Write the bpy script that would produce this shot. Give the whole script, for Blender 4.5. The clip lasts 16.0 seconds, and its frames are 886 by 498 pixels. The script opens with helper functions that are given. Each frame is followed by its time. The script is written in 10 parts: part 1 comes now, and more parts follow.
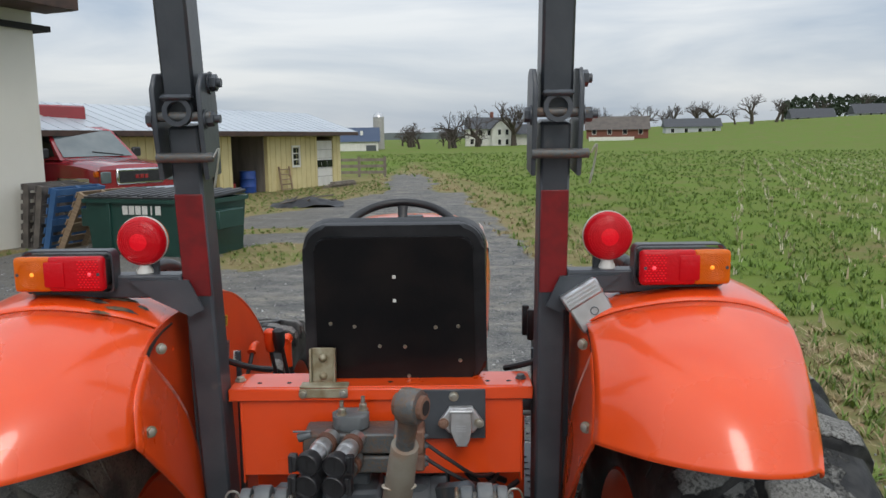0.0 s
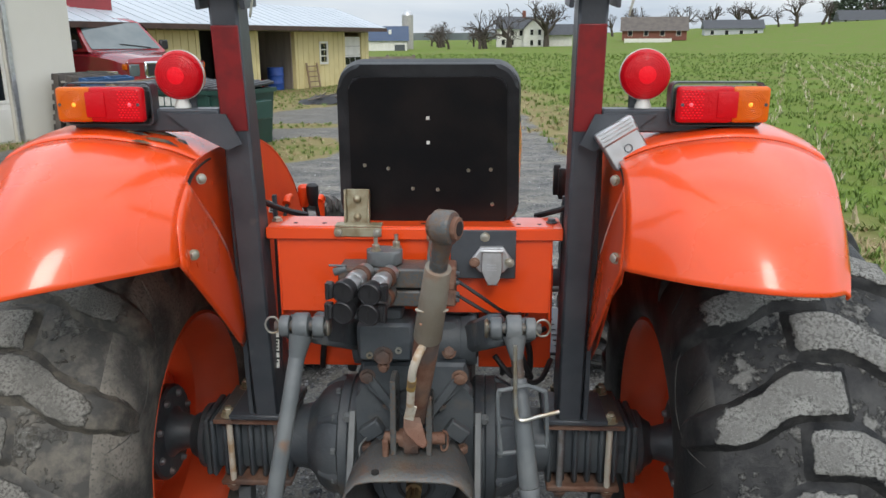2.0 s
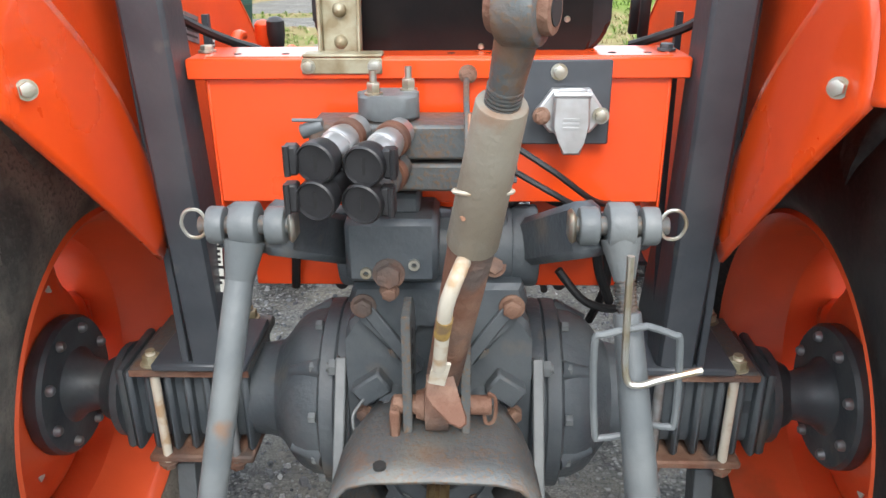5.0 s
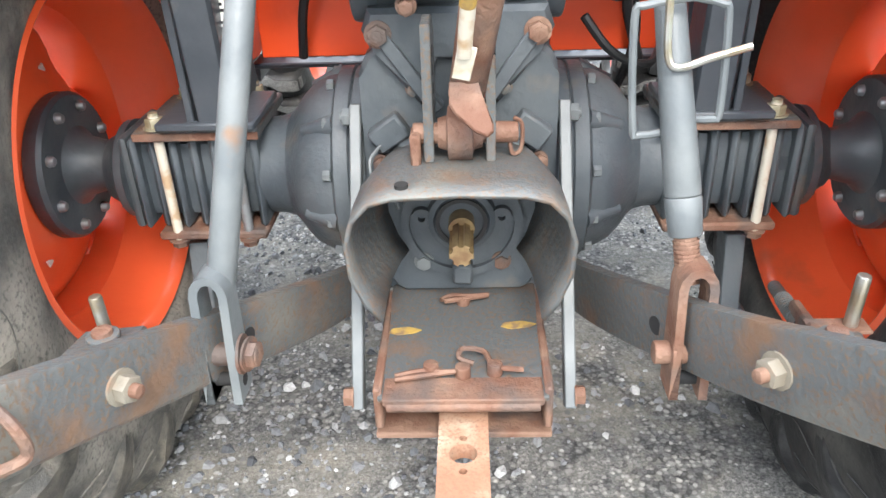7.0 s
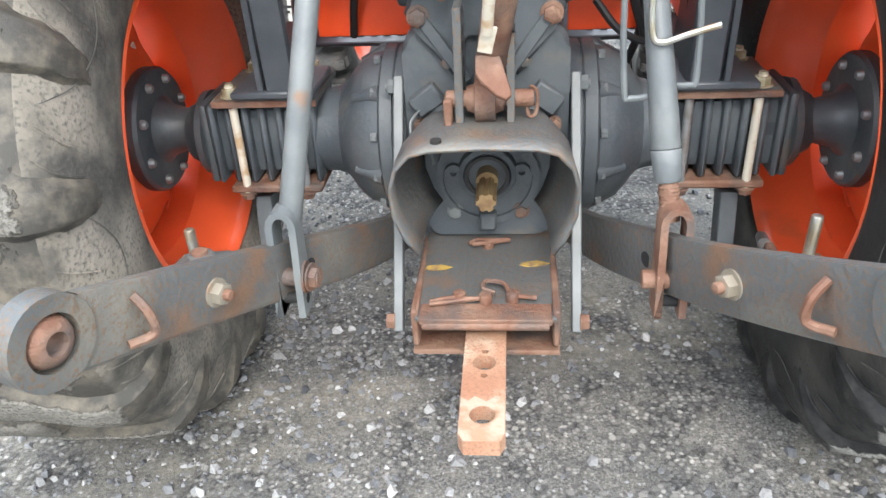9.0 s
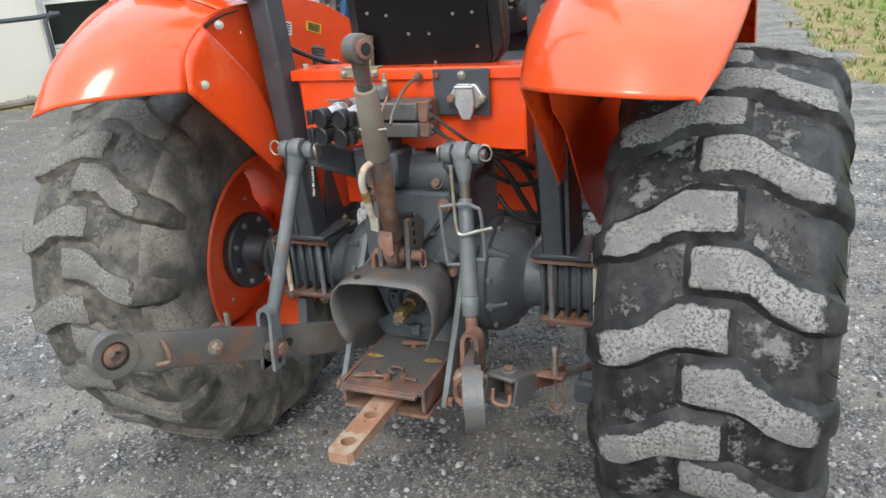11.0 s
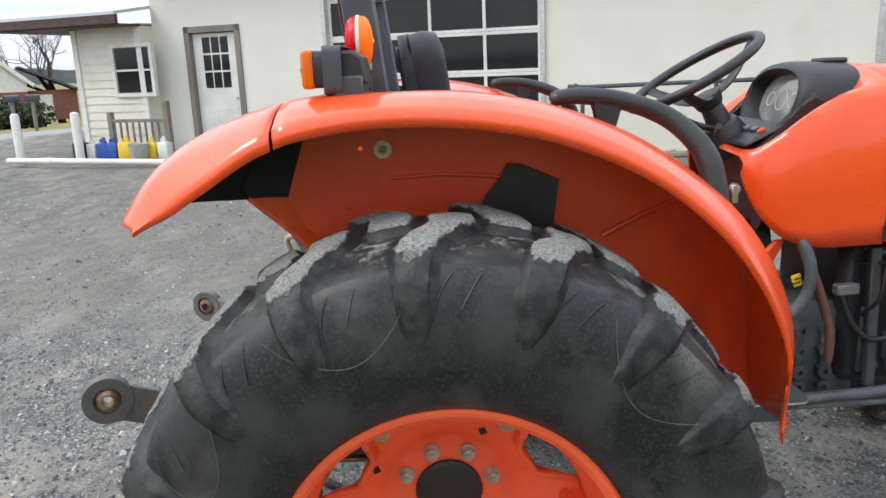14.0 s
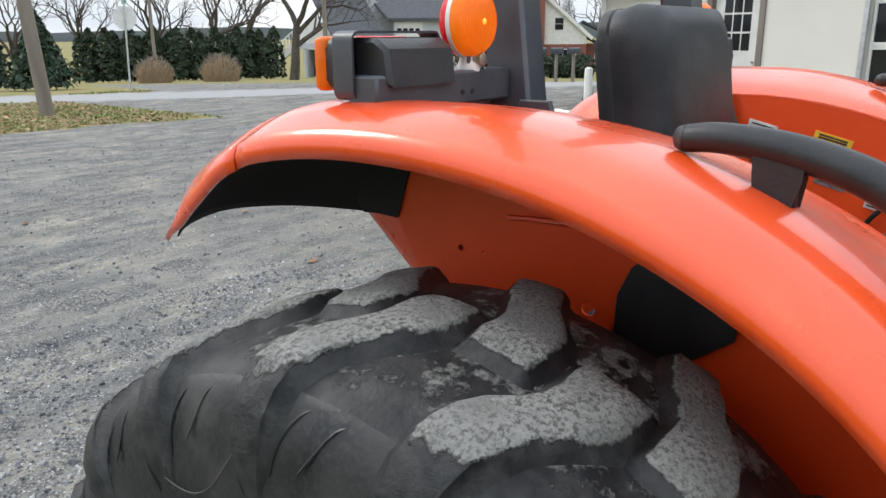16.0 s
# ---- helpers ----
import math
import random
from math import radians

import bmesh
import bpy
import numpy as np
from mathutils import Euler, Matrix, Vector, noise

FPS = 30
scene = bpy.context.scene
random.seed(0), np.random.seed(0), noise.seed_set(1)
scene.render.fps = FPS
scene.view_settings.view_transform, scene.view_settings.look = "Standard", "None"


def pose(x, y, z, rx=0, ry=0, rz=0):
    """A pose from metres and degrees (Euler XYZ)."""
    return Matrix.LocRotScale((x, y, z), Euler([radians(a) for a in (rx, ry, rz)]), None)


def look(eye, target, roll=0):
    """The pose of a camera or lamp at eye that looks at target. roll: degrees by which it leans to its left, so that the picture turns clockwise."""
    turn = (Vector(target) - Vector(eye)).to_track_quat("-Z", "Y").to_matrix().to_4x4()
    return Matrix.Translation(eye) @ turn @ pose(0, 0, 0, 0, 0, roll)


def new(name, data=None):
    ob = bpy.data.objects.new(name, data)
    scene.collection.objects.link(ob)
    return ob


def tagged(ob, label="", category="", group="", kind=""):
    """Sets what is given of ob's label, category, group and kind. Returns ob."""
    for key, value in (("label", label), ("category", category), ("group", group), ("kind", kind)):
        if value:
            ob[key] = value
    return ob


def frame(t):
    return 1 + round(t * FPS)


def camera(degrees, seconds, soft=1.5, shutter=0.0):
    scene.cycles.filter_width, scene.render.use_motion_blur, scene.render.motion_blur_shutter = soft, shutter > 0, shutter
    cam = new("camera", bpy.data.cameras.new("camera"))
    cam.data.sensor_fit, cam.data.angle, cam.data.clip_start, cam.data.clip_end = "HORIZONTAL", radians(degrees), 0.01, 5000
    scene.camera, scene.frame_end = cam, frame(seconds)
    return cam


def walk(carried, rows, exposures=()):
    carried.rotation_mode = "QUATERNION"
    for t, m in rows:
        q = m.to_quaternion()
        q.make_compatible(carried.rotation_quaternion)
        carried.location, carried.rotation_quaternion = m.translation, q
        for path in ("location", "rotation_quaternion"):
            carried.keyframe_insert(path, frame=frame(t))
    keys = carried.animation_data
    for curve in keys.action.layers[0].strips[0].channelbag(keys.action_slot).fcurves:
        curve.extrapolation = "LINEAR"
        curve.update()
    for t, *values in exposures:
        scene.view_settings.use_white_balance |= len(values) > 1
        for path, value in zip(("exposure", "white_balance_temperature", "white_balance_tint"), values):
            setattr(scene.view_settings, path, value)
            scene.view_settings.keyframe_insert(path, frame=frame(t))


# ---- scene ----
cam = camera(60.3, 16.0, shutter=0.0)
PATH = [
    (0, (0.158, -1.802, 1.805), (0.147, 0.177, 1.518), -0.7),
    (0.5, (0.135, -1.723, 1.771), (0.11, 0.247, 1.426), -0.7),
    (1, (0.138, -1.729, 1.732), (0.096, 0.227, 1.32), -0.6),
    (1.5, (0.143, -1.786, 1.693), (0.079, 0.155, 1.218), -0.4),
    (2, (0.145, -1.849, 1.665), (0.062, 0.078, 1.135), -0.2),
    (2.5, (0.145, -1.831, 1.627), (0.064, 0.079, 1.04), -0.3),
    (3, (0.116, -1.701, 1.604), (0.07, 0.188, 0.946), -0.4),
    (3.2, (0.092, -1.635, 1.595), (0.067, 0.244, 0.91), -0.4),
    (5.3, (0.037, -1.149, 1.348), (-0.034, 0.692, 0.568), -0.6),
    (5.5, (0.032, -1.14, 1.316), (-0.044, 0.694, 0.523), -0.7),
    (6, (0.03, -1.168, 1.258), (-0.053, 0.647, 0.42), -1.2),
    (6.5, (0.018, -1.223, 1.201), (-0.05, 0.564, 0.306), -1.5),
    (7, (0.016, -1.231, 1.128), (-0.061, 0.519, 0.164), -2.1),
    (7.5, (0.0, -1.211, 1.055), (-0.086, 0.503, 0.028), -2.6),
    (8, (-0.012, -1.204, 1.009), (-0.111, 0.501, -0.031), -2.8),
    (8.2, (-0.014, -1.215, 1.025), (-0.117, 0.487, -0.021), -2.8),
    (10.3, (0.48, -1.987, 1.466), (0.006, -0.229, 0.638), -4.4),
    (10.5, (0.594, -2.021, 1.49), (0.059, -0.269, 0.688), -4.6),
    (11, (0.894, -1.951, 1.5), (0.134, -0.243, 0.789), -4.6),
    (11.5, (1.252, -1.758, 1.533), (0.255, -0.149, 0.888), -4.0),
    (12, (1.641, -1.489, 1.536), (0.389, -0.044, 0.949), -3.4),
    (12.5, (1.91, -1.048, 1.499), (0.411, 0.165, 0.967), -2.6),
    (13, (2.142, -0.617, 1.461), (0.412, 0.259, 0.971), -2.3),
    (13.5, (2.275, -0.296, 1.469), (0.372, 0.139, 1.032), -3.2),
    (14, (2.24, -0.018, 1.535), (0.296, 0.021, 1.064), -2.3),
    (14.5, (2.209, 0.35, 1.583), (0.3, -0.01, 1.107), -1.7),
    (15, (2.041, 0.528, 1.595), (0.226, -0.149, 1.098), -2.0),
    (15.5, (1.718, 0.562, 1.582), (0.031, -0.387, 1.076), -1.1),
    (16, (1.504, 0.563, 1.572), (-0.024, -0.608, 1.031), -0.4),
]
walk(cam, [(t, look(eye, target, roll)) for t, eye, target, roll in PATH],
     exposures=[(0.0, -0.15), (1.0, -0.12), (2.0, 0.25), (3.0, 0.55), (5.5, 1.58), (6.5, 2.06), (7.0, 2.12), (8.0, 2.15), (10.5, 1.0), (12.0, 0.8), (13.5, 0.72), (15.0, 0.65), (16.0, 0.56)])

# ---------------------------------------------------------------- light
world = bpy.data.worlds.new("world")
scene.world = world
world.use_nodes = True
wn, wl = world.node_tree.nodes, world.node_tree.links
wbg = wn["Background"]
sky = wn.new("ShaderNodeTexSky")
sky.sky_type, sky.sun_disc = "NISHITA", False
sky.sun_elevation, sky.sun_rotation = radians(44), radians(170)
sky.air_density, sky.dust_density, sky.ozone_density = 1.0, 2.5, 1.0
# a broken overcast: grey cloud banks over the clear sky
wtc = wn.new("ShaderNodeTexCoord")
wsep = wn.new("ShaderNodeSeparateXYZ")
wl.new(wtc.outputs["Generated"], wsep.inputs[0])
wmap = wn.new("ShaderNodeMapping")
wmap.inputs["Scale"].default_value = (1.3, 1.3, 7.0)
wl.new(wtc.outputs["Generated"], wmap.inputs[0])
wnoise = wn.new("ShaderNodeTexNoise")
wnoise.inputs["Scale"].default_value, wnoise.inputs["Detail"].default_value = 1.6, 6.0
wnoise.inputs["Distortion"].default_value = 0.4
wl.new(wmap.outputs[0], wnoise.inputs["Vector"])
wramp = wn.new("ShaderNodeValToRGB")
wl.new(wnoise.outputs[0], wramp.inputs[0])
wramp.color_ramp.elements[0].position, wramp.color_ramp.elements[0].color = 0.36, (4.0, 4.7, 5.6, 1)
wramp.color_ramp.elements[1].position, wramp.color_ramp.elements[1].color = 0.64, (7.4, 7.6, 7.7, 1)
wmix = wn.new("ShaderNodeMixRGB")
wmix.inputs[0].default_value = 0.86
wl.new(sky.outputs[0], wmix.inputs[1])
wl.new(wramp.outputs[0], wmix.inputs[2])
# an overcast sky is dimmer at the horizon than overhead
wgr = wn.new("ShaderNodeMapRange")
wgr.inputs["From Min"].default_value, wgr.inputs["From Max"].default_value = 0.0, 0.9
wgr.inputs["To Min"].default_value, wgr.inputs["To Max"].default_value = 0.74, 1.45
wl.new(wsep.outputs[2], wgr.inputs[0])
wmul = wn.new("ShaderNodeMixRGB")
wmul.blend_type = "MULTIPLY"
wmul.inputs[0].default_value = 1.0
wl.new(wmix.outputs[0], wmul.inputs[1])
wl.new(wgr.outputs[0], wmul.inputs[2])
wl.new(wmul.outputs[0], wbg.inputs[0])
wbg.inputs[1].default_value = 0.156
sun = new("sun", bpy.data.lights.new("sun", "SUN"))
sun.data.energy, sun.data.angle, sun.data.color = 0.95, radians(20), (1.0, 0.96, 0.9)
sun.matrix_world = look((2.5, -14, 14), (0, 0, 0))

# ---------------------------------------------------------------- materials
def material(name, color, rough=0.5, metal=0.0, second=None, scale=8.0, contrast=(0.4, 0.62), fine=None, bump=0.0, bump_scale=60.0,
             coat=0.0, spec=0.5, rough2=None, third=None, scale3=1.5, contrast3=(0.55, 0.7), rand=0.0, stretch=(1, 1, 1)):
    """A surface with two scales of variation: base and second colour by noise, a third one in larger patches, and fine relief."""
    m = bpy.data.materials.new(name)
    m.use_nodes = True
    n, l = m.node_tree.nodes, m.node_tree.links
    b = n["Principled BSDF"]
    b.inputs["Roughness"].default_value, b.inputs["Metallic"].default_value = rough, metal
    b.inputs["Coat Weight"].default_value, b.inputs["Coat Roughness"].default_value = coat, 0.04
    b.inputs["Specular IOR Level"].default_value = spec
    b.inputs["Base Color"].default_value = (*color, 1)
    tc = n.new("ShaderNodeTexCoord")
    mp = n.new("ShaderNodeMapping")
    mp.inputs["Scale"].default_value = stretch
    l.new(tc.outputs["Object"], mp.inputs[0])
    vec = mp.outputs[0]
    col = None

    def patches(a, bcol, sc, con, detail=6.0):
        nz = n.new("ShaderNodeTexNoise")
        nz.inputs["Scale"].default_value, nz.inputs["Detail"].default_value = sc, detail
        l.new(vec, nz.inputs["Vector"])
        rp = n.new("ShaderNodeValToRGB")
        rp.color_ramp.elements[0].position, rp.color_ramp.elements[1].position = con
        l.new(nz.outputs[0], rp.inputs[0])
        mx = n.new("ShaderNodeMixRGB")
        l.new(rp.outputs[0], mx.inputs[0])
        if hasattr(a, "links"):
            l.new(a, mx.inputs[1])
        else:
            mx.inputs[1].default_value = (*a, 1)
        mx.inputs[2].default_value = (*bcol, 1)
        return mx.outputs[0], rp.outputs[0]

    col = color
    if second:
        col, fac = patches(col, second, scale, contrast)
        if rough2 is not None:
            mr = n.new("ShaderNodeMapRange")
            mr.inputs["To Min"].default_value, mr.inputs["To Max"].default_value = rough, rough2
            l.new(fac, mr.inputs[0])
            l.new(mr.outputs[0], b.inputs["Roughness"])
    if third:
        col, _ = patches(col, third, scale3, contrast3, 8.0)
    if fine:
        col, _ = patches(col, fine, bump_scale * 2.0, (0.5, 0.72), 3.0)
    if rand:
        oi = n.new("ShaderNodeObjectInfo")
        hs = n.new("ShaderNodeHueSaturation")
        mr = n.new("ShaderNodeMapRange")
        mr.inputs["To Min"].default_value, mr.inputs["To Max"].default_value = 1 - rand, 1 + rand
        l.new(oi.outputs["Random"], mr.inputs[0])
        l.new(mr.outputs[0], hs.inputs["Value"])
        if hasattr(col, "links"):
            l.new(col, hs.inputs["Color"])
        else:
            hs.inputs["Color"].default_value = (*col, 1)
        col = hs.outputs[0]
    if hasattr(col, "links"):
        l.new(col, b.inputs["Base Color"])
    if bump:
        nz = n.new("ShaderNodeTexNoise")
        nz.inputs["Scale"].default_value, nz.inputs["Detail"].default_value = bump_scale, 5.0
        l.new(vec, nz.inputs["Vector"])
        bp = n.new("ShaderNodeBump")
        bp.inputs["Strength"].default_value, bp.inputs["Distance"].default_value = min(1.0, bump), 0.01 * max(1.0, bump)
        l.new(nz.outputs[0], bp.inputs["Height"])
        l.new(bp.outputs[0], b.inputs["Normal"])
    return m


def glass(name, color=(0.9, 0.95, 0.95), rough=0.02, see=0.5):
    """A pane: part clear, part glossy reflection."""
    m = bpy.data.materials.new(name)
    m.use_nodes = True
    n, l = m.node_tree.nodes, m.node_tree.links
    b = n["Principled BSDF"]
    b.inputs["Base Color"].default_value = (*color, 1)
    b.inputs["Roughness"].default_value = rough
    b.inputs["Transmission Weight"].default_value = see
    b.inputs["IOR"].default_value = 1.45
    return m


def lens(name, color, glow, rough=0.12):
    """A coloured lamp lens, lit from behind by its bulb."""
    m = material(name, color, rough, spec=0.25, bump=0.25, bump_scale=90)
    b = m.node_tree.nodes["Principled BSDF"]
    b.inputs["Transmission Weight"].default_value = 0.15
    b.inputs["Emission Color"].default_value = (*color, 1)
    b.inputs["Emission Strength"].default_value = glow
    return m


ORANGE = material("orange_paint", (0.84, 0.080, 0.008), 0.26, second=(0.79, 0.072, 0.008), scale=5, coat=0.6, bump=0.10, bump_scale=7,
                  third=(0.62, 0.075, 0.018), scale3=3.0, contrast3=(0.68, 0.82), rough2=0.36)
ORANGE_DULL = material("orange_paint_matt", (0.84, 0.080, 0.012), 0.36, second=(0.78, 0.070, 0.012), scale=7, bump=0.05, bump_scale=120,
                       third=(0.56, 0.065, 0.02), scale3=4.0, contrast3=(0.62, 0.78))
ORANGE_RIM = material("orange_rim_paint", (0.87, 0.125, 0.040), 0.34, second=(0.80, 0.11, 0.034), scale=6, coat=0.4, bump=0.05, bump_scale=90,
                      third=(0.52, 0.11, 0.045), scale3=5.0, contrast3=(0.66, 0.8))
GREY = material("grey_casting_paint", (0.058, 0.069, 0.079), 0.38, second=(0.086, 0.098, 0.106), scale=9, bump=0.22, bump_scale=70,
                third=(0.17, 0.135, 0.10), scale3=7.0, contrast3=(0.62, 0.76), rough2=0.6)
GREY_LIGHT = material("light_grey_paint", (0.112, 0.125, 0.131), 0.46, second=(0.16, 0.172, 0.174), scale=12, bump=0.12, bump_scale=90,
                      third=(0.20, 0.11, 0.06), scale3=9.0, contrast3=(0.66, 0.76))
CHARCOAL = material("charcoal_paint", (0.045, 0.052, 0.062), 0.38, second=(0.065, 0.072, 0.082), scale=10, bump=0.06, bump_scale=90,
                    third=(0.12, 0.12, 0.115), scale3=11.0, contrast3=(0.66, 0.76))
RUST = material("rusty_steel", (0.165, 0.078, 0.050), 0.7, metal=0.2, second=(0.25, 0.15, 0.105), scale=16, bump=0.4, bump_scale=120,
                third=(0.11, 0.085, 0.075), scale3=12.0, contrast3=(0.5, 0.66))
RUST_GREY = material("rusty_grey_steel", (0.098, 0.106, 0.108), 0.45, metal=0.15, second=(0.17, 0.105, 0.07), scale=11, contrast=(0.55, 0.68), bump=0.25, bump_scale=90,
                     third=(0.19, 0.178, 0.15), scale3=6.0, contrast3=(0.54, 0.76), fine=(0.16, 0.10, 0.06))
WORN_TIP = material("scraped_bare_steel", (0.42, 0.33, 0.25), 0.6, metal=0.1, second=(0.36, 0.23, 0.15), scale=30, contrast=(0.45, 0.6), bump=0.2, bump_scale=150, third=(0.30, 0.16, 0.09), scale3=22, contrast3=(0.56, 0.66))
LINK_OLIVE = material("faded_olive_grey_paint", (0.23, 0.21, 0.17), 0.6, second=(0.20, 0.17, 0.13), scale=13, bump=0.2, bump_scale=120, third=(0.24, 0.12, 0.065), scale3=10, contrast3=(0.62, 0.74))
SIGN_OLIVE = material("dull_olive_zinc", (0.38, 0.35, 0.25), 0.45, metal=0.3, second=(0.24, 0.19, 0.11), scale=30, bump=0.1)
DIRTY_WHITE = material("dirty_white_rod", (0.52, 0.48, 0.40), 0.6, second=(0.40, 0.28, 0.17), scale=25, contrast=(0.5, 0.62), bump=0.1)
RUST_LIGHT = material("worn_drawbar_steel", (0.44, 0.255, 0.165), 0.6, metal=0.15, second=(0.36, 0.18, 0.11), scale=12, bump=0.2, bump_scale=120,
                      third=(0.52, 0.42, 0.31), scale3=9.0, contrast3=(0.56, 0.7), fine=(0.28, 0.15, 0.10))
ZINC = material("zinc_plated_steel", (0.52, 0.52, 0.48), 0.36, metal=0.85, second=(0.42, 0.36, 0.26), scale=30, bump=0.06, bump_scale=90)
BRASS = material("worn_yellow_steel", (0.34, 0.25, 0.13), 0.45, metal=0.5, second=(0.21, 0.13, 0.07), scale=40)
RUBBER = material("tyre_rubber", (0.010, 0.0105, 0.0115), 0.4, spec=0.4, second=(0.034, 0.033, 0.032), scale=9, contrast=(0.42, 0.66), bump=0.12, bump_scale=75,
                  third=(0.12, 0.113, 0.10), scale3=5.5, contrast3=(0.54, 0.78), rough2=0.62, fine=(0.034, 0.033, 0.032))
OCHRE = material("worn_ochre_paint", (0.40, 0.26, 0.06), 0.7, second=(0.20, 0.13, 0.07), scale=60, contrast=(0.4, 0.6))
RUBBER_DUSTY = material("dusty_tyre_rubber", (0.055, 0.053, 0.048), 0.85, second=(0.20, 0.18, 0.15), scale=9, contrast=(0.42, 0.60), bump=0.35, bump_scale=75,
                        third=(0.32, 0.29, 0.245), scale3=5.0, contrast3=(0.48, 0.72), rough2=0.9, fine=(0.09, 0.085, 0.075))
RUBBER_WORN = material("dusty_worn_lug_rubber", (0.24, 0.237, 0.225), 0.95, second=(0.12, 0.118, 0.112), scale=260, contrast=(0.47, 0.66), bump=1.3, bump_scale=170,
                       third=(0.10, 0.098, 0.092), scale3=16, contrast3=(0.46, 0.66), fine=(0.34, 0.335, 0.32))
MOULD_LINE = material("mould_line_rubber", (0.055, 0.053, 0.050), 0.7, second=(0.10, 0.095, 0.085), scale=14)
AXLE_DARK = material("dark_axle_paint", (0.045, 0.052, 0.058), 0.42, second=(0.075, 0.082, 0.086), scale=14, bump=0.12, bump_scale=70, third=(0.16, 0.10, 0.06), scale3=10, contrast3=(0.66, 0.78))
STUD_GREY = material("dull_grey_stud", (0.30, 0.31, 0.32), 0.4, metal=0.5, second=(0.22, 0.21, 0.20), scale=40)


def tread_rubber(name, base, worn, worn_dark, dust):
    """Lug rubber: scuffed pale and pitted where the crown is worn, with a ragged edge towards the dark flanks."""
    m = bpy.data.materials.new(name)
    m.use_nodes = True
    n, l = m.node_tree.nodes, m.node_tree.links
    b = n["Principled BSDF"]

    def noise(scale, detail=5.0, rough=0.55):
        z = n.new("ShaderNodeTexNoise")
        z.inputs["Scale"].default_value, z.inputs["Detail"].default_value, z.inputs["Roughness"].default_value = scale, detail, rough
        l.new(shift.outputs[0], z.inputs["Vector"])
        return z.outputs[0]

    def steps(value, lo, hi):
        r = n.new("ShaderNodeMapRange")
        r.inputs["From Min"].default_value, r.inputs["From Max"].default_value = lo, hi
        l.new(value, r.inputs[0])
        return r.outputs[0]

    def calc(kind, p, q):
        z = n.new("ShaderNodeMath")
        z.operation = kind
        for slot, v in enumerate((p, q)):
            if hasattr(v, "links"):
                l.new(v, z.inputs[slot])
            else:
                z.inputs[slot].default_value = v
        return z.outputs[0]

    def blend(f, p, q):
        z = n.new("ShaderNodeMixRGB")
        l.new(f, z.inputs[0])
        for slot, v in ((1, p), (2, q)):
            if hasattr(v, "links"):
                l.new(v, z.inputs[slot])
            else:
                z.inputs[slot].default_value = (*v, 1)
        return z.outputs[0]

    tc, oi = n.new("ShaderNodeTexCoord"), n.new("ShaderNodeObjectInfo")
    shift = n.new("ShaderNodeVectorMath")
    l.new(tc.outputs["Object"], shift.inputs[0])
    many = n.new("ShaderNodeMath")
    many.operation = "MULTIPLY"
    many.inputs[1].default_value = 37.0
    l.new(oi.outputs["Random"], many.inputs[0])
    l.new(many.outputs[0], shift.inputs[1])
    at = n.new("ShaderNodeAttribute")
    at.attribute_name = "wear"
    ragged, patch, pits, grain = noise(55, 6, 0.65), noise(13, 4), noise(150, 6, 0.7), noise(420, 3)
    reach = calc("ADD", at.outputs["Fac"], calc("MULTIPLY", calc("SUBTRACT", ragged, 0.5), 1.1))
    reach = calc("ADD", reach, calc("MULTIPLY", calc("SUBTRACT", patch, 0.5), 1.35))
    mask = steps(reach, 0.50, 0.66)
    dark = blend(steps(noise(22, 6, 0.65), 0.42, 0.68), base, dust)
    pale = blend(steps(pits, 0.47, 0.58), worn, worn_dark)
    pale = blend(steps(patch, 0.42, 0.68), pale, tuple(0.62 * v for v in worn))
    pale = blend(steps(grain, 0.60, 0.72), pale, tuple(min(0.6, 1.25 * v) for v in worn))
    l.new(blend(mask, dark, pale), b.inputs["Base Color"])
    ro = n.new("ShaderNodeMapRange")
    ro.inputs["To Min"].default_value, ro.inputs["To Max"].default_value = 0.48, 0.95
    l.new(mask, ro.inputs[0])
    l.new(ro.outputs[0], b.inputs["Roughness"])
    b.inputs["Specular IOR Level"].default_value = 0.35
    rough = calc("MULTIPLY", calc("ADD", calc("MULTIPLY", pits, 1.0), calc("MULTIPLY", ragged, 0.8)), calc("ADD", calc("MULTIPLY", mask, 0.85), 0.15))
    bp = n.new("ShaderNodeBump")
    bp.inputs["Strength"].default_value, bp.inputs["Distance"].default_value = 0.9, 0.012
    l.new(rough, bp.inputs["Height"])
    l.new(bp.outputs[0], b.inputs["Normal"])
    return m


TREAD = tread_rubber("scuffed_lug_rubber", (0.011, 0.0115, 0.0125), (0.40, 0.395, 0.37), (0.12, 0.118, 0.11), (0.050, 0.049, 0.047))
TREAD_DUSTY = tread_rubber("dusty_scuffed_lug_rubber", (0.060, 0.057, 0.051), (0.33, 0.315, 0.28), (0.14, 0.13, 0.115), (0.17, 0.15, 0.12))
BLACK = material("black_plastic", (0.014, 0.014, 0.016), 0.42, second=(0.022, 0.022, 0.024), scale=20, bump=0.1, bump_scale=150)
BLACK_SEAT = material("black_seat_vinyl", (0.010, 0.011, 0.013), 0.45, spec=0.35, second=(0.03, 0.031, 0.034), scale=9, bump=0.12, bump_scale=260)
BLACK_SHELL = material("black_seat_shell", (0.006, 0.006, 0.007), 0.3, second=(0.012, 0.010, 0.010), scale=8, bump=0.05, bump_scale=120, spec=0.22)
RED_TAPE = material("red_reflective_tape", (0.21, 0.012, 0.014), 0.4, second=(0.15, 0.012, 0.014), scale=30, bump=0.05, bump_scale=300)
WHITE = material("white_paint", (0.72, 0.71, 0.67), 0.5, second=(0.64, 0.63, 0.58), scale=3, bump=0.05)
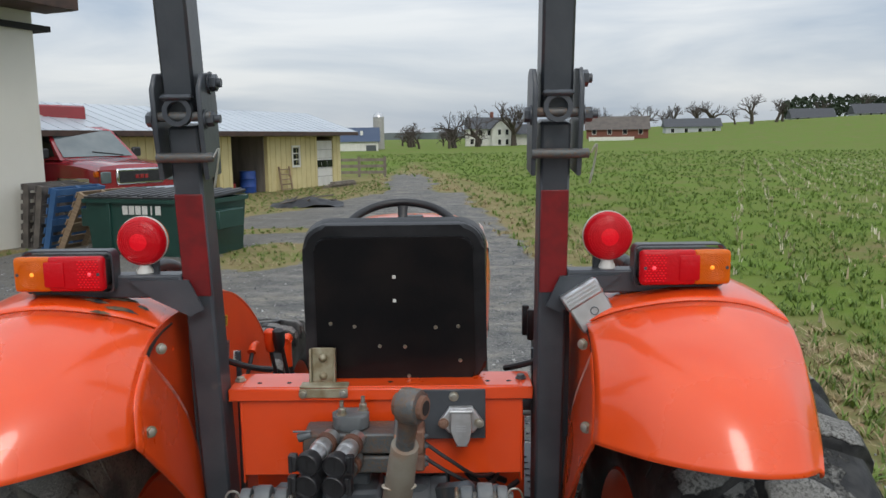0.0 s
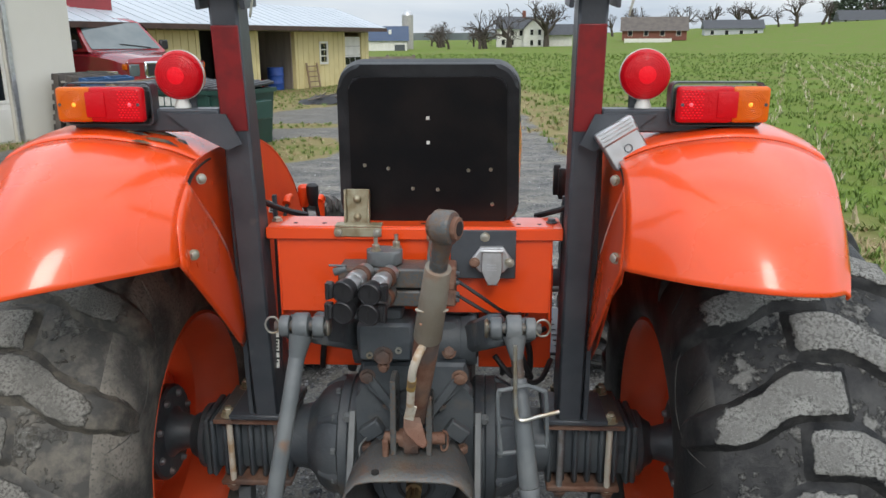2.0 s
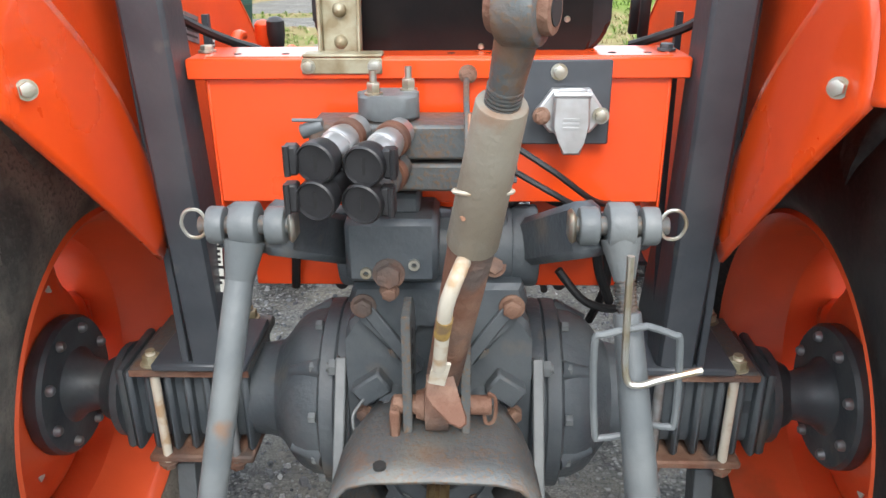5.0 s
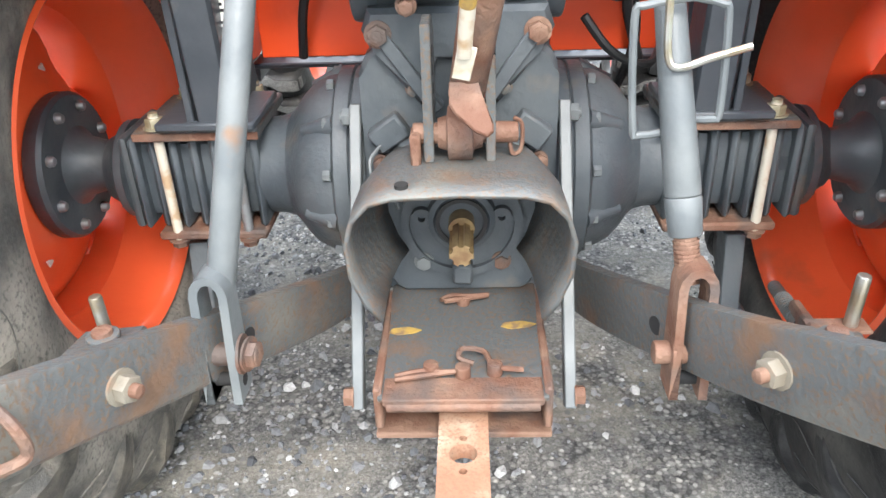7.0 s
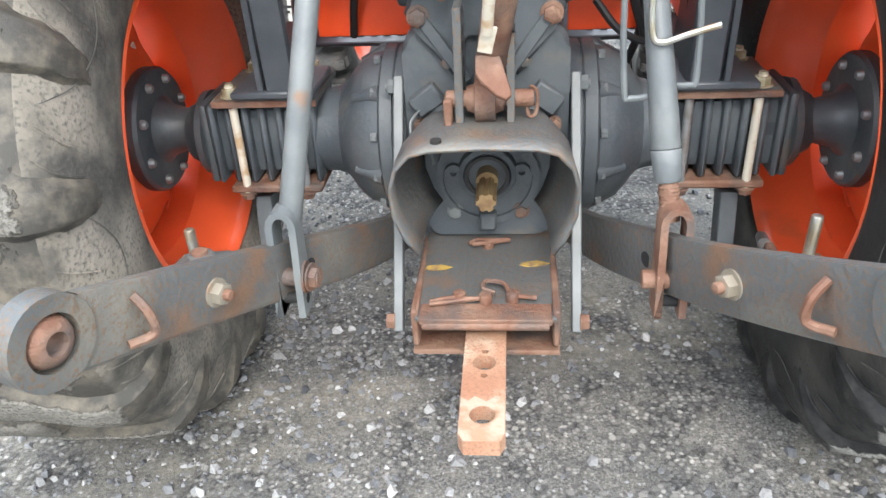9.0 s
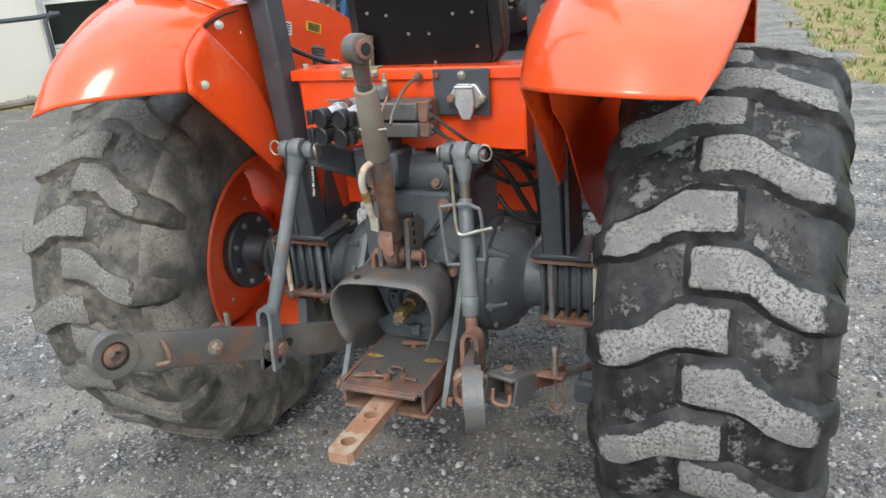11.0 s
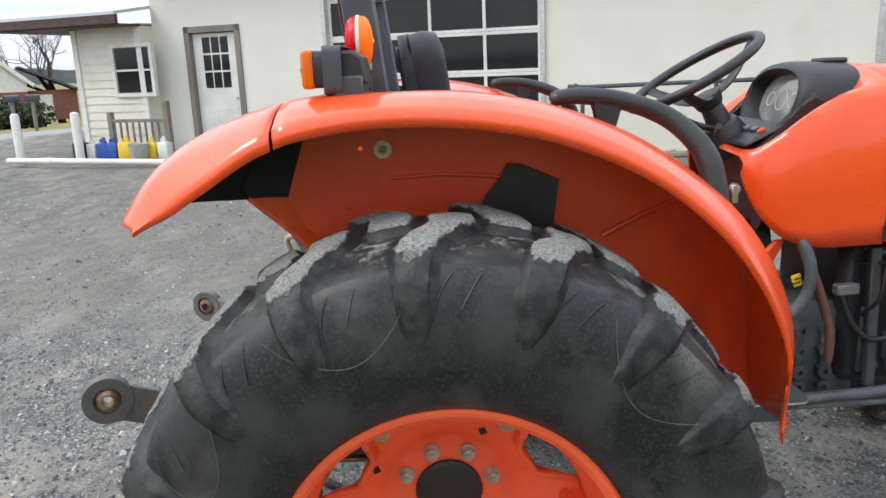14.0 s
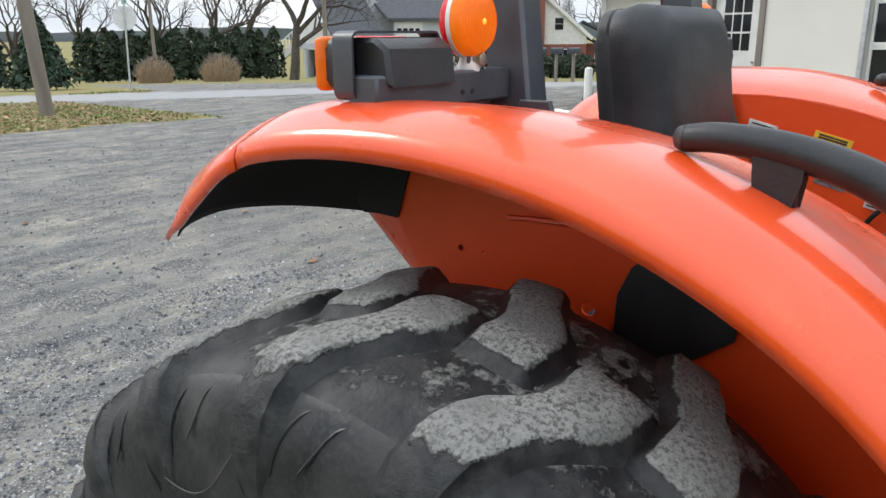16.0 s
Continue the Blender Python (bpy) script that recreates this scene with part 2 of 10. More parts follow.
WALL = material("painted_block_wall", (0.69, 0.668, 0.592), 0.75, second=(0.655, 0.632, 0.556), scale=1.2, contrast=(0.35, 0.7), bump=0.25, bump_scale=30,
                third=(0.60, 0.57, 0.49), scale3=0.9, contrast3=(0.62, 0.85))
BROWN = material("brown_trim", (0.075, 0.04, 0.03), 0.6, second=(0.05, 0.028, 0.022), scale=5, bump=0.1)
SIDING = material("cream_siding", (0.70, 0.665, 0.56), 0.6, second=(0.64, 0.60, 0.50), scale=2, bump=0.05)
YELLOW = material("yellow_siding", (0.66, 0.57, 0.30), 0.65, second=(0.60, 0.51, 0.26), scale=1.5, bump=0.08, rand=0.03)
METAL_ROOF = material("pale_metal_roof", (0.52, 0.56, 0.60), 0.35, metal=0.2, second=(0.46, 0.50, 0.54), scale=0.6, bump=0.03)
SHINGLE = material("grey_shingles", (0.085, 0.09, 0.10), 0.85, second=(0.06, 0.063, 0.07), scale=6, bump=0.4, bump_scale=25)
# near black: colours in the shade of rooms and holes, and plain black parts
DARK = material("shade_and_black", (0.012, 0.012, 0.013), 0.8, second=(0.02, 0.019, 0.018), scale=3)
PANE = material("dark_window_glass", (0.012, 0.014, 0.016), 0.06, second=(0.02, 0.022, 0.023), scale=0.8, spec=0.7)
PANE.node_tree.nodes["Principled BSDF"].inputs["Specular IOR Level"].default_value = 0.32
WOOD = material("weathered_pallet_wood", (0.33, 0.24, 0.15), 0.8, second=(0.24, 0.17, 0.11), scale=4, bump=0.3, bump_scale=30, rand=0.18, stretch=(1, 8, 1))
GREEN = material("dark_green_bin_paint", (0.010, 0.046, 0.036), 0.4, second=(0.014, 0.055, 0.043), scale=2.5, bump=0.08, third=(0.05, 0.06, 0.05), scale3=4, contrast3=(0.66, 0.8))
TRUCK_RED = material("red_truck_paint", (0.30, 0.016, 0.026), 0.2, second=(0.27, 0.016, 0.024), scale=2, coat=0.8)
CHROME = material("chrome", (0.6, 0.6, 0.62), 0.12, metal=1.0)
GLASS_TRUCK = material("windscreen_glass", (0.10, 0.13, 0.14), 0.05, second=(0.14, 0.17, 0.18), scale=2, spec=0.8)
BARK = material("bark", (0.085, 0.068, 0.052), 0.9, second=(0.05, 0.04, 0.032), scale=7, bump=0.8, bump_scale=18)
TWIG = material("winter_twigs", (0.085, 0.07, 0.062), 0.9, second=(0.06, 0.048, 0.042), scale=5)
HEDGE = material("arborvitae_foliage", (0.022, 0.038, 0.018), 0.8, second=(0.035, 0.055, 0.025), scale=6, bump=0.6, bump_scale=14)
CONIFER = material("conifer_foliage", (0.02, 0.042, 0.022), 0.8, second=(0.03, 0.058, 0.03), scale=8)
SHRUB = material("russet_shrub_leaves", (0.10, 0.062, 0.035), 0.8, second=(0.07, 0.06, 0.03), scale=3)
PLUME = material("dry_ornamental_grass", (0.46, 0.35, 0.23), 0.85, second=(0.36, 0.26, 0.16), scale=6)
BRICK = material("red_brick", (0.24, 0.085, 0.06), 0.8, second=(0.19, 0.07, 0.052), scale=9, bump=0.3, rand=0.12)
POLE = material("weathered_pole_wood", (0.23, 0.20, 0.165), 0.85, second=(0.17, 0.145, 0.12), scale=4, bump=0.4, bump_scale=22, stretch=(1, 1, 0.15))
CONCRETE = material("pale_concrete", (0.42, 0.41, 0.38), 0.85, second=(0.34, 0.33, 0.31), scale=5, bump=0.3)
ALU = material("bare_aluminium", (0.60, 0.61, 0.62), 0.32, metal=0.8, second=(0.5, 0.5, 0.5), scale=15, bump=0.06)
ALU_SOCKET = material("cast_aluminium", (0.55, 0.56, 0.57), 0.42, metal=0.6, second=(0.45, 0.45, 0.45), scale=30, bump=0.1)
LENS_RED = lens("red_lens", (0.50, 0.004, 0.010), 0.16, 0.22)
LENS_RED_LIT = lens("red_lens_lit", (0.66, 0.006, 0.016), 0.34, 0.2)
LENS_AMBER = lens("amber_lens", (0.62, 0.125, 0.006), 0.12, 0.2)
LENS_AMBER_LIT = lens("amber_lens_lit", (0.80, 0.175, 0.006), 0.20, 0.2)
BULB = lens("lit_bulb_glow", (1.0, 0.10, 0.13), 0.6)
BULB_AMBER = lens("lit_amber_bulb", (1.0, 0.42, 0.05), 0.7)
STICKER = material("white_sticker", (0.72, 0.72, 0.68), 0.5, second=(0.6, 0.6, 0.56), scale=20)
STICKER_DARK = material("printed_black", (0.02, 0.02, 0.022), 0.5)
STICKER_YELLOW = material("yellow_warning_print", (0.75, 0.47, 0.03), 0.5)
DECAL = material("silver_white_decal", (0.66, 0.66, 0.64), 0.4)
DECAL_CREAM = material("cream_decal", (0.78, 0.62, 0.44), 0.4)
# the glass's pale reflection is painted into the grey as lighter patches
GAUGE = material("gauge_face", (0.16, 0.17, 0.17), 0.08, second=(0.3, 0.3, 0.28), scale=9, spec=0.8)
YELLOW_PLASTIC = material("yellow_plastic", (0.72, 0.48, 0.03), 0.45)
BLUE_PLASTIC = material("blue_plastic", (0.02, 0.07, 0.32), 0.45, second=(0.03, 0.09, 0.36), scale=4)
LIGHT_PLASTIC = material("translucent_white_plastic", (0.66, 0.66, 0.62), 0.4)
HOSE = material("black_hose", (0.015, 0.015, 0.016), 0.5)
COPPER_PIPE = material("rusty_pipe", (0.16, 0.070, 0.042), 0.6, metal=0.2, second=(0.10, 0.05, 0.035), scale=20)

# ---------------------------------------------------------------- building blocks
def part(name, bm, mat, parent=None, label="", smooth=40, mats=()):
    """Links a bmesh as ONE mesh object, under a thing or under a part."""
    me = bpy.data.meshes.new(name)
    bmesh.ops.recalc_face_normals(bm, faces=bm.faces) if len(bm.faces) < 60000 else None
    bm.to_mesh(me)
    bm.free()
    for m in ((mat, *mats) if mat else mats):
        me.materials.append(m)
    if smooth:
        for p in me.polygons:
            p.use_smooth = True
        me.set_sharp_from_angle(angle=radians(smooth))
    ob = new(name, me)
    if parent:
        ob.parent = parent
    if label:
        tagged(ob, label)
    return ob


def shared(name, me, parent, m):
    """One more object on a mesh that is there already."""
    ob = new(name, me)
    ob.parent = parent
    ob.matrix_basis = m
    return ob


def thing(name, label, category, m=None, group="", kind=""):
    e = new(name)
    e.empty_display_size = 0.1
    if m is not None:
        e.matrix_basis = m
    return tagged(e, label, category, group, kind)


def put(bm, geo, m):
    bmesh.ops.transform(bm, matrix=m, verts=geo)


def box(sx, sy, sz, at=(0, 0, 0), rot=(0, 0, 0), bev=0.0, bm=None, seg=1, mi=0):
    bm = bm or bmesh.new()
    nf = len(bm.faces)
    r = bmesh.ops.create_cube(bm, size=1)
    vs = r["verts"]
    bmesh.ops.scale(bm, vec=(sx, sy, sz), verts=vs)
    if bev > 0:
        es = list({e for v in vs for e in v.link_edges})
        out = bmesh.ops.bevel(bm, geom=es, offset=min(bev, 0.49 * min(sx, sy, sz)), segments=seg, profile=0.5, affect="EDGES")
        vs = list({v for f in out["faces"] for v in f.verts} | {v for v in vs if v.is_valid})
    put(bm, vs, pose(*at, *rot))
    if mi:
        bm.faces.ensure_lookup_table()
        for f in bm.faces[nf:]:
            f.material_index = mi
    return bm


def frame_to(p0, p1):
    d = Vector(p1) - Vector(p0)
    return Matrix.Translation((Vector(p0) + Vector(p1)) / 2) @ d.to_track_quat("Z", "Y").to_matrix().to_4x4(), d.length


def rod(p0, p1, r0, r1=None, seg=16, bm=None, bev=0.0, mi=0):
    """A round bar or cone from p0 to p1."""
    bm = bm or bmesh.new()
    nf = len(bm.faces)
    m, ln = frame_to(p0, p1)
    r = bmesh.ops.create_cone(bm, cap_ends=True, segments=seg, radius1=r0, radius2=r0 if r1 is None else r1, depth=ln)
    vs = r["verts"]
    if bev:
        es = [e for e in {e for v in vs for e in v.link_edges} if len(e.link_faces) == 2 and any(len(f.verts) > 4 for f in e.link_faces)]
        out = bmesh.ops.bevel(bm, geom=es, offset=bev, segments=2, profile=0.5, affect="EDGES")
        vs = list({v for f in out["faces"] for v in f.verts} | {v for v in vs if v.is_valid})
    put(bm, vs, m)
    if mi:
        bm.faces.ensure_lookup_table()
        for f in bm.faces[nf:]:
            f.material_index = mi
    return bm


def bar(p0, p1, w, h, bm=None, bev=0.002, up=(0, 0, 1)):
    """A flat bar of section w (sideways) by h (up) from p0 to p1."""
    bm = bm or bmesh.new()
    p0, p1 = Vector(p0), Vector(p1)
    d = (p1 - p0).normalized()
    u = Vector(up)
    s = d.cross(u).normalized()
    u = s.cross(d)
    m = Matrix((s, d, u)).transposed().to_4x4()
    m.translation = (p0 + p1) / 2
    r = bmesh.ops.create_cube(bm, size=1)
    vs = r["verts"]
    bmesh.ops.scale(bm, vec=(w, (p1 - p0).length, h), verts=vs)
    if bev:
        es = list({e for v in vs for e in v.link_edges})
        out = bmesh.ops.bevel(bm, geom=es, offset=bev, segments=1, affect="EDGES")
        vs = list({v for f in out["faces"] for v in f.verts} | {v for v in vs if v.is_valid})
    put(bm, vs, m)
    return bm


def spline(pts, n=8, closed=False):
    """A smooth line through the points."""
    p = [Vector(q) for q in pts]
    out = []
    k = len(p)
    for i in range(k if closed else k - 1):
        a, b, c, d = (p[(i + j) % k] if closed else p[max(0, min(k - 1, i + j))] for j in (-1, 0, 1, 2))
        for s in range(n):
            t = s / n
            out.append(0.5 * (2 * b + (c - a) * t + (2 * a - 5 * b + 4 * c - d) * t * t + (3 * b - a - 3 * c + d) * t ** 3))
    if not closed:
        out.append(p[-1])
    return out


def tube(pts, r, seg=10, bm=None, smooth=6, closed=False, radii=None):
    """A round tube along a smooth line."""
    bm = bm or bmesh.new()
    line = spline(pts, smooth, closed) if smooth else [Vector(q) for q in pts]
    n = len(line)
    rings, ref = [], None
    for i, q in enumerate(line):
        if closed:
            d = line[(i + 1) % n] - line[i - 1]
        else:
            d = line[min(n - 1, i + 1)] - line[max(0, i - 1)]
        d.normalize()
        if ref is None:
            ref = d.orthogonal().normalized()
        ref = (ref - d * ref.dot(d)).normalized()
        s = d.cross(ref)
        rr = r if radii is None else radii[0] + (radii[1] - radii[0]) * i / (n - 1)
        rings.append([bm.verts.new(q + rr * (math.cos(a) * ref + math.sin(a) * s)) for a in (2 * math.pi * j / seg for j in range(seg))])
    for i in range(n if closed else n - 1):
        a, b = rings[i], rings[(i + 1) % n]
        for j in range(seg):
            bm.faces.new((a[j], a[(j + 1) % seg], b[(j + 1) % seg], b[j]))
    if not closed:
        bm.faces.new(rings[0][::-1])
        bm.faces.new(rings[-1])
    return bm


def lathe(profile, axis="x", seg=48, at=(0, 0, 0), bm=None, closed=False, mi=0, cap=True):
    """A turned body. profile: (along, radius)."""
    bm = bm or bmesh.new()
    rings = []
    for a, r in profile:
        ring = []
        for j in range(seg):
            t = 2 * math.pi * j / seg
            c, s = r * math.cos(t), r * math.sin(t)
            v = {"x": (a, c, s), "y": (c, a, s), "z": (c, s, a)}[axis]
            ring.append(bm.verts.new(Vector(v) + Vector(at)))
        rings.append(ring)
    k = len(rings)
    for i in range(k if closed else k - 1):
        a, b = rings[i], rings[(i + 1) % k]
        for j in range(seg):
            f = bm.faces.new((a[j], a[(j + 1) % seg], b[(j + 1) % seg], b[j]))
            f.material_index = mi
    if not closed and cap:
        for ring, (a, r) in ((rings[0], profile[0]), (rings[-1], profile[-1])):
            if r > 1e-5:
                bm.faces.new(ring)
    return bm


def prism(outline, thick, m=None, bm=None, bev=0.0, holes=()):
    """A plate: an outline in its own xy plane, thick along z (centred), set by m."""
    bm = bm or bmesh.new()
    v0 = [bm.verts.new((x, y, -thick / 2)) for x, y in outline]
    v1 = [bm.verts.new((x, y, thick / 2)) for x, y in outline]
    k = len(outline)
    fs = [bm.faces.new(v0[::-1]), bm.faces.new(v1)]
    for i in range(k):
        fs.append(bm.faces.new((v0[i], v0[(i + 1) % k], v1[(i + 1) % k], v1[i])))
    vs = v0 + v1
    if bev:
        es = [e for f in fs[:2] for e in f.edges]
        out = bmesh.ops.bevel(bm, geom=es, offset=bev, segments=1, affect="EDGES")
        vs = list({v for f in out["faces"] for v in f.verts} | {v for v in vs if v.is_valid})
    if m is not None:
        put(bm, vs, m)
    return bm


def plate_with_hole(outline_r, hole_r, thick, m, seg=20, bm=None):
    """A ring-shaped plate."""
    bm = bm or bmesh.new()
    rows = []
    for z in (-thick / 2, thick / 2):
        for r in (hole_r, outline_r):
            rows.append([bm.verts.new((r * math.cos(2 * math.pi * j / seg), r * math.sin(2 * math.pi * j / seg), z)) for j in range(seg)])
    a, b, c, d = rows
    for j in range(seg):
        k = (j + 1) % seg
        bm.faces.new((a[j], a[k], b[k], b[j]))
        bm.faces.new((c[j], d[j], d[k], c[k]))
        bm.faces.new((b[j], b[k], d[k], d[j]))
        bm.faces.new((a[j], c[j], c[k], a[k]))
    put(bm, [v for r in rows for v in r], m)
    return bm


def grid(rows, bm=None):
    """A skin over rows of points of one length."""
    bm = bm or bmesh.new()
    vs = [[bm.verts.new(q) for q in row] for row in rows]
    for i in range(len(vs) - 1):
        for j in range(len(vs[0]) - 1):
            bm.faces.new((vs[i][j], vs[i][j + 1], vs[i + 1][j + 1], vs[i + 1][j]))
    return bm


def loft(sections, n_along=6, n_across=4):
    """A smooth skin through cross-sections of one length."""
    fine = [spline(s, n_across) for s in sections]
    cols = [spline([f[j] for f in fine], n_along) for j in range(len(fine[0]))]
    return [[c[i] for c in cols] for i in range(len(cols[0]))]


def solid(ob, thick, offset=-1.0):
    md = ob.modifiers.new("thickness", "SOLIDIFY")
    md.thickness, md.offset = thick, offset
    return ob


def bolt(at, axis, r=0.012, h=0.010, bm=None, washer=True, shank=0.0):
    """A hex head with its washer, at a place, pointing along axis."""
    bm = bm or bmesh.new()
    at, axis = Vector(at), Vector(axis).normalized()
    if washer:
        rod(at, at + axis * 0.003, r * 1.45, seg=16, bm=bm)
    rod(at + axis * 0.002, at + axis * (h + 0.002), r * 1.1, seg=6, bm=bm, bev=r * 0.08)
    if shank:
        rod(at + axis * h, at + axis * (h + shank), r * 0.6, seg=10, bm=bm)
    return bm


def words(text, size, m, mat, name, parent, extrude=0.0006, label="", bold=0.0, slant=0.0):
    cu = bpy.data.curves.new(name, "FONT")
    cu.body, cu.size, cu.extrude = text, size, extrude
    cu.offset, cu.shear = bold, slant
    cu.align_x, cu.align_y = "CENTER", "CENTER"
    tmp = bpy.data.objects.new(name, cu)
    me = bpy.data.meshes.new_from_object(tmp)
    bpy.data.objects.remove(tmp)
    me.materials.clear()
    me.materials.append(mat)
    ob = new(name, me)
    ob.parent = parent
    ob.matrix_basis = m
    if label:
        tagged(ob, label)
    return ob


def pierced(outline, holes, thick, m, bm=None):
    """A plate with round holes through it: outline in its own xy plane, holes (x, y, radius)."""
    bm = bm or bmesh.new()
    loops = [[Vector((x, y, 0)) for x, y in outline]]
    loops += [[Vector((x + r * math.cos(2 * math.pi * k / 18), y + r * math.sin(2 * math.pi * k / 18), 0)) for k in range(18)] for x, y, r in holes]
    es = []
    for lp in loops:
        vs = [bm.verts.new(p) for p in lp]
        es += [bm.edges.new((vs[i], vs[(i + 1) % len(vs)])) for i in range(len(vs))]
    out = bmesh.ops.triangle_fill(bm, use_beauty=True, use_dissolve=False, edges=es)
    fs = [g for g in out["geom"] if isinstance(g, bmesh.types.BMFace)]
    ex = bmesh.ops.extrude_face_region(bm, geom=fs)
    up = [g for g in ex["geom"] if isinstance(g, bmesh.types.BMVert)]
    bmesh.ops.translate(bm, vec=(0, 0, thick), verts=up)
    vs = list({v for e in es if e.is_valid for v in e.verts} | {v for f in fs if f.is_valid for v in f.verts} | set(up))
    put(bm, vs, m @ Matrix.Translation((0, 0, -thick / 2)))
    return bm


YZ = Matrix(((0, 0, 1, 0), (1, 0, 0, 0), (0, 1, 0, 0), (0, 0, 0, 1)))      # plate plane x -> y, y -> z, thickness along x
XZ = Matrix(((1, 0, 0, 0), (0, 0, -1, 0), (0, 1, 0, 0), (0, 0, 0, 1)))     # plate plane x -> x, y -> z, thickness along y


def rounded(w, h, r, n=5, cx=0.0, cy=0.0):
    """Outline of a rounded rectangle."""
    out = []
    for sx, sy, a0 in ((1, 1, 0), (-1, 1, 90), (-1, -1, 180), (1, -1, 270)):
        for k in range(n + 1):
            a = radians(a0 + 90 * k / n)
            out.append((cx + sx * (w / 2 - r) + r * math.cos(a), cy + sy * (h / 2 - r) + r * math.sin(a)))
    return out

# ---------------------------------------------------------------- the ground
def smooth01(a, b, v):
    t = max(0.0, min(1.0, (v - a) / (b - a)))
    return t * t * (3 - 2 * t)


def height(x, y):
    """The lie of the land: a nearly flat yard that falls a little behind the tractor."""
    h = -0.014 - 0.10 * smooth01(1.5, 7.0, -y)
    h += 0.02 * noise.noise((x * 0.3, y * 0.3, 0)) * smooth01(3.5, 8, math.hypot(x, y))
    d = math.hypot(min(0.0, x), min(0.0, y)) if y < 0 else 0.0
    h -= 0.045 * max(0.0, min(60.0, d - 27))
    far = smooth01(40, 260, y)
    h += far * (0.9 + 7.5 * smooth01(-10, 170, x))
    return h


def field_edge(y):
    return 2.75 - 0.125 * max(0, min(y, 9.9)) - 0.055 * max(0, min(y, 23.5) - 9.9) - 0.15 * max(0, y - 23.5) + (0.12 * -y if y < 0 else 0) + (0.0 if y > -6 else 2.0 * (-6 - y))


def lane_west(y):
    if y < 13:
        return -60.0
    return -5.0 + 3.2 * smooth01(13, 27, y)


def cover(x, y):
    """How far a spot is gravel (1) or grass (0), and how far it is field."""
    n = 0.55 * noise.noise((x * 0.7, y * 0.7, 3)) + 0.25 * noise.noise((x * 2.3, y * 2.3, 7))
    e, w = field_edge(y), lane_west(y)
    gravel = smooth01(-0.35, 0.35, e - x + n) * smooth01(-0.5, 0.5, x - w + n * 1.5)
    if y > 24:
        c = -1.1 - 0.05 * (y - 24)
        gravel = smooth01(0.0, 0.5, 1.15 - abs(x - c) + n) * smooth01(0, 12, 44 - y)
    # a dry grass island, the strip along the wall, and the turf before the shed
    for cx, cy, rx, ry in ((-2.75, 10.2, 0.75, 1.5), (-9.6, 5.6, 0.9, 6.0), (-3.6, 13.5, 1.0, 0.5)):
        a = math.radians(-22) if rx == 0.9 else 0.15
        dx, dy = x - cx, y - cy
        u, v = dx * math.cos(a) + dy * math.sin(a), -dx * math.sin(a) + dy * math.cos(a)
        gravel *= smooth01(0.75, 1.25, math.hypot(u / rx, v / ry) + 0.5 * n)
    if x < -1 and 16 < y < 30:
        gravel = max(gravel, smooth01(0.2, 0.6, 1.1 - abs(y - 15.5 - 0.1 * x) + n))
    # verge between the yard and the road, lawns past the road
    d = -0.55 * x - 0.83 * y          # distance south-west
    if -8.9 < x < 8 and y < -11.5:
        gravel *= smooth01(-0.4, 0.6, 13.6 + y * 1.0 + 0.12 * (x + 8) + n * 1.2) + smooth01(0.3, 0.9, d - 21.9 + n * 0.2)
    road = smooth01(21.6, 21.9, d) * smooth01(24.8, 24.5, d)
    if d > 24.6:
        gravel = smooth01(-0.3, 0.3, -12.7 - 0.39 * (-22.4 - y) - x + n) * smooth01(-0.3, 0.3, x + 20.5 + n) * smooth01(-37.5, -36.5, y)
    field = smooth01(0.7, 2.2, x - e + n * 1.3)
    if y > 32:
        field = max(field, smooth01(0.5, 2.0, abs(x + 1.2) + n) * smooth01(32, 44, y))
    return gravel, field, road


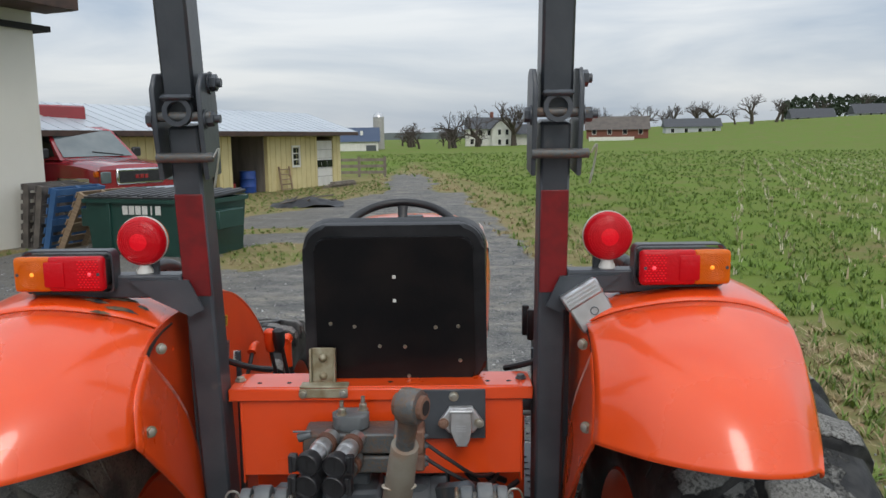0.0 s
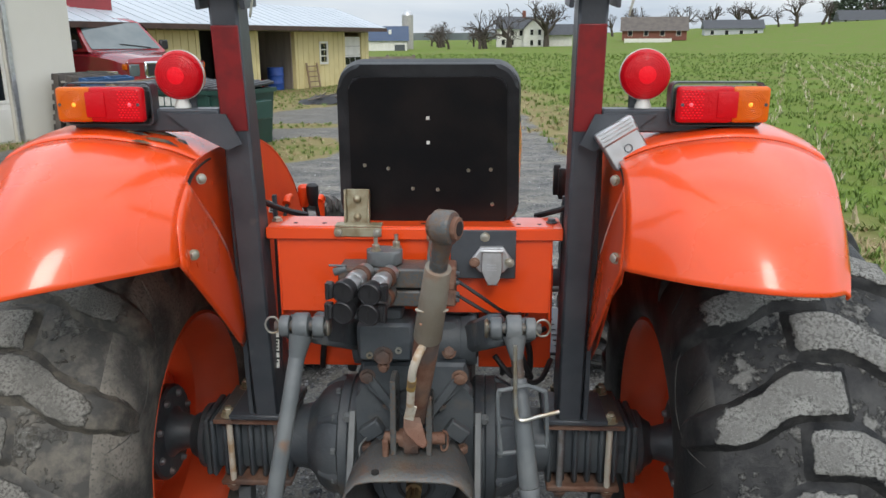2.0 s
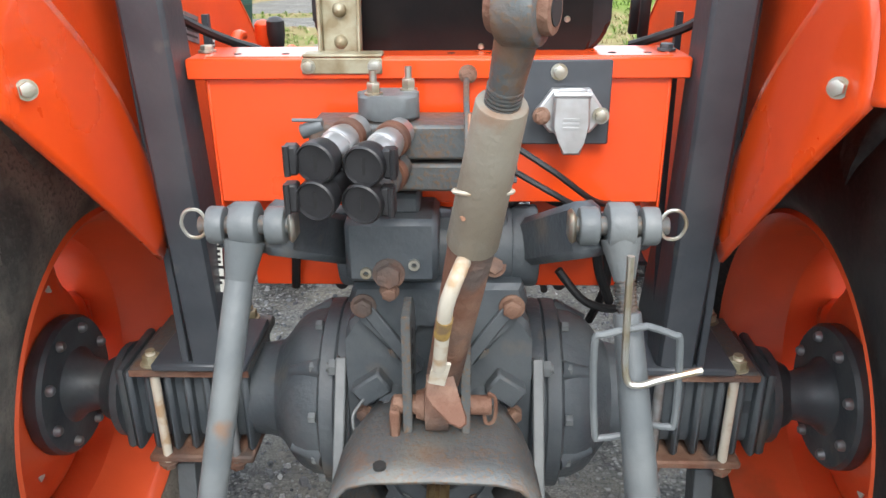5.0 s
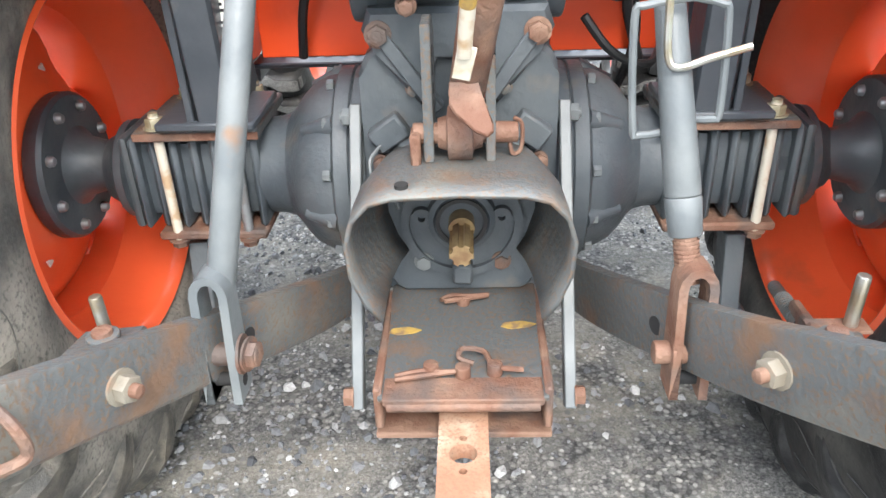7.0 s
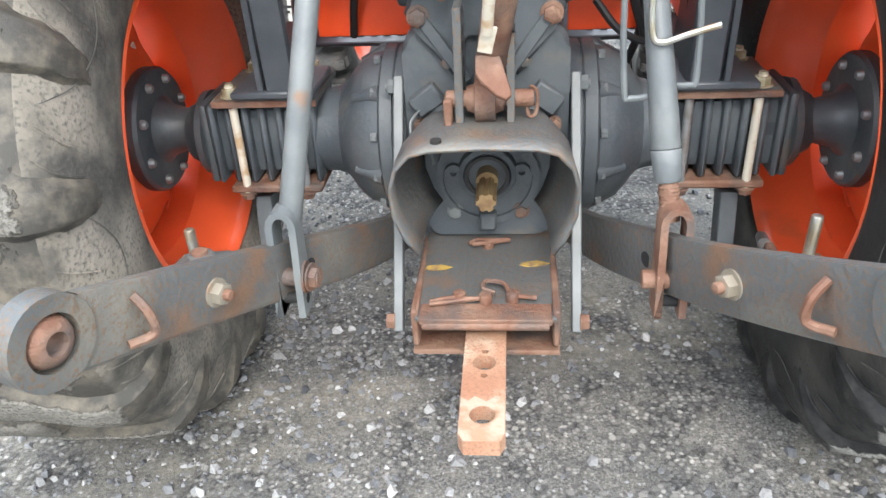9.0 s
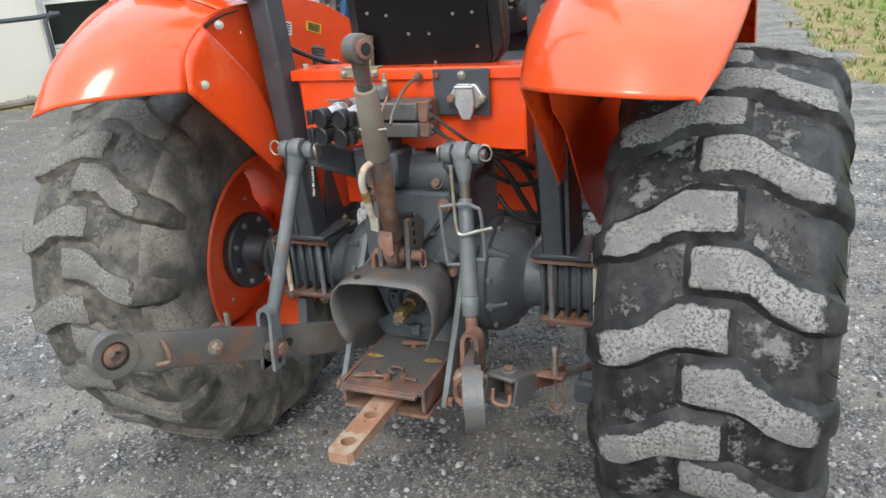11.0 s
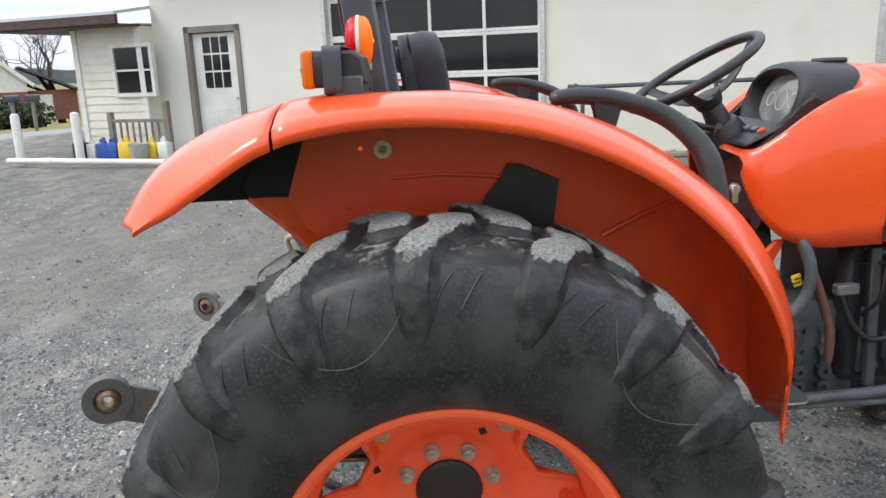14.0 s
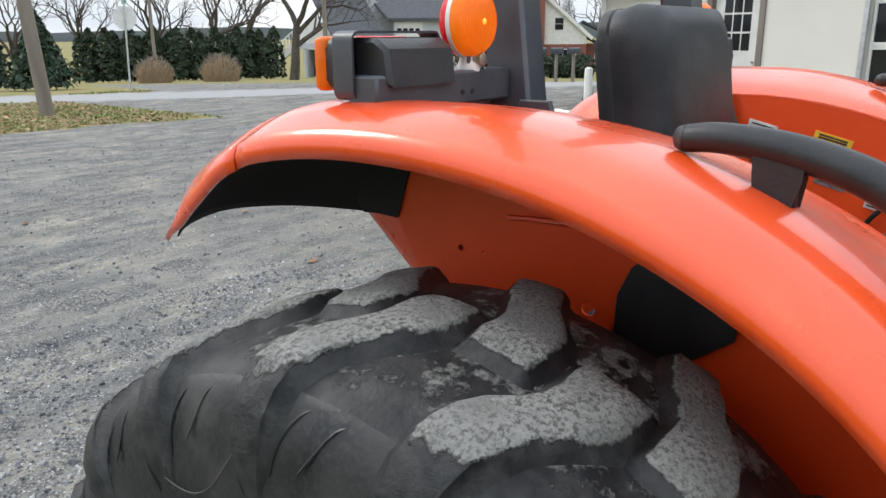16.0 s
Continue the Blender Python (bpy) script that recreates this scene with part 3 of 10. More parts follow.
def ground_sheet():
    def steps(a, b, fine, lo, hi, grow):
        vals, v, s = [], lo, fine
        while v <= hi:
            vals.append(v)
            v += fine
        up, dn, s = [], [], fine
        v = vals[-1]
        while v < b:
            s *= grow
            v += s
            up.append(v)
        v, s = lo, fine
        while v > a:
            s *= grow
            v -= s
            dn.append(v)
        return dn[::-1] + vals + up

    xs = steps(-1800, 1800, 0.30, -15, 7, 1.09)
    ys = steps(-1500, 3000, 0.30, -17, 33, 1.085)
    verts = [(x, y, height(x, y)) for y in ys for x in xs]
    w = len(xs)
    faces = [(j * w + i, j * w + i + 1, (j + 1) * w + i + 1, (j + 1) * w + i) for j in range(len(ys) - 1) for i in range(w - 1)]
    me = bpy.data.meshes.new("ground")
    me.from_pydata(verts, [], faces)
    attr = me.color_attributes.new("cover", "FLOAT_COLOR", "POINT")
    for i, (x, y, z) in enumerate(verts):
        g, f, r = cover(x, y)
        attr.data[i].color = (g, f, r, 0.9 * smooth01(1.2, 4.0, -x) * smooth01(-9.0, -1.5, y))
    for p in me.polygons:
        p.use_smooth = True
    m = bpy.data.materials.new("yard_ground")
    m.use_nodes = True
    n, l = m.node_tree.nodes, m.node_tree.links
    b = n["Principled BSDF"]
    tc = n.new("ShaderNodeTexCoord")

    def nz(scale, detail=6, rough=0.55):
        t = n.new("ShaderNodeTexNoise")
        t.inputs["Scale"].default_value, t.inputs["Detail"].default_value, t.inputs["Roughness"].default_value = scale, detail, rough
        l.new(tc.outputs["Object"], t.inputs["Vector"])
        return t.outputs[0]

    def ramp(src, stops):
        r = n.new("ShaderNodeValToRGB")
        el = r.color_ramp.elements
        while len(el) < len(stops):
            el.new(0.5)
        for e, (p, c) in zip(el, stops):
            e.position, e.color = p, (*c, 1)
        l.new(src, r.inputs[0])
        return r.outputs[0]

    def mix(fac, a, c):
        x = n.new("ShaderNodeMixRGB")
        l.new(fac, x.inputs[0])
        l.new(a, x.inputs[1])
        l.new(c, x.inputs[2])
        return x.outputs[0]

    # crushed stone: flecks of two sizes over packed fines, in pale dusty and dark damp stretches
    vor = n.new("ShaderNodeTexVoronoi")
    vor.inputs["Scale"].default_value = 95
    wob = n.new("ShaderNodeMixRGB")
    wob.blend_type = "ADD"
    wob.inputs[0].default_value = 0.008
    l.new(tc.outputs["Object"], wob.inputs[1])
    wn3 = n.new("ShaderNodeTexNoise")
    wn3.inputs["Scale"].default_value = 30
    l.new(tc.outputs["Object"], wn3.inputs["Vector"])
    l.new(wn3.outputs["Color"], wob.inputs[2])
    l.new(wob.outputs[0], vor.inputs["Vector"])
    vor2 = n.new("ShaderNodeTexVoronoi")
    vor2.inputs["Scale"].default_value = 45
    l.new(wob.outputs[0], vor2.inputs["Vector"])
    def times(a, c):
        x = n.new("ShaderNodeMath")
        x.operation = "MULTIPLY"
        l.new(a, x.inputs[0])
        l.new(c, x.inputs[1])
        return x.outputs[0]

    fines = ramp(nz(55, 8, 0.8), ((0.32, (0.15, 0.142, 0.125)), (0.5, (0.27, 0.258, 0.228)), (0.68, (0.38, 0.365, 0.33))))
    grit = ramp(nz(170, 4, 0.75), ((0.36, (0.07, 0.073, 0.077)), (0.5, (0.185, 0.187, 0.19)), (0.64, (0.38, 0.378, 0.37))))
    # beds of broken blue-grey stone, every piece with its own tone; the shade in the gaps is painted as darkening
    gap = ramp(vor.outputs["Distance"], ((0.22, (1.0,) * 3), (0.62, (0.42,) * 3)))
    piece = ramp(vor.outputs["Color"], ((0.20, (0.10, 0.105, 0.113)), (0.50, (0.235, 0.24, 0.25)), (0.72, (0.38, 0.382, 0.382)), (0.88, (0.54, 0.536, 0.525))))
    bed = n.new("ShaderNodeMixRGB")
    bed.blend_type = "MULTIPLY"
    bed.inputs[0].default_value = 1
    l.new(piece, bed.inputs[1])
    l.new(gap, bed.inputs[2])
    base = mix(ramp(nz(1.2, 8, 0.72), ((0.42, (0.1,) * 3), (0.56, (0.9,) * 3))), fines, grit)
    base = mix(ramp(nz(3.4, 9, 0.74), ((0.46, (0.0,) * 3), (0.56, (0.9,) * 3))), base, bed.outputs[0])
    small = times(ramp(vor.outputs["Distance"], ((0.30, (1,) * 3), (0.42, (0,) * 3))), ramp(vor.outputs["Color"], ((0.40, (0,) * 3), (0.46, (0.9,) * 3))))
    large = times(ramp(vor2.outputs["Distance"], ((0.28, (1,) * 3), (0.40, (0,) * 3))), ramp(vor2.outputs["Color"], ((0.60, (0,) * 3), (0.66, (0.9,) * 3))))
    pick = times(small, ramp(nz(2.1, 6, 0.7), ((0.38, (0.15,) * 3), (0.55, (1.0,) * 3))))
    stones = mix(pick, base, ramp(vor.outputs["Color"], ((0.45, (0.08, 0.083, 0.088)), (0.65, (0.22, 0.222, 0.224)), (0.9, (0.50, 0.495, 0.48)))))
    stones = mix(large, stones, ramp(vor2.outputs["Color"], ((0.62, (0.10, 0.103, 0.108)), (0.75, (0.24, 0.24, 0.24)), (0.95, (0.52, 0.515, 0.50)))))
    streak = n.new("ShaderNodeMapping")
    streak.inputs["Rotation"].default_value = (0, 0, 0.35)
    streak.inputs["Scale"].default_value = (0.55, 2.1, 1)
    l.new(tc.outputs["Object"], streak.inputs[0])
    sn = n.new("ShaderNodeTexNoise")
    sn.inputs["Scale"].default_value, sn.inputs["Detail"].default_value, sn.inputs["Roughness"].default_value = 1.4, 9, 0.72
    l.new(streak.outputs[0], sn.inputs["Vector"])
    damp = ramp(sn.outputs[0], ((0.34, (0.56, 0.565, 0.57)), (0.5, (0.86, 0.84, 0.80)), (0.66, (1.20, 1.15, 1.06))))
    mul = n.new("ShaderNodeMixRGB")
    mul.blend_type = "MULTIPLY"
    mul.inputs[0].default_value = 1
    l.new(stones, mul.inputs[1])
    l.new(damp, mul.inputs[2])
    # packed mud over the stone towards the workshop
    mud_at = n.new("ShaderNodeVertexColor")
    mud_at.layer_name = "cover"
    mud = ramp(nz(38, 8, 0.8), ((0.34, (0.095, 0.088, 0.078)), (0.5, (0.15, 0.14, 0.122)), (0.66, (0.22, 0.207, 0.185))))
    gravel = mix(times(mud_at.outputs["Alpha"], ramp(nz(1.6, 8, 0.72), ((0.36, (0.25,) * 3), (0.58, (0.95,) * 3)))), mul.outputs[0], mud)
    turf = ramp(nz(1.1, 8, 0.7), ((0.36, (0.28, 0.215, 0.11)), (0.52, (0.22, 0.195, 0.08)), (0.66, (0.14, 0.175, 0.04))))
    turf = mix(ramp(nz(26, 5, 0.7), ((0.4, (0.0,) * 3), (0.8, (0.5,) * 3))), turf, ramp(nz(60, 3), ((0.3, (0.06, 0.06, 0.025)), (0.7, (0.30, 0.26, 0.15)))))
    crop = ramp(nz(0.35, 8, 0.7), ((0.32, (0.20, 0.165, 0.075)), (0.45, (0.135, 0.175, 0.036)), (0.62, (0.12, 0.195, 0.026))))
    crop = mix(ramp(nz(7, 8, 0.75), ((0.54, (0.0,) * 3), (0.74, (0.6,) * 3))), crop, ramp(nz(30, 3), ((0.3, (0.12, 0.09, 0.055)), (0.7, (0.32, 0.28, 0.18)))))
    asphalt = ramp(nz(40, 4), ((0.3, (0.26, 0.26, 0.26)), (0.7, (0.36, 0.355, 0.35))))
    at = n.new("ShaderNodeVertexColor")
    at.layer_name = "cover"
    sp = n.new("ShaderNodeSeparateColor")
    l.new(at.outputs[0], sp.inputs[0])
    # ragged seams between the covers
    rag = n.new("ShaderNodeMath")
    rag.operation = "ADD"
    l.new(sp.outputs[0], rag.inputs[0])
    sub = n.new("ShaderNodeMath")
    sub.operation = "MULTIPLY_ADD"
    l.new(nz(6, 7, 0.7), sub.inputs[0])
    sub.inputs[1].default_value, sub.inputs[2].default_value = 1.0, -0.5
    l.new(sub.outputs[0], rag.inputs[1])
    gmask = ramp(rag.outputs[0], ((0.38, (0,) * 3), (0.62, (1,) * 3)))
    col = mix(sp.outputs[1], turf, crop)
    col = mix(gmask, col, gravel)
    col = mix(sp.outputs[2], col, asphalt)
    l.new(col, b.inputs["Base Color"])
    b.inputs["Roughness"].default_value = 0.92
    b.inputs["Specular IOR Level"].default_value = 0.12
    bp = n.new("ShaderNodeBump")
    bp.inputs["Strength"].default_value, bp.inputs["Distance"].default_value = 0.55, 0.010
    add = n.new("ShaderNodeMath")
    add.operation = "ADD"
    l.new(nz(140, 5, 0.7), add.inputs[0])
    l.new(nz(22, 7, 0.7), add.inputs[1])
    l.new(add.outputs[0], bp.inputs["Height"])
    l.new(bp.outputs[0], b.inputs["Normal"])
    me.materials.append(m)
    return tagged(new("ground", me), "grey gravel yard running into rough grass and a green stubble field", "ground", kind="structure")


ground = ground_sheet()


# ---------------------------------------------------------------- the white garage
GK = 0.40
GU = Vector((GK, 1, 0)).normalized()            # along the wall, northwards
GN = Vector((1, -GK, 0)).normalized()           # out of the wall, to the yard
G0 = Vector((-7.4, 11.6, -0.02))


def gpose(u, out, z):
    m = Matrix((GU, GN * -1, Vector((0, 0, 1)))).transposed().to_4x4()
    m.translation = G0 + GU * u + GN * out + Vector((0, 0, z))
    return m


def wall_with_openings(name, u0, u1, top, openings, m, mat, thick=0.25, label="", base=-0.6):
    """A wall in its own x (along) and z (up), with openings (u0, u1, z0, z1) cut through its thickness."""
    bm = bmesh.new()
    us = sorted({u0, u1, *(v for o in openings for v in o[:2])})
    zs = sorted({base, top, *(v for o in openings for v in o[2:])})
    for a, b in zip(us, us[1:]):
        for c, d in zip(zs, zs[1:]):
            mu, mz = (a + b) / 2, (c + d) / 2
            if any(o[0] < mu < o[1] and o[2] < mz < o[3] for o in openings):
                continue
            bmesh.ops.transform(bm, matrix=pose(mu, thick / 2, mz), verts=(v := bmesh.ops.create_cube(bm, size=1)["verts"]))
            for q in v:
                q.co.x = mu + (q.co.x - mu) * (b - a)
                q.co.y = thick / 2 + (q.co.y - thick / 2) * thick
                q.co.z = mz + (q.co.z - mz) * (d - c)
    bmesh.ops.remove_doubles(bm, verts=bm.verts, dist=0.0005)
    seen = {}
    for f in list(bm.faces):
        key = tuple(round(v, 3) for v in f.calc_center_median())
        seen.setdefault(key, []).append(f)
    bmesh.ops.delete(bm, geom=[f for fs in seen.values() if len(fs) > 1 for f in fs], context="FACES_ONLY")
    ob = part(name, bm, mat, smooth=0)
    ob.matrix_basis = m
    return tagged(ob, label, "wall", kind="structure")


G1, G2, GD = (-14.37, -10.27, -0.05, 3.5), (-5.1, -0.72, -0.05, 3.5), (-17.62, -16.3, 0.0, 2.48)
wall_east = wall_with_openings("wall_east", -18.4, 0.6, 4.35, [G1, G2, GD], gpose(0, 0, 0), WALL, label="cream painted block wall of a workshop with wide garage doors")
bm = box(0.25, 14, 4.95, (0.475, 7.1, 1.875))
wall_north = tagged(part("wall_north", bm, WALL, smooth=0), "cream painted end wall of a workshop", "wall", kind="structure")
wall_north.matrix_basis = gpose(0, 0.0, 0)
# back wall and ceiling: the dimness indoors is painted as near-black colour
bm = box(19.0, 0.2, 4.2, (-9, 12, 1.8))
w = tagged(part("wall_west", bm, DARK, smooth=0), "workshop back wall, indoor shade put into its near-black colour", "wall", kind="structure")
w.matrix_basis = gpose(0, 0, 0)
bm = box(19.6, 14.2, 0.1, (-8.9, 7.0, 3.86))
w = tagged(part("ceiling", bm, DARK, smooth=0), "workshop ceiling under the roof, coloured near black for indoor shade", "ceiling", kind="structure")
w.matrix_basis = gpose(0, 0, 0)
bm = bmesh.new()
prism([(-0.75, 4.17), (7.0, 7.05), (14.9, 4.17), (14.9, 4.40), (7.0, 7.30), (-0.75, 4.40)], 19.9, Matrix(((0, 0, 1, -9.05), (1, 0, 0, 0), (0, 1, 0, 0), (0, 0, 0, 1))), bm)
roof = part("workshop_roof", bm, METAL_ROOF, smooth=0)
roof.matrix_basis = gpose(0, 0, 0)
tagged(roof, "low pitched metal roof of the workshop", "roof", kind="structure")
bm = box(19.9, 0.05, 0.30, (-9.05, -0.78, 4.29))
box(19.9, 0.75, 0.03, (-9.05, -0.37, 4.15), bm=bm)
w = part("trim", bm, BROWN, smooth=0)
w.matrix_basis = gpose(0, 0, 0)
tagged(w, "brown fascia and soffit along the workshop eave", "trim", kind="structure")
bm = prism([(-0.3, 4.15), (7.0, 6.95), (14.4, 4.15)], 0.12, Matrix(((0, 0, 1, 0.66), (1, 0, 0, 0), (0, 1, 0, 0), (0, 0, 0, 1))))
w = part("trim", bm, BROWN, smooth=0)
w.matrix_basis = gpose(0, 0, 0)
tagged(w, "brown boarded gable of the workshop", "trim", kind="structure")


def garage_door(u0, u1, z0, z1, cols, rows, name):
    """A glazed sectional door: solid lower panel, rows of panes over it."""
    t = thing(name, "white framed sectional garage door with rows of dark panes", "garage door", gpose(0, 0, 0), kind="structure")
    rz = (z1 - z0) / rows
    cw = (u1 - u0) / cols
    for r in range(rows):
        a = z0 + r * rz
        if r == 0:
            bm = box(u1 - u0 - 0.02, 0.05, rz - 0.015, ((u0 + u1) / 2, 0.10, a + rz / 2), bev=0.006)
            for c in range(cols):
                box(cw - 0.12, 0.02, rz - 0.16, (u0 + (c + 0.5) * cw, 0.075, a + rz / 2), bev=0.006, bm=bm)
            part("door_panel", bm, WHITE, t, smooth=0)
            continue
        bm = bmesh.new()
        for z in (a + 0.03, a + rz - 0.03):
            box(u1 - u0 - 0.02, 0.05, 0.055, ((u0 + u1) / 2, 0.10, z), bev=0.004, bm=bm)
        for c in range(cols + 1):
            box(0.055, 0.046, rz - 0.10, (min(u1 - 0.04, max(u0 + 0.04, u0 + c * cw)), 0.10, a + rz / 2), bm=bm)
        part("door_section", bm, WHITE, t, smooth=0)
        for c in range(cols):
            part("pane", box(cw - 0.05, 0.008, rz - 0.1, (u0 + (c + 0.5) * cw, 0.105, a + rz / 2)), PANE, t, smooth=0)
    bm = bmesh.new()
    for u in (u0 - 0.04, u1 + 0.04):
        box(0.08, 0.06, z1 - z0 + 0.08, (u, -0.012, (z0 + z1) / 2), bev=0.004, bm=bm)
    part("door_frame", bm, ALU, t, smooth=0)
    return t


garage_door(*G1, 4, 5, "door_1")
garage_door(*G2, 4, 5, "door_2")


def wall_door():
    t = thing("door_3", "white entrance door with nine small panes, closed", "door", gpose(0, 0, 0), kind="structure")
    u0, u1, z0, z1 = GD
    bm = bmesh.new()
    for u in (u0 + 0.06, u1 - 0.06):
        box(0.12, 0.2, z1 - z0, (u, 0.07, (z0 + z1) / 2), bm=bm)
    box(u1 - u0, 0.2, 0.12, ((u0 + u1) / 2, 0.07, z1 - 0.06), bm=bm)
    part("door_frame", bm, POLE, t, smooth=0)
    w = u1 - u0 - 0.26
    uc = (u0 + u1) / 2
    leaf = part("door_leaf", box(w, 0.05, z1 - 0.16, (uc, 0.10, (z1 - 0.12) / 2), bev=0.004), WHITE, t, smooth=0)
    bm = bmesh.new()
    for s in (-1, 1):
        box(0.34, 0.012, 0.62, (uc + s * 0.24, 0.072, 0.55), bev=0.005, bm=bm)
    part("door_panel", bm, WHITE, leaf, smooth=0)
    for i in range(3):
        for j in range(3):
            part("pane", box(0.185, 0.01, 0.31, (uc + (i - 1) * 0.215, 0.073, 1.42 + j * 0.345), bev=0.003), PANE, leaf, smooth=0)
    part("door_handle", lathe([(0.02, 0.0), (0.0, 0.028), (0.03, 0.03), (0.06, 0.012)], "y", 16, (uc + w / 2 - 0.08, 0.0, 1.05)), ZINC, leaf)
    return t


wall_door()
floor_in = box(18.6, 11.9, 0.05, (-9, 6.2, -0.02))
w = part("floor", floor_in, CONCRETE, smooth=0)
w.matrix_basis = gpose(0, 0, 0)
tagged(w, "concrete workshop floor", "floor", kind="structure")

# ---------------------------------------------------------------- the tractor
tractor = thing("tractor", "orange utility tractor with worn tyres, parked on gravel, no cab", "tractor")

def tyre_profile(xc, s, half, r_out, r_rim, crown=0.02):
    """Outer skin of a tyre, bead to bead, as (x, radius)."""
    p = [(-0.78, 0.0), (-0.93, 0.10), (-1.0, 0.38), (-0.97, 0.66), (-0.90, 0.86), (-0.72, 0.955), (-0.4, 0.985), (0, 1.0),
         (0.4, 0.985), (0.72, 0.955), (0.90, 0.86), (0.97, 0.66), (1.0, 0.38), (0.93, 0.10), (0.78, 0.0)]
    return [(xc + s * a * half, r_rim + b * (r_out - r_rim)) for a, b in p]


def lug_mesh(stations, worn_to, ref=0.62, sides=False):
    """One tread lug: stations of (x, turn along the rim in metres, top radius, base radius, half width)."""
    bm = bmesh.new()
    rows = []
    for x, c, rt, rb, hw in stations:
        ring = []
        for off, r in ((-hw * 1.5, rb), (-hw, rt), (-hw * 0.3, rt * 1.002), (hw * 0.3, rt * 1.002), (hw, rt), (hw * 1.5, rb)):
            a = (c + off) / ref
            ring.append(bm.verts.new((x, r * math.sin(a), r * math.cos(a))))
        rows.append(ring)
    for i in range(len(rows) - 1):
        for j in range(5):
            f = bm.faces.new((rows[i][j], rows[i][j + 1], rows[i + 1][j + 1], rows[i + 1][j]))
            if (j in (1, 2, 3) and i < worn_to) or (sides and j in (0, 4) and i in (1, 2, 3)):
                f.material_index = 1
    bm.faces.new(rows[0])
    bm.faces.new(rows[-1][::-1])
    return bm


def lug_data(stations, worn_to, name, bevel=0.005, ref=0.62, base=None):
    bm = lug_mesh(stations, worn_to, ref)
    bmesh.ops.recalc_face_normals(bm, faces=bm.faces)
    bmesh.ops.bevel(bm, geom=[e for e in bm.edges if e.calc_face_angle(0) > 0.6], offset=bevel, segments=1, affect="EDGES")
    me = bpy.data.meshes.new(name)
    bm.to_mesh(me)
    bm.free()
    me.materials.append(base or RUBBER)
    me.materials.append(RUBBER_WORN)
    for p in me.polygons:
        p.use_smooth = True
    me.set_sharp_from_angle(angle=radians(35))
    return me


# one half of the rear tyre's skin: (offset from the middle, radius)
CARCASS = ((0.196, 0.322), (0.213, 0.337), (0.228, 0.358), (0.239, 0.405), (0.2415, 0.455), (0.238, 0.500), (0.229, 0.540), (0.214, 0.574), (0.187, 0.598), (0.12, 0.611), (0.0, 0.615))
# one worn industrial lug over that skin: (offset, radius, lean of the normal, height, turn in degrees, half width)
LUG = ((-0.054, 0.614, 0.0, -0.002, 0.0, 0.040), (-0.043, 0.614, 0.0, 0.008, 0.0, 0.040), (-0.033, 0.614, 0.0, 0.019, 0.0, 0.039), (-0.005, 0.615, 0.0, 0.022, 0.0, 0.0395),
       (0.030, 0.615, 0.0, 0.022, 0.0, 0.0395), (0.058, 0.614, 0.0, 0.022, -0.3, 0.038), (0.085, 0.613, 0.02, 0.022, -1.7, 0.0365), (0.115, 0.611, 0.05, 0.022, -3.7, 0.036),
       (0.145, 0.607, 0.12, 0.024, -5.1, 0.035), (0.170, 0.602, 0.20, 0.025, -5.9, 0.034), (0.190, 0.596, 0.28, 0.025, -6.3, 0.032),
       (0.207, 0.581, 0.60, 0.021, -6.6, 0.031), (0.223, 0.557, 0.80, 0.017, -6.9, 0.030), (0.233, 0.528, 0.95, 0.012, -7.2, 0.028), (0.239, 0.495, 1.0, 0.006, -7.5, 0.022), (0.2412, 0.465, 1.0, -0.002, -7.8, 0.015))
ACROSS = ((-1.62, 0.0), (-1.24, 0.34), (-1.02, 0.92), (-0.84, 1.0), (-0.3, 1.03), (0.3, 1.03), (0.84, 1.0), (1.02, 0.92), (1.30, 0.34), (1.75, 0.0))


def rear_lug(xc, side, rng, mat):
    """A chunky lug with rounded flanks; how far its crown is scuffed is kept with the mesh."""
    bm = bmesh.new()
    wear = bm.verts.layers.float.new("wear")
    rows = []
    for i, (u, r, lean, h, turn, hw) in enumerate(LUG):
        nu, nr = lean, math.sqrt(max(0.0, 1 - lean * lean))
        ring = []
        for off, k in ACROSS:
            w = hw * (1 + rng.uniform(-0.07, 0.07))
            hh = h * k * (1 + rng.uniform(-0.07, 0.05)) - (0.003 if k == 0.0 else 0.0)
            a = radians(turn) + (off * w + rng.uniform(-0.0025, 0.0025)) / 0.635
            rad = r + nr * hh
            v = bm.verts.new((xc + side * (u + nu * hh + rng.uniform(-0.002, 0.002)), rad * math.sin(a), rad * math.cos(a)))
            v[wear] = (1.0 if k >= 1.0 else 0.75 if k > 0.9 else 0.08 if k > 0.3 else 0.0) * (1.0 if 2 <= i <= 9 else 0.7 if i == 10 else 0.12 if i < 12 else 0.0)
            ring.append(v)
        rows.append(ring)
    for p, q in zip(rows, rows[1:]):
        for j in range(len(p) - 1):
            bm.faces.new((p[j], p[j + 1], q[j + 1], q[j]))
    bmesh.ops.recalc_face_normals(bm, faces=bm.faces)
    if sum((f.normal.z for f in bm.faces)) < 0:
        bmesh.ops.reverse_faces(bm, faces=bm.faces)
    me = bpy.data.meshes.new("lug")
    bm.to_mesh(me)
    bm.free()
    me.materials.append(mat)
    for p in me.polygons:
        p.use_smooth = True
    me.set_sharp_from_angle(angle=radians(42))
    return me


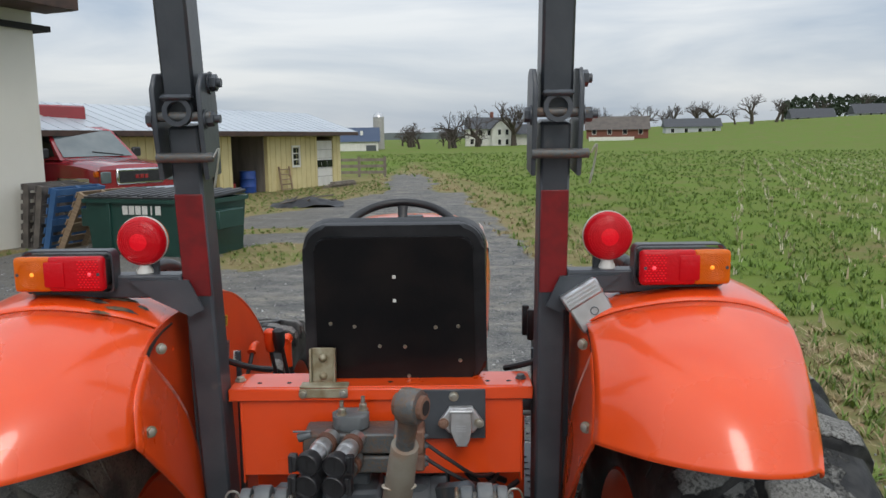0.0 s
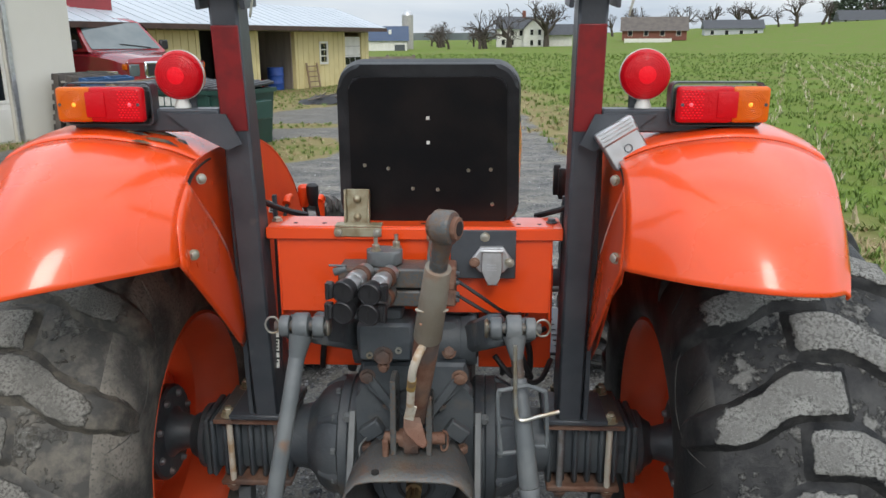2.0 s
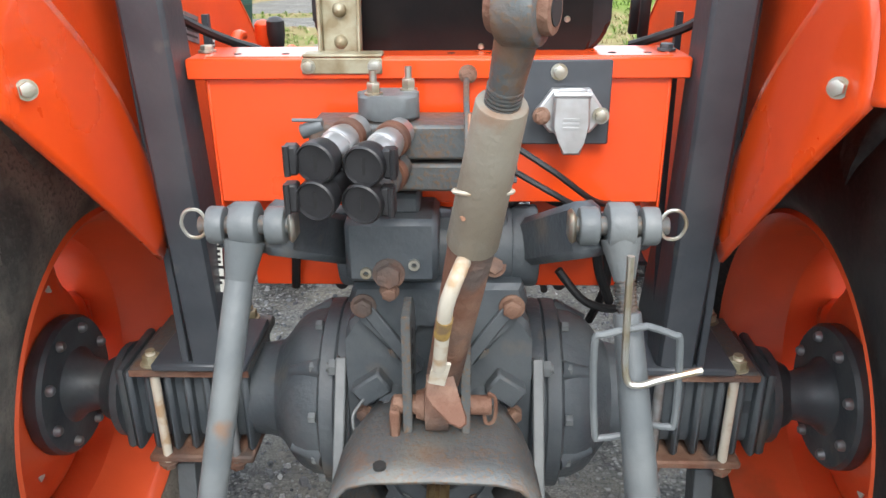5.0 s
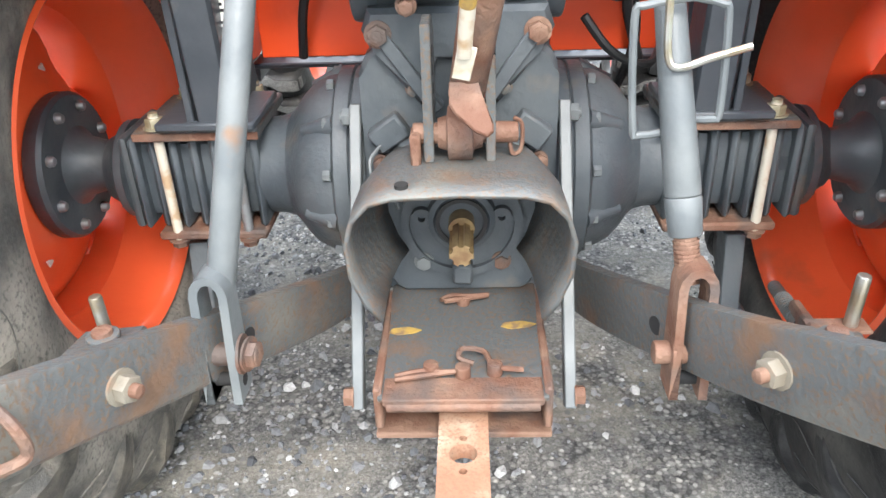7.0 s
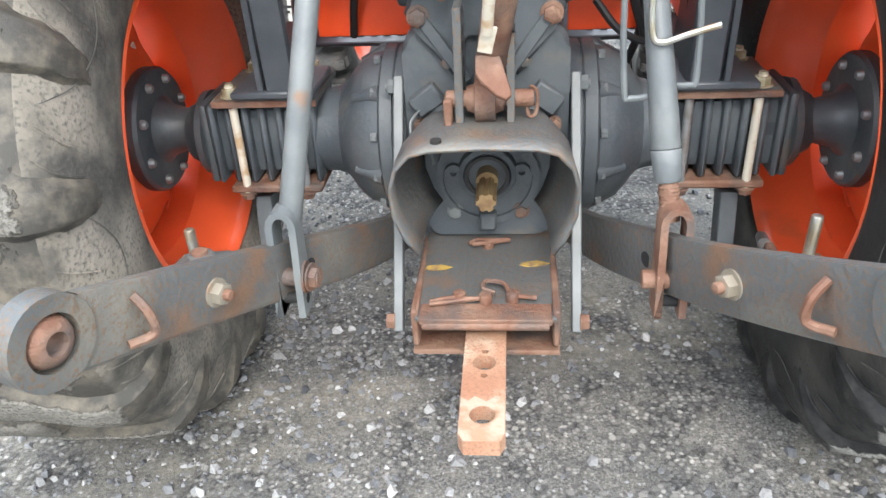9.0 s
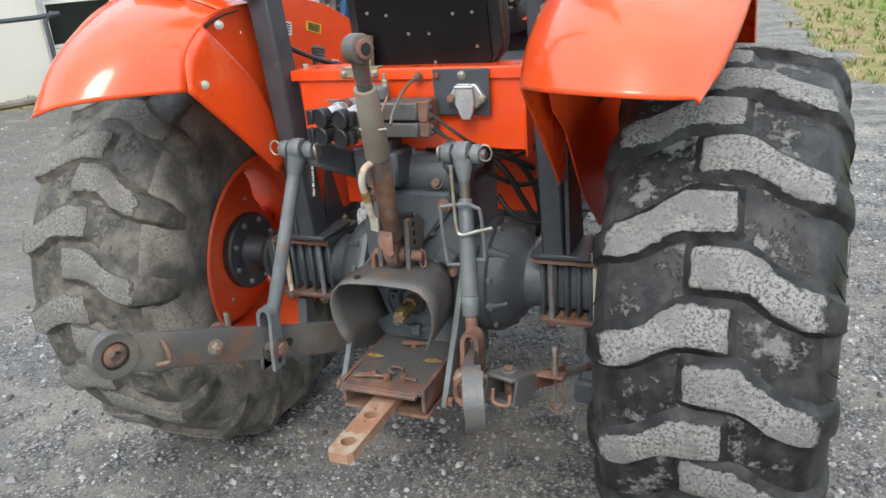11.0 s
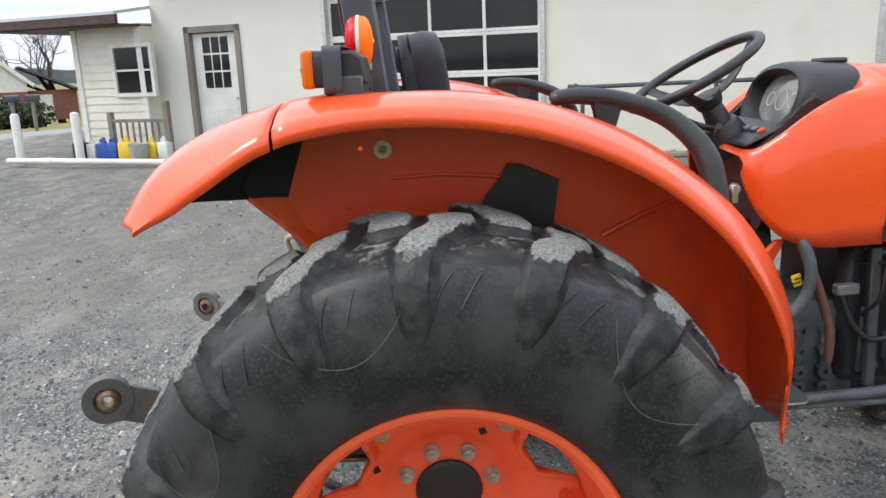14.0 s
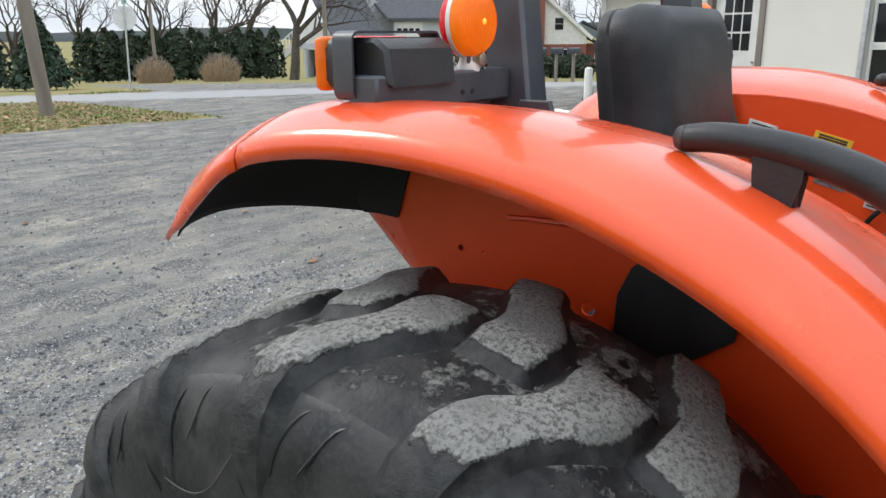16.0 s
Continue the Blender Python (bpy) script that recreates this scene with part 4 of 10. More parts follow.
def rear_wheel(s):
    xc = s * 0.8175
    c = Matrix.Translation((0, 0.005 if s > 0 else 0.020, 0.622))
    half = [(xc + u, r) for u, r in CARCASS]
    prof = spline([(a, 0, b) for a, b in half] + [(2 * xc - a, 0, b) for a, b in half[-2::-1]], 3)
    rub, tread = (RUBBER, TREAD) if s > 0 else (RUBBER_DUSTY, TREAD_DUSTY)
    tyre = part("rear_tyre", lathe([(v.x, v.z) for v in prof], "x", 96, cap=False), rub, tractor, "black worn industrial tyre with dusty grey lug faces", smooth=60)
    tyre.matrix_basis = c
    # scuffed dust lies in ragged patches between the lugs too
    me = tyre.data
    me.materials.append(tread)
    wear = me.attributes.new("wear", "FLOAT", "POINT")
    for v in me.vertices:
        wear.data[v.index].value = 0.47 * smooth01(0.585, 0.612, math.hypot(v.co.y, v.co.z))
    for f in me.polygons:
        if math.hypot(f.center.y, f.center.z) > 0.592:
            f.material_index = 1
    rng = random.Random(5 + s)
    n = 17
    pitch = 360 / n
    first = {1: (-19.0, -51.2), -1: (-20.9, -51.5)}[s]           # outer row, inner row
    for k, side in enumerate((s, -s)):
        kinds = [rear_lug(xc, side, rng, tread) for v in range(5)]
        for i in range(n):
            shared("lug", kinds[(i * 3 + k) % 5], tyre, pose(0, 0, 0, -(first[k] + pitch * i) + rng.uniform(-0.5, 0.5)))
        # creases that run from between the lugs down the shoulder, and the scalloped mould line on the sidewall
        for i in range(n):
            for q, (d0, d1, low) in enumerate(((5.6, 2.2, 0.505), (10.4, 7.4, 0.525))):
                ends = [(0.176, 0.5965, d0 - 3.6), (0.190, 0.590, d0 - 4.0), (0.2135, 0.574, 0.5 * (d0 + d1) - 5), (0.2300, 0.542, d1 - 5.5), (0.2385, low, d1 - 6.5)]
                pts = [(xc + side * u, r * math.sin(radians(first[k] + pitch * i + d)), r * math.cos(radians(first[k] + pitch * i + d))) for u, r, d in ends]
                part("crease", tube(pts, 0.003, 5, smooth=3, radii=(0.0030, 0.0016)), rub, tyre)
            if i % 3:
                continue
            pts = []
            for j in range(13):
                f = j / 12
                r = 0.565 - 0.105 * math.sin(math.pi * f) ** 0.7
                d = first[k] + pitch * i - 14 + (pitch + 6) * f
                u = 0.2425 if r < 0.49 else 0.2425 - 0.026 * ((r - 0.49) / 0.08) ** 1.6
                pts.append((xc + side * u, r * math.sin(radians(d)), r * math.cos(radians(d))))
            part("mould_line", tube(pts, 0.0010, 4, smooth=2), MOULD_LINE, tyre)
    x0, x1 = s * 0.600, s * 1.035
    prof = [(x0, 0.328), (x0 + s * 0.006, 0.337), (x0 + s * 0.018, 0.333), (x0 + s * 0.024, 0.316), (x0 + s * 0.085, 0.306), (x0 + s * 0.12, 0.288), (x1 - s * 0.13, 0.288),
            (x1 - s * 0.095, 0.304), (x1 - s * 0.024, 0.314), (x1 - s * 0.018, 0.331), (x1 - s * 0.008, 0.337), (x1, 0.331),
            (x1 - s * 0.003, 0.322), (x1 - s * 0.014, 0.311), (x1 - s * 0.070, 0.300), (x1 - s * 0.088, 0.294), (x1 - s * 0.125, 0.279), (x0 + s * 0.125, 0.279), (x0 + s * 0.090, 0.297), (x0 + s * 0.025, 0.308), (x0 + s * 0.006, 0.320)]
    rim = part("rear_rim", lathe(prof, "x", 96, closed=True), ORANGE_RIM, tractor, "orange painted steel rim", smooth=26)
    rim.matrix_basis = c
    bm = bmesh.new()
    rings, seg = [], 144
    for r, dx in ((0.062, 0.0), (0.09, 0.0), (0.128, 0.002), (0.146, 0.014), (0.172, 0.032), (0.205, 0.042), (0.228, 0.050), (0.250, 0.062), (0.277, 0.090)):
        ring = []
        for j in range(seg):
            t = 2 * math.pi * j / seg
            gap = min(abs((90 - math.degrees(t) - q + 180) % 360 - 180) for q in (32, -28, 152, 212))
            rr = r
            if r > 0.19:
                rr = r - (r - 0.192) * (1 - smooth01(9, 21, gap)) * 0.95
            ring.append(bm.verts.new((s * (0.722 + dx), rr * math.sin(t), rr * math.cos(t))))
        rings.append(ring)
    for a, b in zip(rings, rings[1:]):
        for j in range(seg):
            bm.faces.new((a[j], a[(j + 1) % seg], b[(j + 1) % seg], b[j]))
    disc = solid(part("wheel_disc", bm, ORANGE_RIM, tractor, "dished orange wheel disc with cut-outs"), 0.012, 0)
    disc.matrix_basis = c
    for k in range(6):
        turn = pose(0, 0, 0, -(28 + 60 * k))
        bm = rod((s * 0.785, 0, 0.252), (s * 0.862, 0, 0.252), 0.020, 0.017, seg=16, bev=0.002)
        box(0.10, 0.058, 0.006, (s * 0.835, 0, 0.276), bev=0.002, bm=bm)
        for q in (-1, 1):
            box(0.022, 0.016, 0.036, (s * 0.882, q * 0.030, 0.262), (q * 12, 0, 0), bev=0.003, bm=bm)
            box(0.075, 0.005, 0.022, (s * 0.845, q * 0.0265, 0.266), bev=0.002, bm=bm)
        clamp = part("rim_clamp", bm, ORANGE_RIM, rim)
        clamp.matrix_basis = turn
        nut = part("nut", bolt((s * 0.862, 0, 0.252), (s, 0, 0), 0.0135, 0.012, shank=0.005), ZINC, rim)
        nut.matrix_basis = turn
    nut_me = None
    for k in range(8):
        a = radians(19.5 + 45 * k)
        m = Matrix.Translation((s * 0.730, 0.1016 * math.cos(a), 0.1016 * math.sin(a)))
        if nut_me is None:
            o = part("wheel_nut", bolt((0, 0, 0), (s, 0, 0), 0.0125, 0.020, shank=0.006), ZINC, disc)
            o.matrix_basis, nut_me = m, o.data
        else:
            shared("wheel_nut", nut_me, disc, m)
    # holes as plates: white inside for daylight through them, dark outside for shade
    for k in range(4):
        a = radians(64 + 90 * k)
        for q in (-1, 1):
            part("disc_hole", box(0.003, 0.015, 0.015, (s * (0.754 + q * 0.0075), 0.172 * math.cos(a), 0.172 * math.sin(a)), (20 + 90 * k, 0, 0)), DARK if q * 1 > 0 else STICKER, disc, smooth=0)
    fl = part("axle_flange", lathe([(s * 0.715, 0.0), (s * 0.715, 0.126), (s * 0.710, 0.130), (s * 0.690, 0.130), (s * 0.683, 0.124), (s * 0.680, 0.070), (s * 0.665, 0.054), (s * 0.63, 0.044), (s * 0.56, 0.042), (s * 0.50, 0.042)], "x", 48), AXLE_DARK, tractor, "dark grey round axle flange with a ring of bolts")
    fl.matrix_basis = c
    for k in range(8):
        a = radians(19.5 + 45 * k)
        p = (0.1050 * math.cos(a), 0.1050 * math.sin(a))
        part("flange_bolt", lathe([(s * 0.684, 0.0105), (s * 0.676, 0.0100), (s * 0.671, 0.0065), (s * 0.670, 0.0)], "x", 12, (0, *p)), STUD_GREY, fl)
    part("hub_cap", lathe([(s * 0.738, 0.0), (s * 0.737, 0.060), (s * 0.733, 0.072), (s * 0.720, 0.077)], "x", 40), BLACK, fl, "flat black hub cap")


for s in (-1, 1):
    rear_wheel(s)

FENDER_SECTIONS = (
    ((0.428, -0.450, 1.240), (0.52, -0.575, 1.246), (0.63, -0.652, 1.236), (0.725, -0.662, 1.206), (0.776, -0.632, 1.192)),
    ((0.436, -0.418, 1.318), (0.52, -0.520, 1.336), (0.63, -0.570, 1.340), (0.735, -0.570, 1.315), (0.800, -0.540, 1.268)),
    ((0.445, -0.335, 1.380), (0.52, -0.415, 1.408), (0.64, -0.450, 1.420), (0.752, -0.445, 1.396), (0.825, -0.425, 1.352)),
    ((0.450, -0.240, 1.412), (0.52, -0.270, 1.446), (0.65, -0.290, 1.468), (0.765, -0.292, 1.458), (0.845, -0.295, 1.424)),
    ((0.450, -0.090, 1.420), (0.52, -0.095, 1.452), (0.66, -0.100, 1.476), (0.775, -0.105, 1.476), (0.845, -0.110, 1.454)),
    ((0.450, 0.100, 1.418), (0.52, 0.100, 1.446), (0.66, 0.100, 1.468), (0.772, 0.100, 1.468), (0.840, 0.095, 1.443)),
    ((0.450, 0.300, 1.380), (0.52, 0.303, 1.404), (0.66, 0.300, 1.420), (0.770, 0.295, 1.418), (0.838, 0.278, 1.396)),
    ((0.450, 0.480, 1.300), (0.53, 0.486, 1.314), (0.66, 0.484, 1.328), (0.768, 0.473, 1.325), (0.836, 0.450, 1.304)),
    ((0.450, 0.640, 1.180), (0.55, 0.645, 1.186), (0.67, 0.642, 1.190), (0.768, 0.630, 1.180), (0.836, 0.598, 1.156)),
    ((0.450, 0.745, 1.020), (0.56, 0.750, 1.020), (0.67, 0.742, 1.010), (0.766, 0.722, 0.990), (0.834, 0.688, 0.970)),
    ((0.450, 0.770, 0.810), (0.57, 0.772, 0.805), (0.67, 0.762, 0.795), (0.755, 0.730, 0.790), (0.822, 0.690, 0.800)),
    ((0.450, 0.785, 0.672), (0.57, 0.785, 0.684), (0.67, 0.772, 0.704), (0.755, 0.738, 0.745), (0.818, 0.694, 0.772)),
)


def fender(s):
    """Rear fender: a crowned skin in two pieces from the tail tip over the wheel to the footplate, with its inner wall."""
    secs = [list(q) for q in FENDER_SECTIONS]
    lift = 1.0 if s > 0 else 0.35           # the right tail is cut shorter at its outer corner
    for i, w in ((0, 1.0), (1, 0.45)):
        for k, f in ((1, 0.12), (2, 0.4), (3, 0.85), (4, 1.0)):
            x, y, z = secs[i][k]
            secs[i][k] = (x, y + 0.045 * lift * w * f, z + 0.050 * lift * w * f)
    rows = loft([[(s * x, y, z) for x, y, z in q] for q in secs], 6, 5)
    for i, row in enumerate(rows):
        e, k = row[-1], 0.25 + 0.75 * smooth01(0, 9, i)
        row.append(e + Vector((s * 0.006, 0, -0.014 * k)))
        row.append(e + Vector((s * 0.003, 0, -0.030 * k)))
    cut = 19
    tail_rows = [list(r) for r in rows[:cut]]
    main_rows = [[v + Vector((0, 0, 0.003)) for v in r] for r in rows[cut - 1:]]
    main_rows[0] = [v + Vector((0, 0.006, 0)) for v in main_rows[0]]
    ob = solid(part("fender", grid(main_rows), ORANGE, tractor, "glossy orange rear fender", smooth=50), 0.005, 1.0 if s > 0 else -1.0)
    solid(part("fender_tail", grid(tail_rows), ORANGE, tractor, "glossy orange tail piece of the fender", smooth=50), 0.005, 1.0 if s > 0 else -1.0)
    # inner wall of the wheel arch, with a bent rear return
    arch = [(r[0].y, r[0].z + 0.006) for r in rows[2::2]]
    low = [(0.767, 0.668), (0.635, 0.729), (0.45, 0.70), (0.20, 0.72), (0.02, 0.86), (-0.06, 0.93), (-0.20, 1.10), (-0.300, 1.165)]
    out = arch + low + [(-0.346, 1.245)]
    side = part("fender_side", pierced(out, ((-0.165, 1.352, 0.006), (-0.20, 1.21, 0.006), (-0.15, 1.21, 0.004), (0.05, 1.15, 0.012)), 0.005, Matrix.Translation((s * 0.454, 0, 0)) @ YZ), ORANGE_DULL, tractor, "flat orange inner wall of the fender", smooth=0)
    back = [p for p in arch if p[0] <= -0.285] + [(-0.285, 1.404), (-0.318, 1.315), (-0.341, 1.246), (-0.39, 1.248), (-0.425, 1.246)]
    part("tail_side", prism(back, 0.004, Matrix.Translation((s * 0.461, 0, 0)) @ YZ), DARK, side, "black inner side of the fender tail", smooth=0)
    # pressed stiffening ribs and the filler plate at the front of the arch
    part("stiffening_rib", tube([(s * 0.462, -0.10, 1.28), (s * 0.464, 0.02, 1.285), (s * 0.464, 0.14, 1.275), (s * 0.464, 0.20, 1.262)], 0.005, 6), ORANGE_DULL, side)
    part("stiffening_rib", tube([(s * 0.464, 0.40, 1.12), (s * 0.464, 0.50, 1.17), (s * 0.464, 0.58, 1.20)], 0.006, 6), ORANGE_DULL, side)
    part("fold_line", box(0.004, 0.005, 0.16, (s * 0.4585, 0.757, 0.755), (-9, 0, 0), bev=0.001), ORANGE_DULL, side)
    for y, z in ((0.772, 0.695), (0.655, 0.742)):
        part("bolt", bolt((s * 0.457, y, z), (s, 0, 0), 0.008, 0.006), ZINC, side)
    part("washer", plate_with_hole(0.021, 0.010, 0.003, Matrix.Translation((s * 0.464, -0.113, 1.348)) @ YZ), DECAL_CREAM, side, "pale yellow zinc washer")
    part("washer_bolt", bolt((s * 0.462, -0.113, 1.348), (s, 0, 0), 0.009, 0.011), SIGN_OLIVE, side)
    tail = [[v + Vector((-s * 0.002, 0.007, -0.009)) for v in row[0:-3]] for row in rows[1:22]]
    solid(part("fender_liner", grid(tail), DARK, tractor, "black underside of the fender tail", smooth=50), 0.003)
    flap = [(0.176, 1.305), (0.205, 1.302), (0.297, 1.262), (0.292, 1.235), (0.283, 1.155), (0.21, 1.10), (0.10, 1.10), (0.105, 1.19), (0.125, 1.235), (0.15, 1.26)]
    part("rubber_flap", prism(flap, 0.006, Matrix.Translation((s * 0.470, 0, 0)) @ YZ, bev=0.001), BLACK, tractor, "torn black rubber patch on the arch wall", smooth=0)
    # pressed panel with two bolts beside the post
    skin = [[(s * x, y, z) for x, y, z in r] for r in (((0.430, -0.446, 1.238), (0.427, -0.295, 1.10), (0.424, -0.13, 0.94)), ((0.440, -0.418, 1.322), (0.434, -0.22, 1.15), (0.428, -0.09, 0.95)), ((0.449, -0.330, 1.384), (0.440, -0.15, 1.2), (0.43, -0.05, 0.96)))]
    pr = solid(part("fender_bracket", grid(loft(skin, 5, 5)), ORANGE, tractor, "orange pressed bracket between fender and post", smooth=60), 0.006)
    for p in ((0.436, -0.268, 1.382), (0.424, -0.378, 1.246)):
        part("bolt", bolt((s * p[0], p[1] - 0.006, p[2]), (-s * 0.75, -0.75, 0.1), 0.008, 0.008), ZINC, pr)
    return ob


for s in (-1, 1):
    fender(s)

def rops(s):
    """One leg of the folding roll bar, with its hinge."""
    foot, top = Vector((s * 0.388, -0.045, 0.72)), Vector((s * 0.385, -0.175, 1.84))
    d = top - foot
    leg = part("rollbar_post", bar(foot, top, 0.062, 0.080, bev=0.006, up=(0, -1, 0.1)), CHARCOAL, tractor, "dark grey square roll bar post with red tape")
    part("rollbar_upper", bar((s * 0.385, -0.178, 1.85), (s * 0.385, -0.30, 2.75), 0.066, 0.080, bev=0.006, up=(0, -1, 0.1)), CHARCOAL, tractor, "dark grey upper roll bar leg")
    part("red_tape", bar(foot + d * 0.675 + Vector((0, -0.0408, -0.0047)), foot + d * 0.875 + Vector((0, -0.0408, -0.0047)), 0.059, 0.003, up=(0, -1, 0.1)), RED_TAPE, leg, "chipped dark red reflective tape")
    for k in (-1, 1):
        out = [(-0.045, -0.115), (0.045, -0.115), (0.052, 0.03), (0.045, 0.085), (0.02, 0.10), (-0.03, 0.10), (-0.055, 0.07), (-0.055, -0.02)]
        part("hinge_plate", prism(out, 0.010, Matrix.Translation((s * 0.385 + k * 0.047, -0.185, 1.845)) @ pose(0, 0, 0, 6) @ YZ, bev=0.002), CHARCOAL, leg)
    # the slotted link between the cheeks
    bm = plate_with_hole(0.03, 0.02, 0.02, Matrix.Translation((s * 0.385, -0.232, 1.865)) @ XZ)
    part("hinge_link", box(0.064, 0.03, 0.012, (s * 0.385, -0.235, 1.893), bev=0.005, bm=bm), CHARCOAL, leg)
    for z, r, mt in ((1.772, 0.010, RUST_GREY), (1.855, 0.010, RUST_GREY)):
        part("hinge_pin", rod((s * 0.385 - 0.052, -0.226, z), (s * 0.385 + 0.066, -0.226, z), r, seg=14, bev=0.002), mt, leg, "worn steel hinge pin")
    part("hinge_bolt", bolt((s * 0.385 + 0.053, -0.185, 1.925), (1, 0, 0), 0.016, 0.014, shank=0.01), CHARCOAL, leg)
    part("hinge_bolt", bolt((s * 0.385 + 0.053, -0.222, 1.850), (1, 0, 0), 0.014, 0.016, shank=0.014), CHARCOAL, leg)
    part("hinge_bolt", bolt((s * 0.385 - 0.053, -0.222, 1.850), (-1, 0, 0), 0.014, 0.012), CHARCOAL, leg)
    x = s * 0.385 + 0.068
    part("lynch_ring", tube([(x, -0.235, 1.772), (x + 0.012, -0.235, 1.79), (x + 0.006, -0.235, 1.745), (x - 0.002, -0.235, 1.71), (x + 0.004, -0.235, 1.74)], 0.0022, 6), ZINC, leg)
    # web on the outer side of the leg, down to the axle clamp, and its welded foot
    out = [(-0.085, 0.0), (0.085, 0.0), (0.03, 0.22), (0.0, 0.62), (-0.045, 0.75), (-0.10, 0.75), (-0.115, 0.62), (-0.095, 0.3)]
    part("post_web", prism(out, 0.012, Matrix.Translation((s * 0.428, 0.0, 0.72)) @ YZ, bev=0.002), CHARCOAL, leg)
    part("post_foot", box(0.16, 0.17, 0.014, (s * 0.405, -0.01, 0.727), bev=0.003), CHARCOAL, leg)
    part("rear_web", prism([(-0.07, 0.0), (0.05, 0.0), (0.0, 0.16), (0.0, 0.55), (-0.012, 0.55), (-0.025, 0.2)], 0.010, Matrix.Translation((s * 0.372, 0.07, 0.73)) @ YZ), CHARCOAL, leg)
    return leg


legs = [rops(s) for s in (-1, 1)]
# makers plate on the left post, printed lines as bars
plate = part("data_plate", box(0.030, 0.002, 0.098, (-0.366, -0.0, 0.0), bev=0.0005), STICKER, legs[0], "white data plate with rows of black print", smooth=0)
plate.matrix_basis = pose(0, -0.103, 0.907, -7, 0, -6)
for k in range(9):
    part("print_bar", box(0.020 if k % 3 else 0.012, 0.001, 0.0045, (-0.364 + (0.004 if k % 2 else 0), -0.0016, 0.038 - 0.0088 * k)), STICKER_DARK, plate, smooth=0)

# ---------------------------------------------------------------- axle, case and drawbar
def axle():
    case = part("transmission_case", box(0.27, 0.50, 0.46, (0, 0.14, 0.665), bev=0.03, seg=2), GREY, tractor, "dark grey cast transmission case")
    # rear cover with raised ribs and bosses
    bm = prism(rounded(0.29, 0.42, 0.05), 0.05, Matrix.Translation((0, -0.12, 0.655)) @ XZ, bev=0.008)
    cover = part("rear_cover", bm, GREY, tractor, "dark grey cast rear cover")
    for s in (-1, 1):
        part("cover_rib", bar((s * 0.105, -0.15, 0.875), (s * 0.03, -0.155, 0.77), 0.02, 0.035, up=(0, -1, 0)), GREY, cover)
        part("boss", rod((s * 0.10, -0.13, 0.747), (s * 0.155, -0.114, 0.747), 0.020, 0.017, seg=18, bev=0.004), GREY, cover)
        part("boss", lathe([(-0.18, 0.0), (-0.178, 0.018), (-0.165, 0.022), (-0.14, 0.03)], "y", 18, (s * 0.075, 0, 0.705)), GREY, cover)
        part("bolt", bolt((s * 0.075, -0.18, 0.705), (0, -1, 0), 0.014, 0.010), GREY_LIGHT, cover)
        part("bolt", bolt((s * 0.118, -0.15, 0.685), (s * 0.3, -1, 0), 0.010, 0.014), RUST, cover)
        part("bolt", bolt((s * 0.065, -0.15, 0.80), (0, -1, 0), 0.009, 0.010), RUST_GREY, cover)
        part("side_block", box(0.055, 0.03, 0.04, (s * 0.105, -0.155, 0.735), (0, s * 35, 0), bev=0.004), GREY, cover)
    # top of the case: lift cover with valve housing
    part("lift_cover", box(0.22, 0.36, 0.13, (0, 0.06, 0.945), bev=0.02, seg=2), GREY, tractor, "dark grey hydraulic lift cover")
    part("rockshaft", rod((-0.114, -0.075, 0.945), (0.114, -0.075, 0.945), 0.062, seg=32, bev=0.006), GREY, tractor, "round grey rockshaft housing")
    vh = part("valve_housing", box(0.13, 0.11, 0.095, (-0.062, -0.15, 0.985), bev=0.008), GREY, tractor, "grey hydraulic valve housing")
    part("valve_cap", box(0.075, 0.07, 0.03, (-0.06, -0.14, 1.045), bev=0.006), GREY, vh)
    part("plug", bolt((-0.066, -0.206, 0.954), (0, -1, 0), 0.016, 0.014), RUST, vh, "rusty hex plug")
    part("plug", bolt((-0.066, -0.206, 0.928), (0, -1, -0.2), 0.010, 0.012), RUST, vh)
    for x, z in ((-0.098, 0.955), (-0.030, 0.968)):
        part("socket_screw", plate_with_hole(0.008, 0.004, 0.006, Matrix.Translation((x, -0.208, z)) @ XZ), ZINC, vh)
    part("side_pipe", rod((-0.17, -0.12, 1.015), (-0.10, -0.12, 1.020), 0.009, seg=12, bev=0.002), GREY, vh)
    part("red_cap", lathe([(0.0, 0.0), (0.0, 0.022), (0.012, 0.024), (0.016, 0.018), (0.018, 0.0)], "z", 20, (0.018, -0.06, 1.005)), ORANGE_DULL, tractor, "red oil filler cap")
    part("filler_handle", box(0.03, 0.01, 0.012, (0.018, -0.06, 1.026), bev=0.003), ORANGE_DULL, tractor)
    part("bolt", bolt((0.085, -0.135, 0.935), (0, -0.8, 0.4), 0.012, 0.012), RUST, tractor)
    part("dark_hatch", box(0.10, 0.16, 0.05, (0.075, 0.0, 1.028), bev=0.01), BLACK, tractor, "dark cover plate behind the lift")
    for s in (-1, 1):
        p = [(0.135, 0.14), (0.142, 0.162), (0.150, 0.170), (0.172, 0.170), (0.175, 0.166), (0.178, 0.170), (0.200, 0.170), (0.206, 0.158), (0.228, 0.153), (0.250, 0.142), (0.268, 0.124), (0.282, 0.104), (0.294, 0.092), (0.315, 0.086), (0.345, 0.084)]
        bell = part("axle_housing", lathe([(s * a, r) for a, r in p], "x", 56, (0, 0.03, 0.612)), GREY, tractor, "dark grey bell-shaped axle housing", smooth=28)
        me = None
